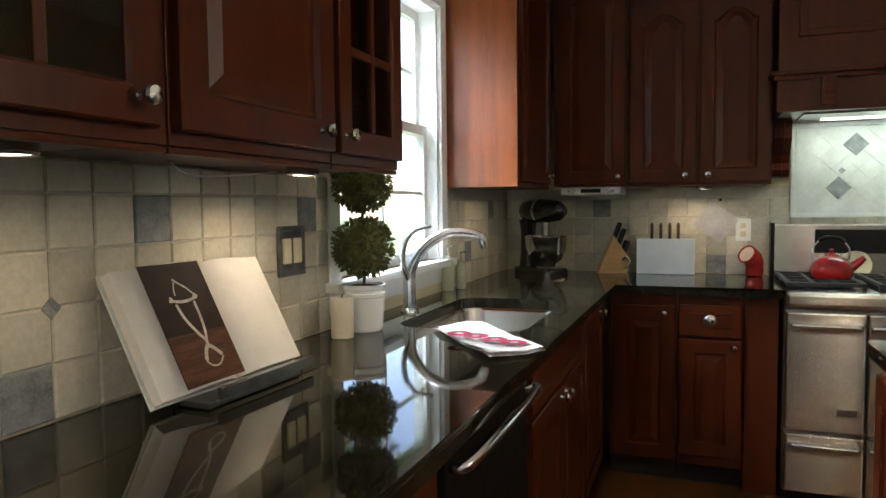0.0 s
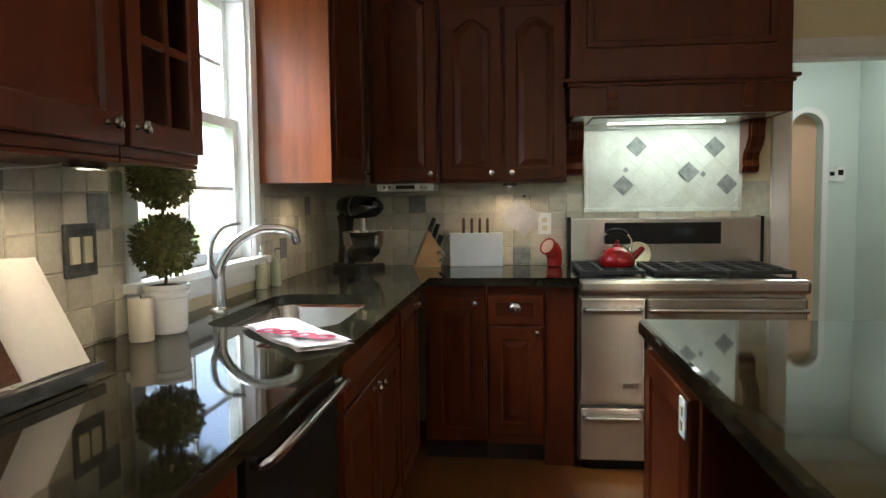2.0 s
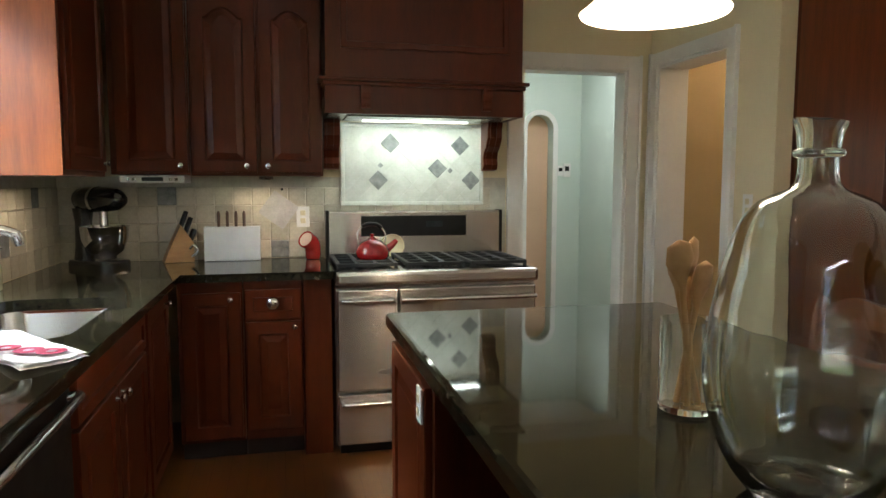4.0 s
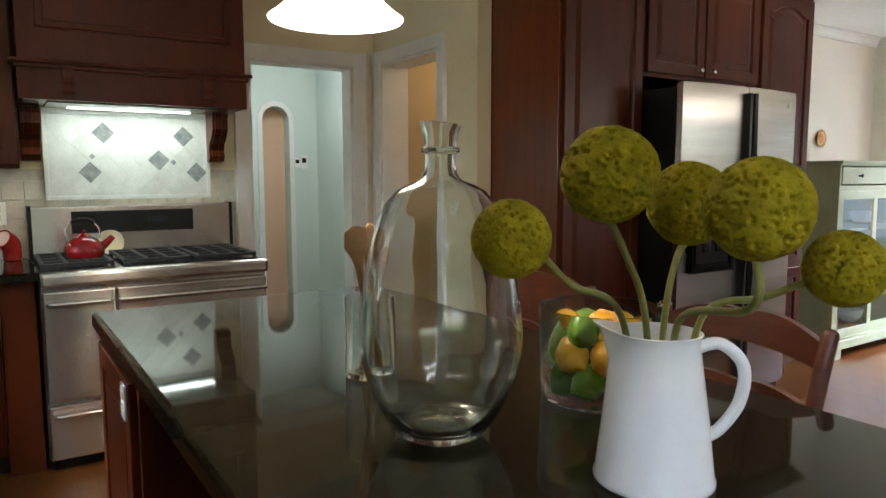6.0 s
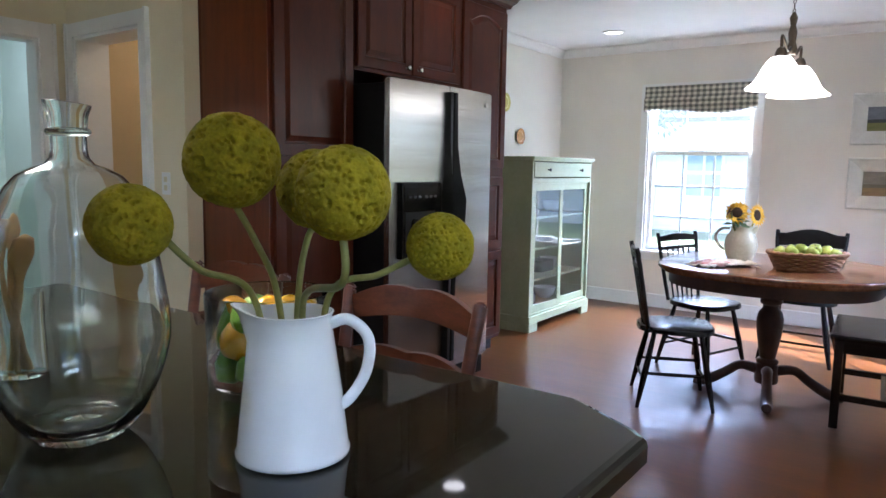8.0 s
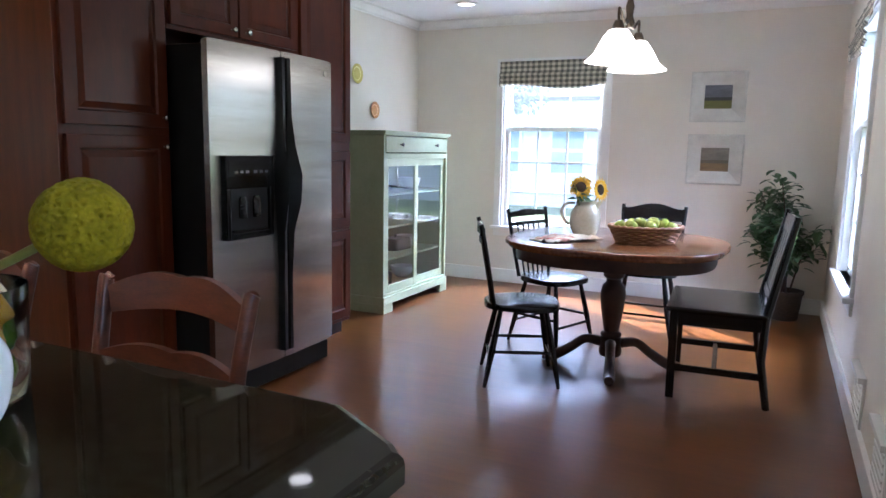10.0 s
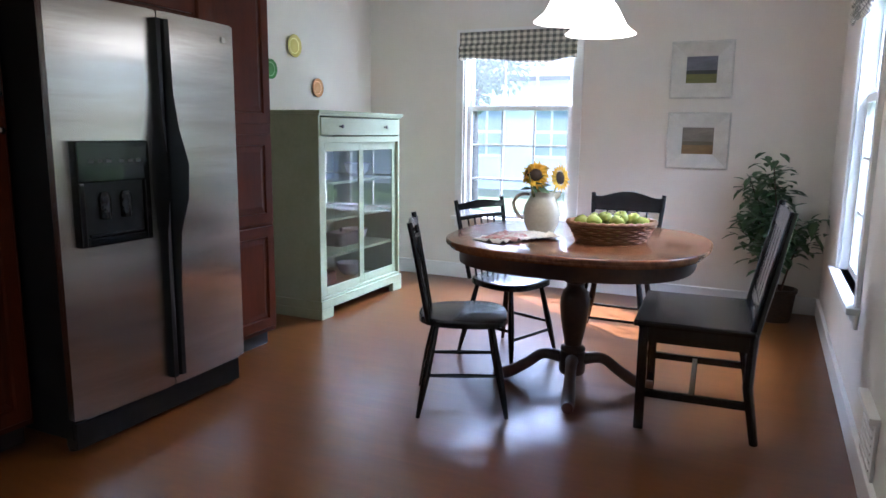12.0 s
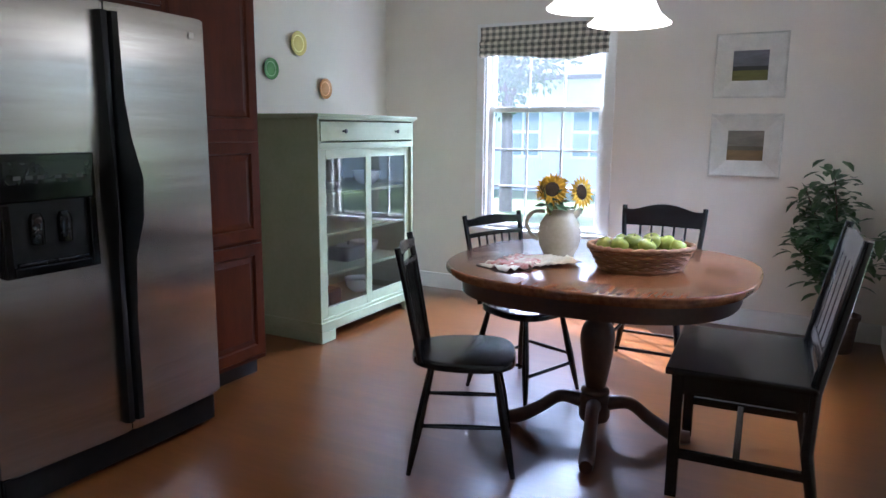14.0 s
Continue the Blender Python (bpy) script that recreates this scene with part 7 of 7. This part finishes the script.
def splash(name, loc, rz, length, z0, z1, dark, label):
    """A bed of grout with single tiles in front of it. dark: (column, row) of the slate tiles."""
    s = tagged(thing(name, loc, rz), label, kind="structure")
    part("grout_bed", boxes((0, length, -0.0055, 0.0, z0, z1)), GROUT, s)
    rnd = random.Random(len(name))
    cols = int(length / PITCH)
    rows = int((z1 - z0) / PITCH + 1e-6)
    for i in range(cols):
        for j in range(rows + 1):
            if j == rows and z1 - z0 - rows * PITCH < 0.06:
                continue
            me = CUT if j == rows else (TILE_S if (i, j) in dark else TILE)
            ob = new("tile", me)
            ob.parent = s
            ob.location = (length - (i + 1) * PITCH + 0.002 if rz == 90 else i * PITCH + 0.002, -0.003 - rnd.random() * 0.0015, z0 + j * PITCH + 0.002)
            ob.rotation_euler = (rnd.uniform(-0.006, 0.006), rnd.uniform(-0.008, 0.008), rnd.uniform(-0.006, 0.006))
    return s


splash("splashback_left", (WX, -4.735, 0), 90, 4.735 - 2.045, 0.916, UZ0 - 0.001, {(10, 0), (7, 3), (1, 3), (14, 1)}, "tumbled beige stone tiles with slate accents")
splash("splashback_corner", (WX, -1.055, 0), 90, 1.05, 0.916, UZ0 - 0.014, {(3, 3), (7, 1)}, "tumbled beige stone tiles in the corner")
splash("splashback_range", (0.0, 0.0, 0), 0, 2.46, 0.916, UZ0 - 0.006, {(5, 3), (11, 0), (24, 2)}, "tumbled pale stone tiles behind the range")
for y, z in ((-3.03, 1.113),):
    dd = thing("accent_tile", (WX + 0.0125, y, z), label="small slate diamond accent in the tile wall", category="tile")
    bm = boxes((-0.001, 0.001, -0.014, 0.014, -0.014, 0.014))
    bmesh.ops.transform(bm, matrix=Matrix.Rotation(radians(45), 4, "X"), verts=bm.verts)
    part("diamond", bm, SLATE, dd)

pn = thing("tile_panel", (1.475, -0.0135, 1.207), 0, "framed pale tile panel with slate diamonds behind the range", "tile panel")
PW, PH = 0.84, 0.468
part("grout_bed", boxes((0.0, PW, -0.004, 0.0, 0.0, PH)), PANEL_TILE, pn)
part("border", boxes((0, PW, -0.018, -0.0045, 0, 0.022), (0, PW, -0.018, -0.0045, PH - 0.022, PH), (0, 0.022, -0.018, -0.0045, 0.022, PH - 0.022), (PW - 0.022, PW, -0.018, -0.0045, 0.022, PH - 0.022), bevel=0.004), PANEL_TILE, pn, "moulded pale stone border")
S = 0.115
dark_at = [(0.34, 0.24), (0.83, 0.26), (0.67, 0.545), (0.255, 0.69), (0.91, 0.69)]


def clip_poly(poly, x0, x1, z0, z1):
    for ax, lim, sg in ((0, x0, 1), (0, x1, -1), (1, z0, 1), (1, z1, -1)):
        out = []
        for k in range(len(poly)):
            a, b = poly[k - 1], poly[k]
            ia, ib = sg * (a[ax] - lim) >= 0, sg * (b[ax] - lim) >= 0
            if ia != ib:
                t = (lim - a[ax]) / (b[ax] - a[ax])
                out.append((a[0] + t * (b[0] - a[0]), a[1] + t * (b[1] - a[1])))
            if ib:
                out.append(b)
        poly = out
        if not poly:
            return []
    return poly


def diamond(cx, cz, half, mat, nm, lift):
    poly = clip_poly([(cx - half, cz), (cx, cz - half), (cx + half, cz), (cx, cz + half)], 0.024, PW - 0.024, 0.024, PH - 0.024)
    if len(poly) > 2:
        bm = bmesh.new()
        f = [bm.verts.new((x, -lift, z)) for x, z in poly]
        b = [bm.verts.new((x, -0.0042, z)) for x, z in poly]
        bm.faces.new(f)
        for k in range(len(f)):
            bm.faces.new((f[k], f[(k + 1) % len(f)], b[(k + 1) % len(f)], b[k]))
        part(nm, bm, mat, pn)


darks = [(u * PW, (1 - v) * PH) for u, v in dark_at]
for i in range(-1, 18):
    for j in range(-1, 10):
        if (i + j) % 2 == 0:
            cx, cz = i * S / 2 + 0.01, j * S / 2 + 0.005
            if all(abs(cx - a) + abs(cz - b) > 0.075 for a, b in darks):
                diamond(cx, cz, S / 2 - 0.002, PANEL_TILE, "tile", 0.009)
for a, b in darks:
    diamond(a, b, 0.056, SLATE, "slate_tile", 0.0115)
for a, b in ((0.27 * PW, 0.49 * PH), (0.76 * PW, 0.43 * PH)):
    diamond(a, b, 0.016, SLATE, "slate_dot", 0.013)

# ---- floor boards ----
BW, BLN = 0.083, 1.18
boards = bpy.data.objects["floor"]


def board_mesh(length):
    me = bpy.data.meshes.new("board")
    bm = bmesh.new()
    rings = []
    for ins, z in ((0.0, -0.014), (0.0, 0.0)):
        rings.append([bm.verts.new(p) for p in ((ins, ins, z), (BW - ins, ins, z), (BW - ins, length - ins, z), (ins, length - ins, z))])
    for a, b in zip(rings, rings[1:]):
        for k in range(4):
            bm.faces.new((a[k], a[(k + 1) % 4], b[(k + 1) % 4], b[k]))
    bm.faces.new(rings[-1])
    bmesh.ops.recalc_face_normals(bm, faces=bm.faces)
    bm.to_mesh(me)
    bm.free()
    me.materials.append(FLOOR_WOOD)
    return me


rest_v, rest_f = [], []
cache = {}
rnd = random.Random(2)
for i in range(int(8.0 / BW) + 1):
    x = -0.02 + i * BW
    y = -4.74
    stop = -0.95 if x > 3.49 else 2.0
    ln = BLN * rnd.uniform(0.3, 1.0)
    while y < stop - 0.02:
        l = round(min(ln, stop - y), 2)
        if l < 0.05:
            break
        if x > 3.0 and y < -1.2:
            me = cache.setdefault(l, None) or board_mesh(l)
            cache[l] = me
            ob = new("board", me)
            ob.parent = boards
            ob.location = (x, y, 0)
        else:
            n0 = len(rest_v)
            rest_v += [(x + 0.0003, y + 0.0003, 0), (x + BW - 0.0003, y + 0.0003, 0), (x + BW - 0.0003, y + l - 0.0003, 0), (x + 0.0003, y + l - 0.0003, 0)]
            rest_f.append((n0, n0 + 1, n0 + 2, n0 + 3))
        y += l
        ln = BLN * rnd.choice((0.8, 1.0, 1.2, 1.35))
me = bpy.data.meshes.new("board_field")
me.from_pydata(rest_v, [], rest_f)
me.materials.append(FLOOR_WOOD)
ob = tagged(new("board_field", me), "oak floor boards of the kitchen and hall", kind="stuff")
ob.parent = boards
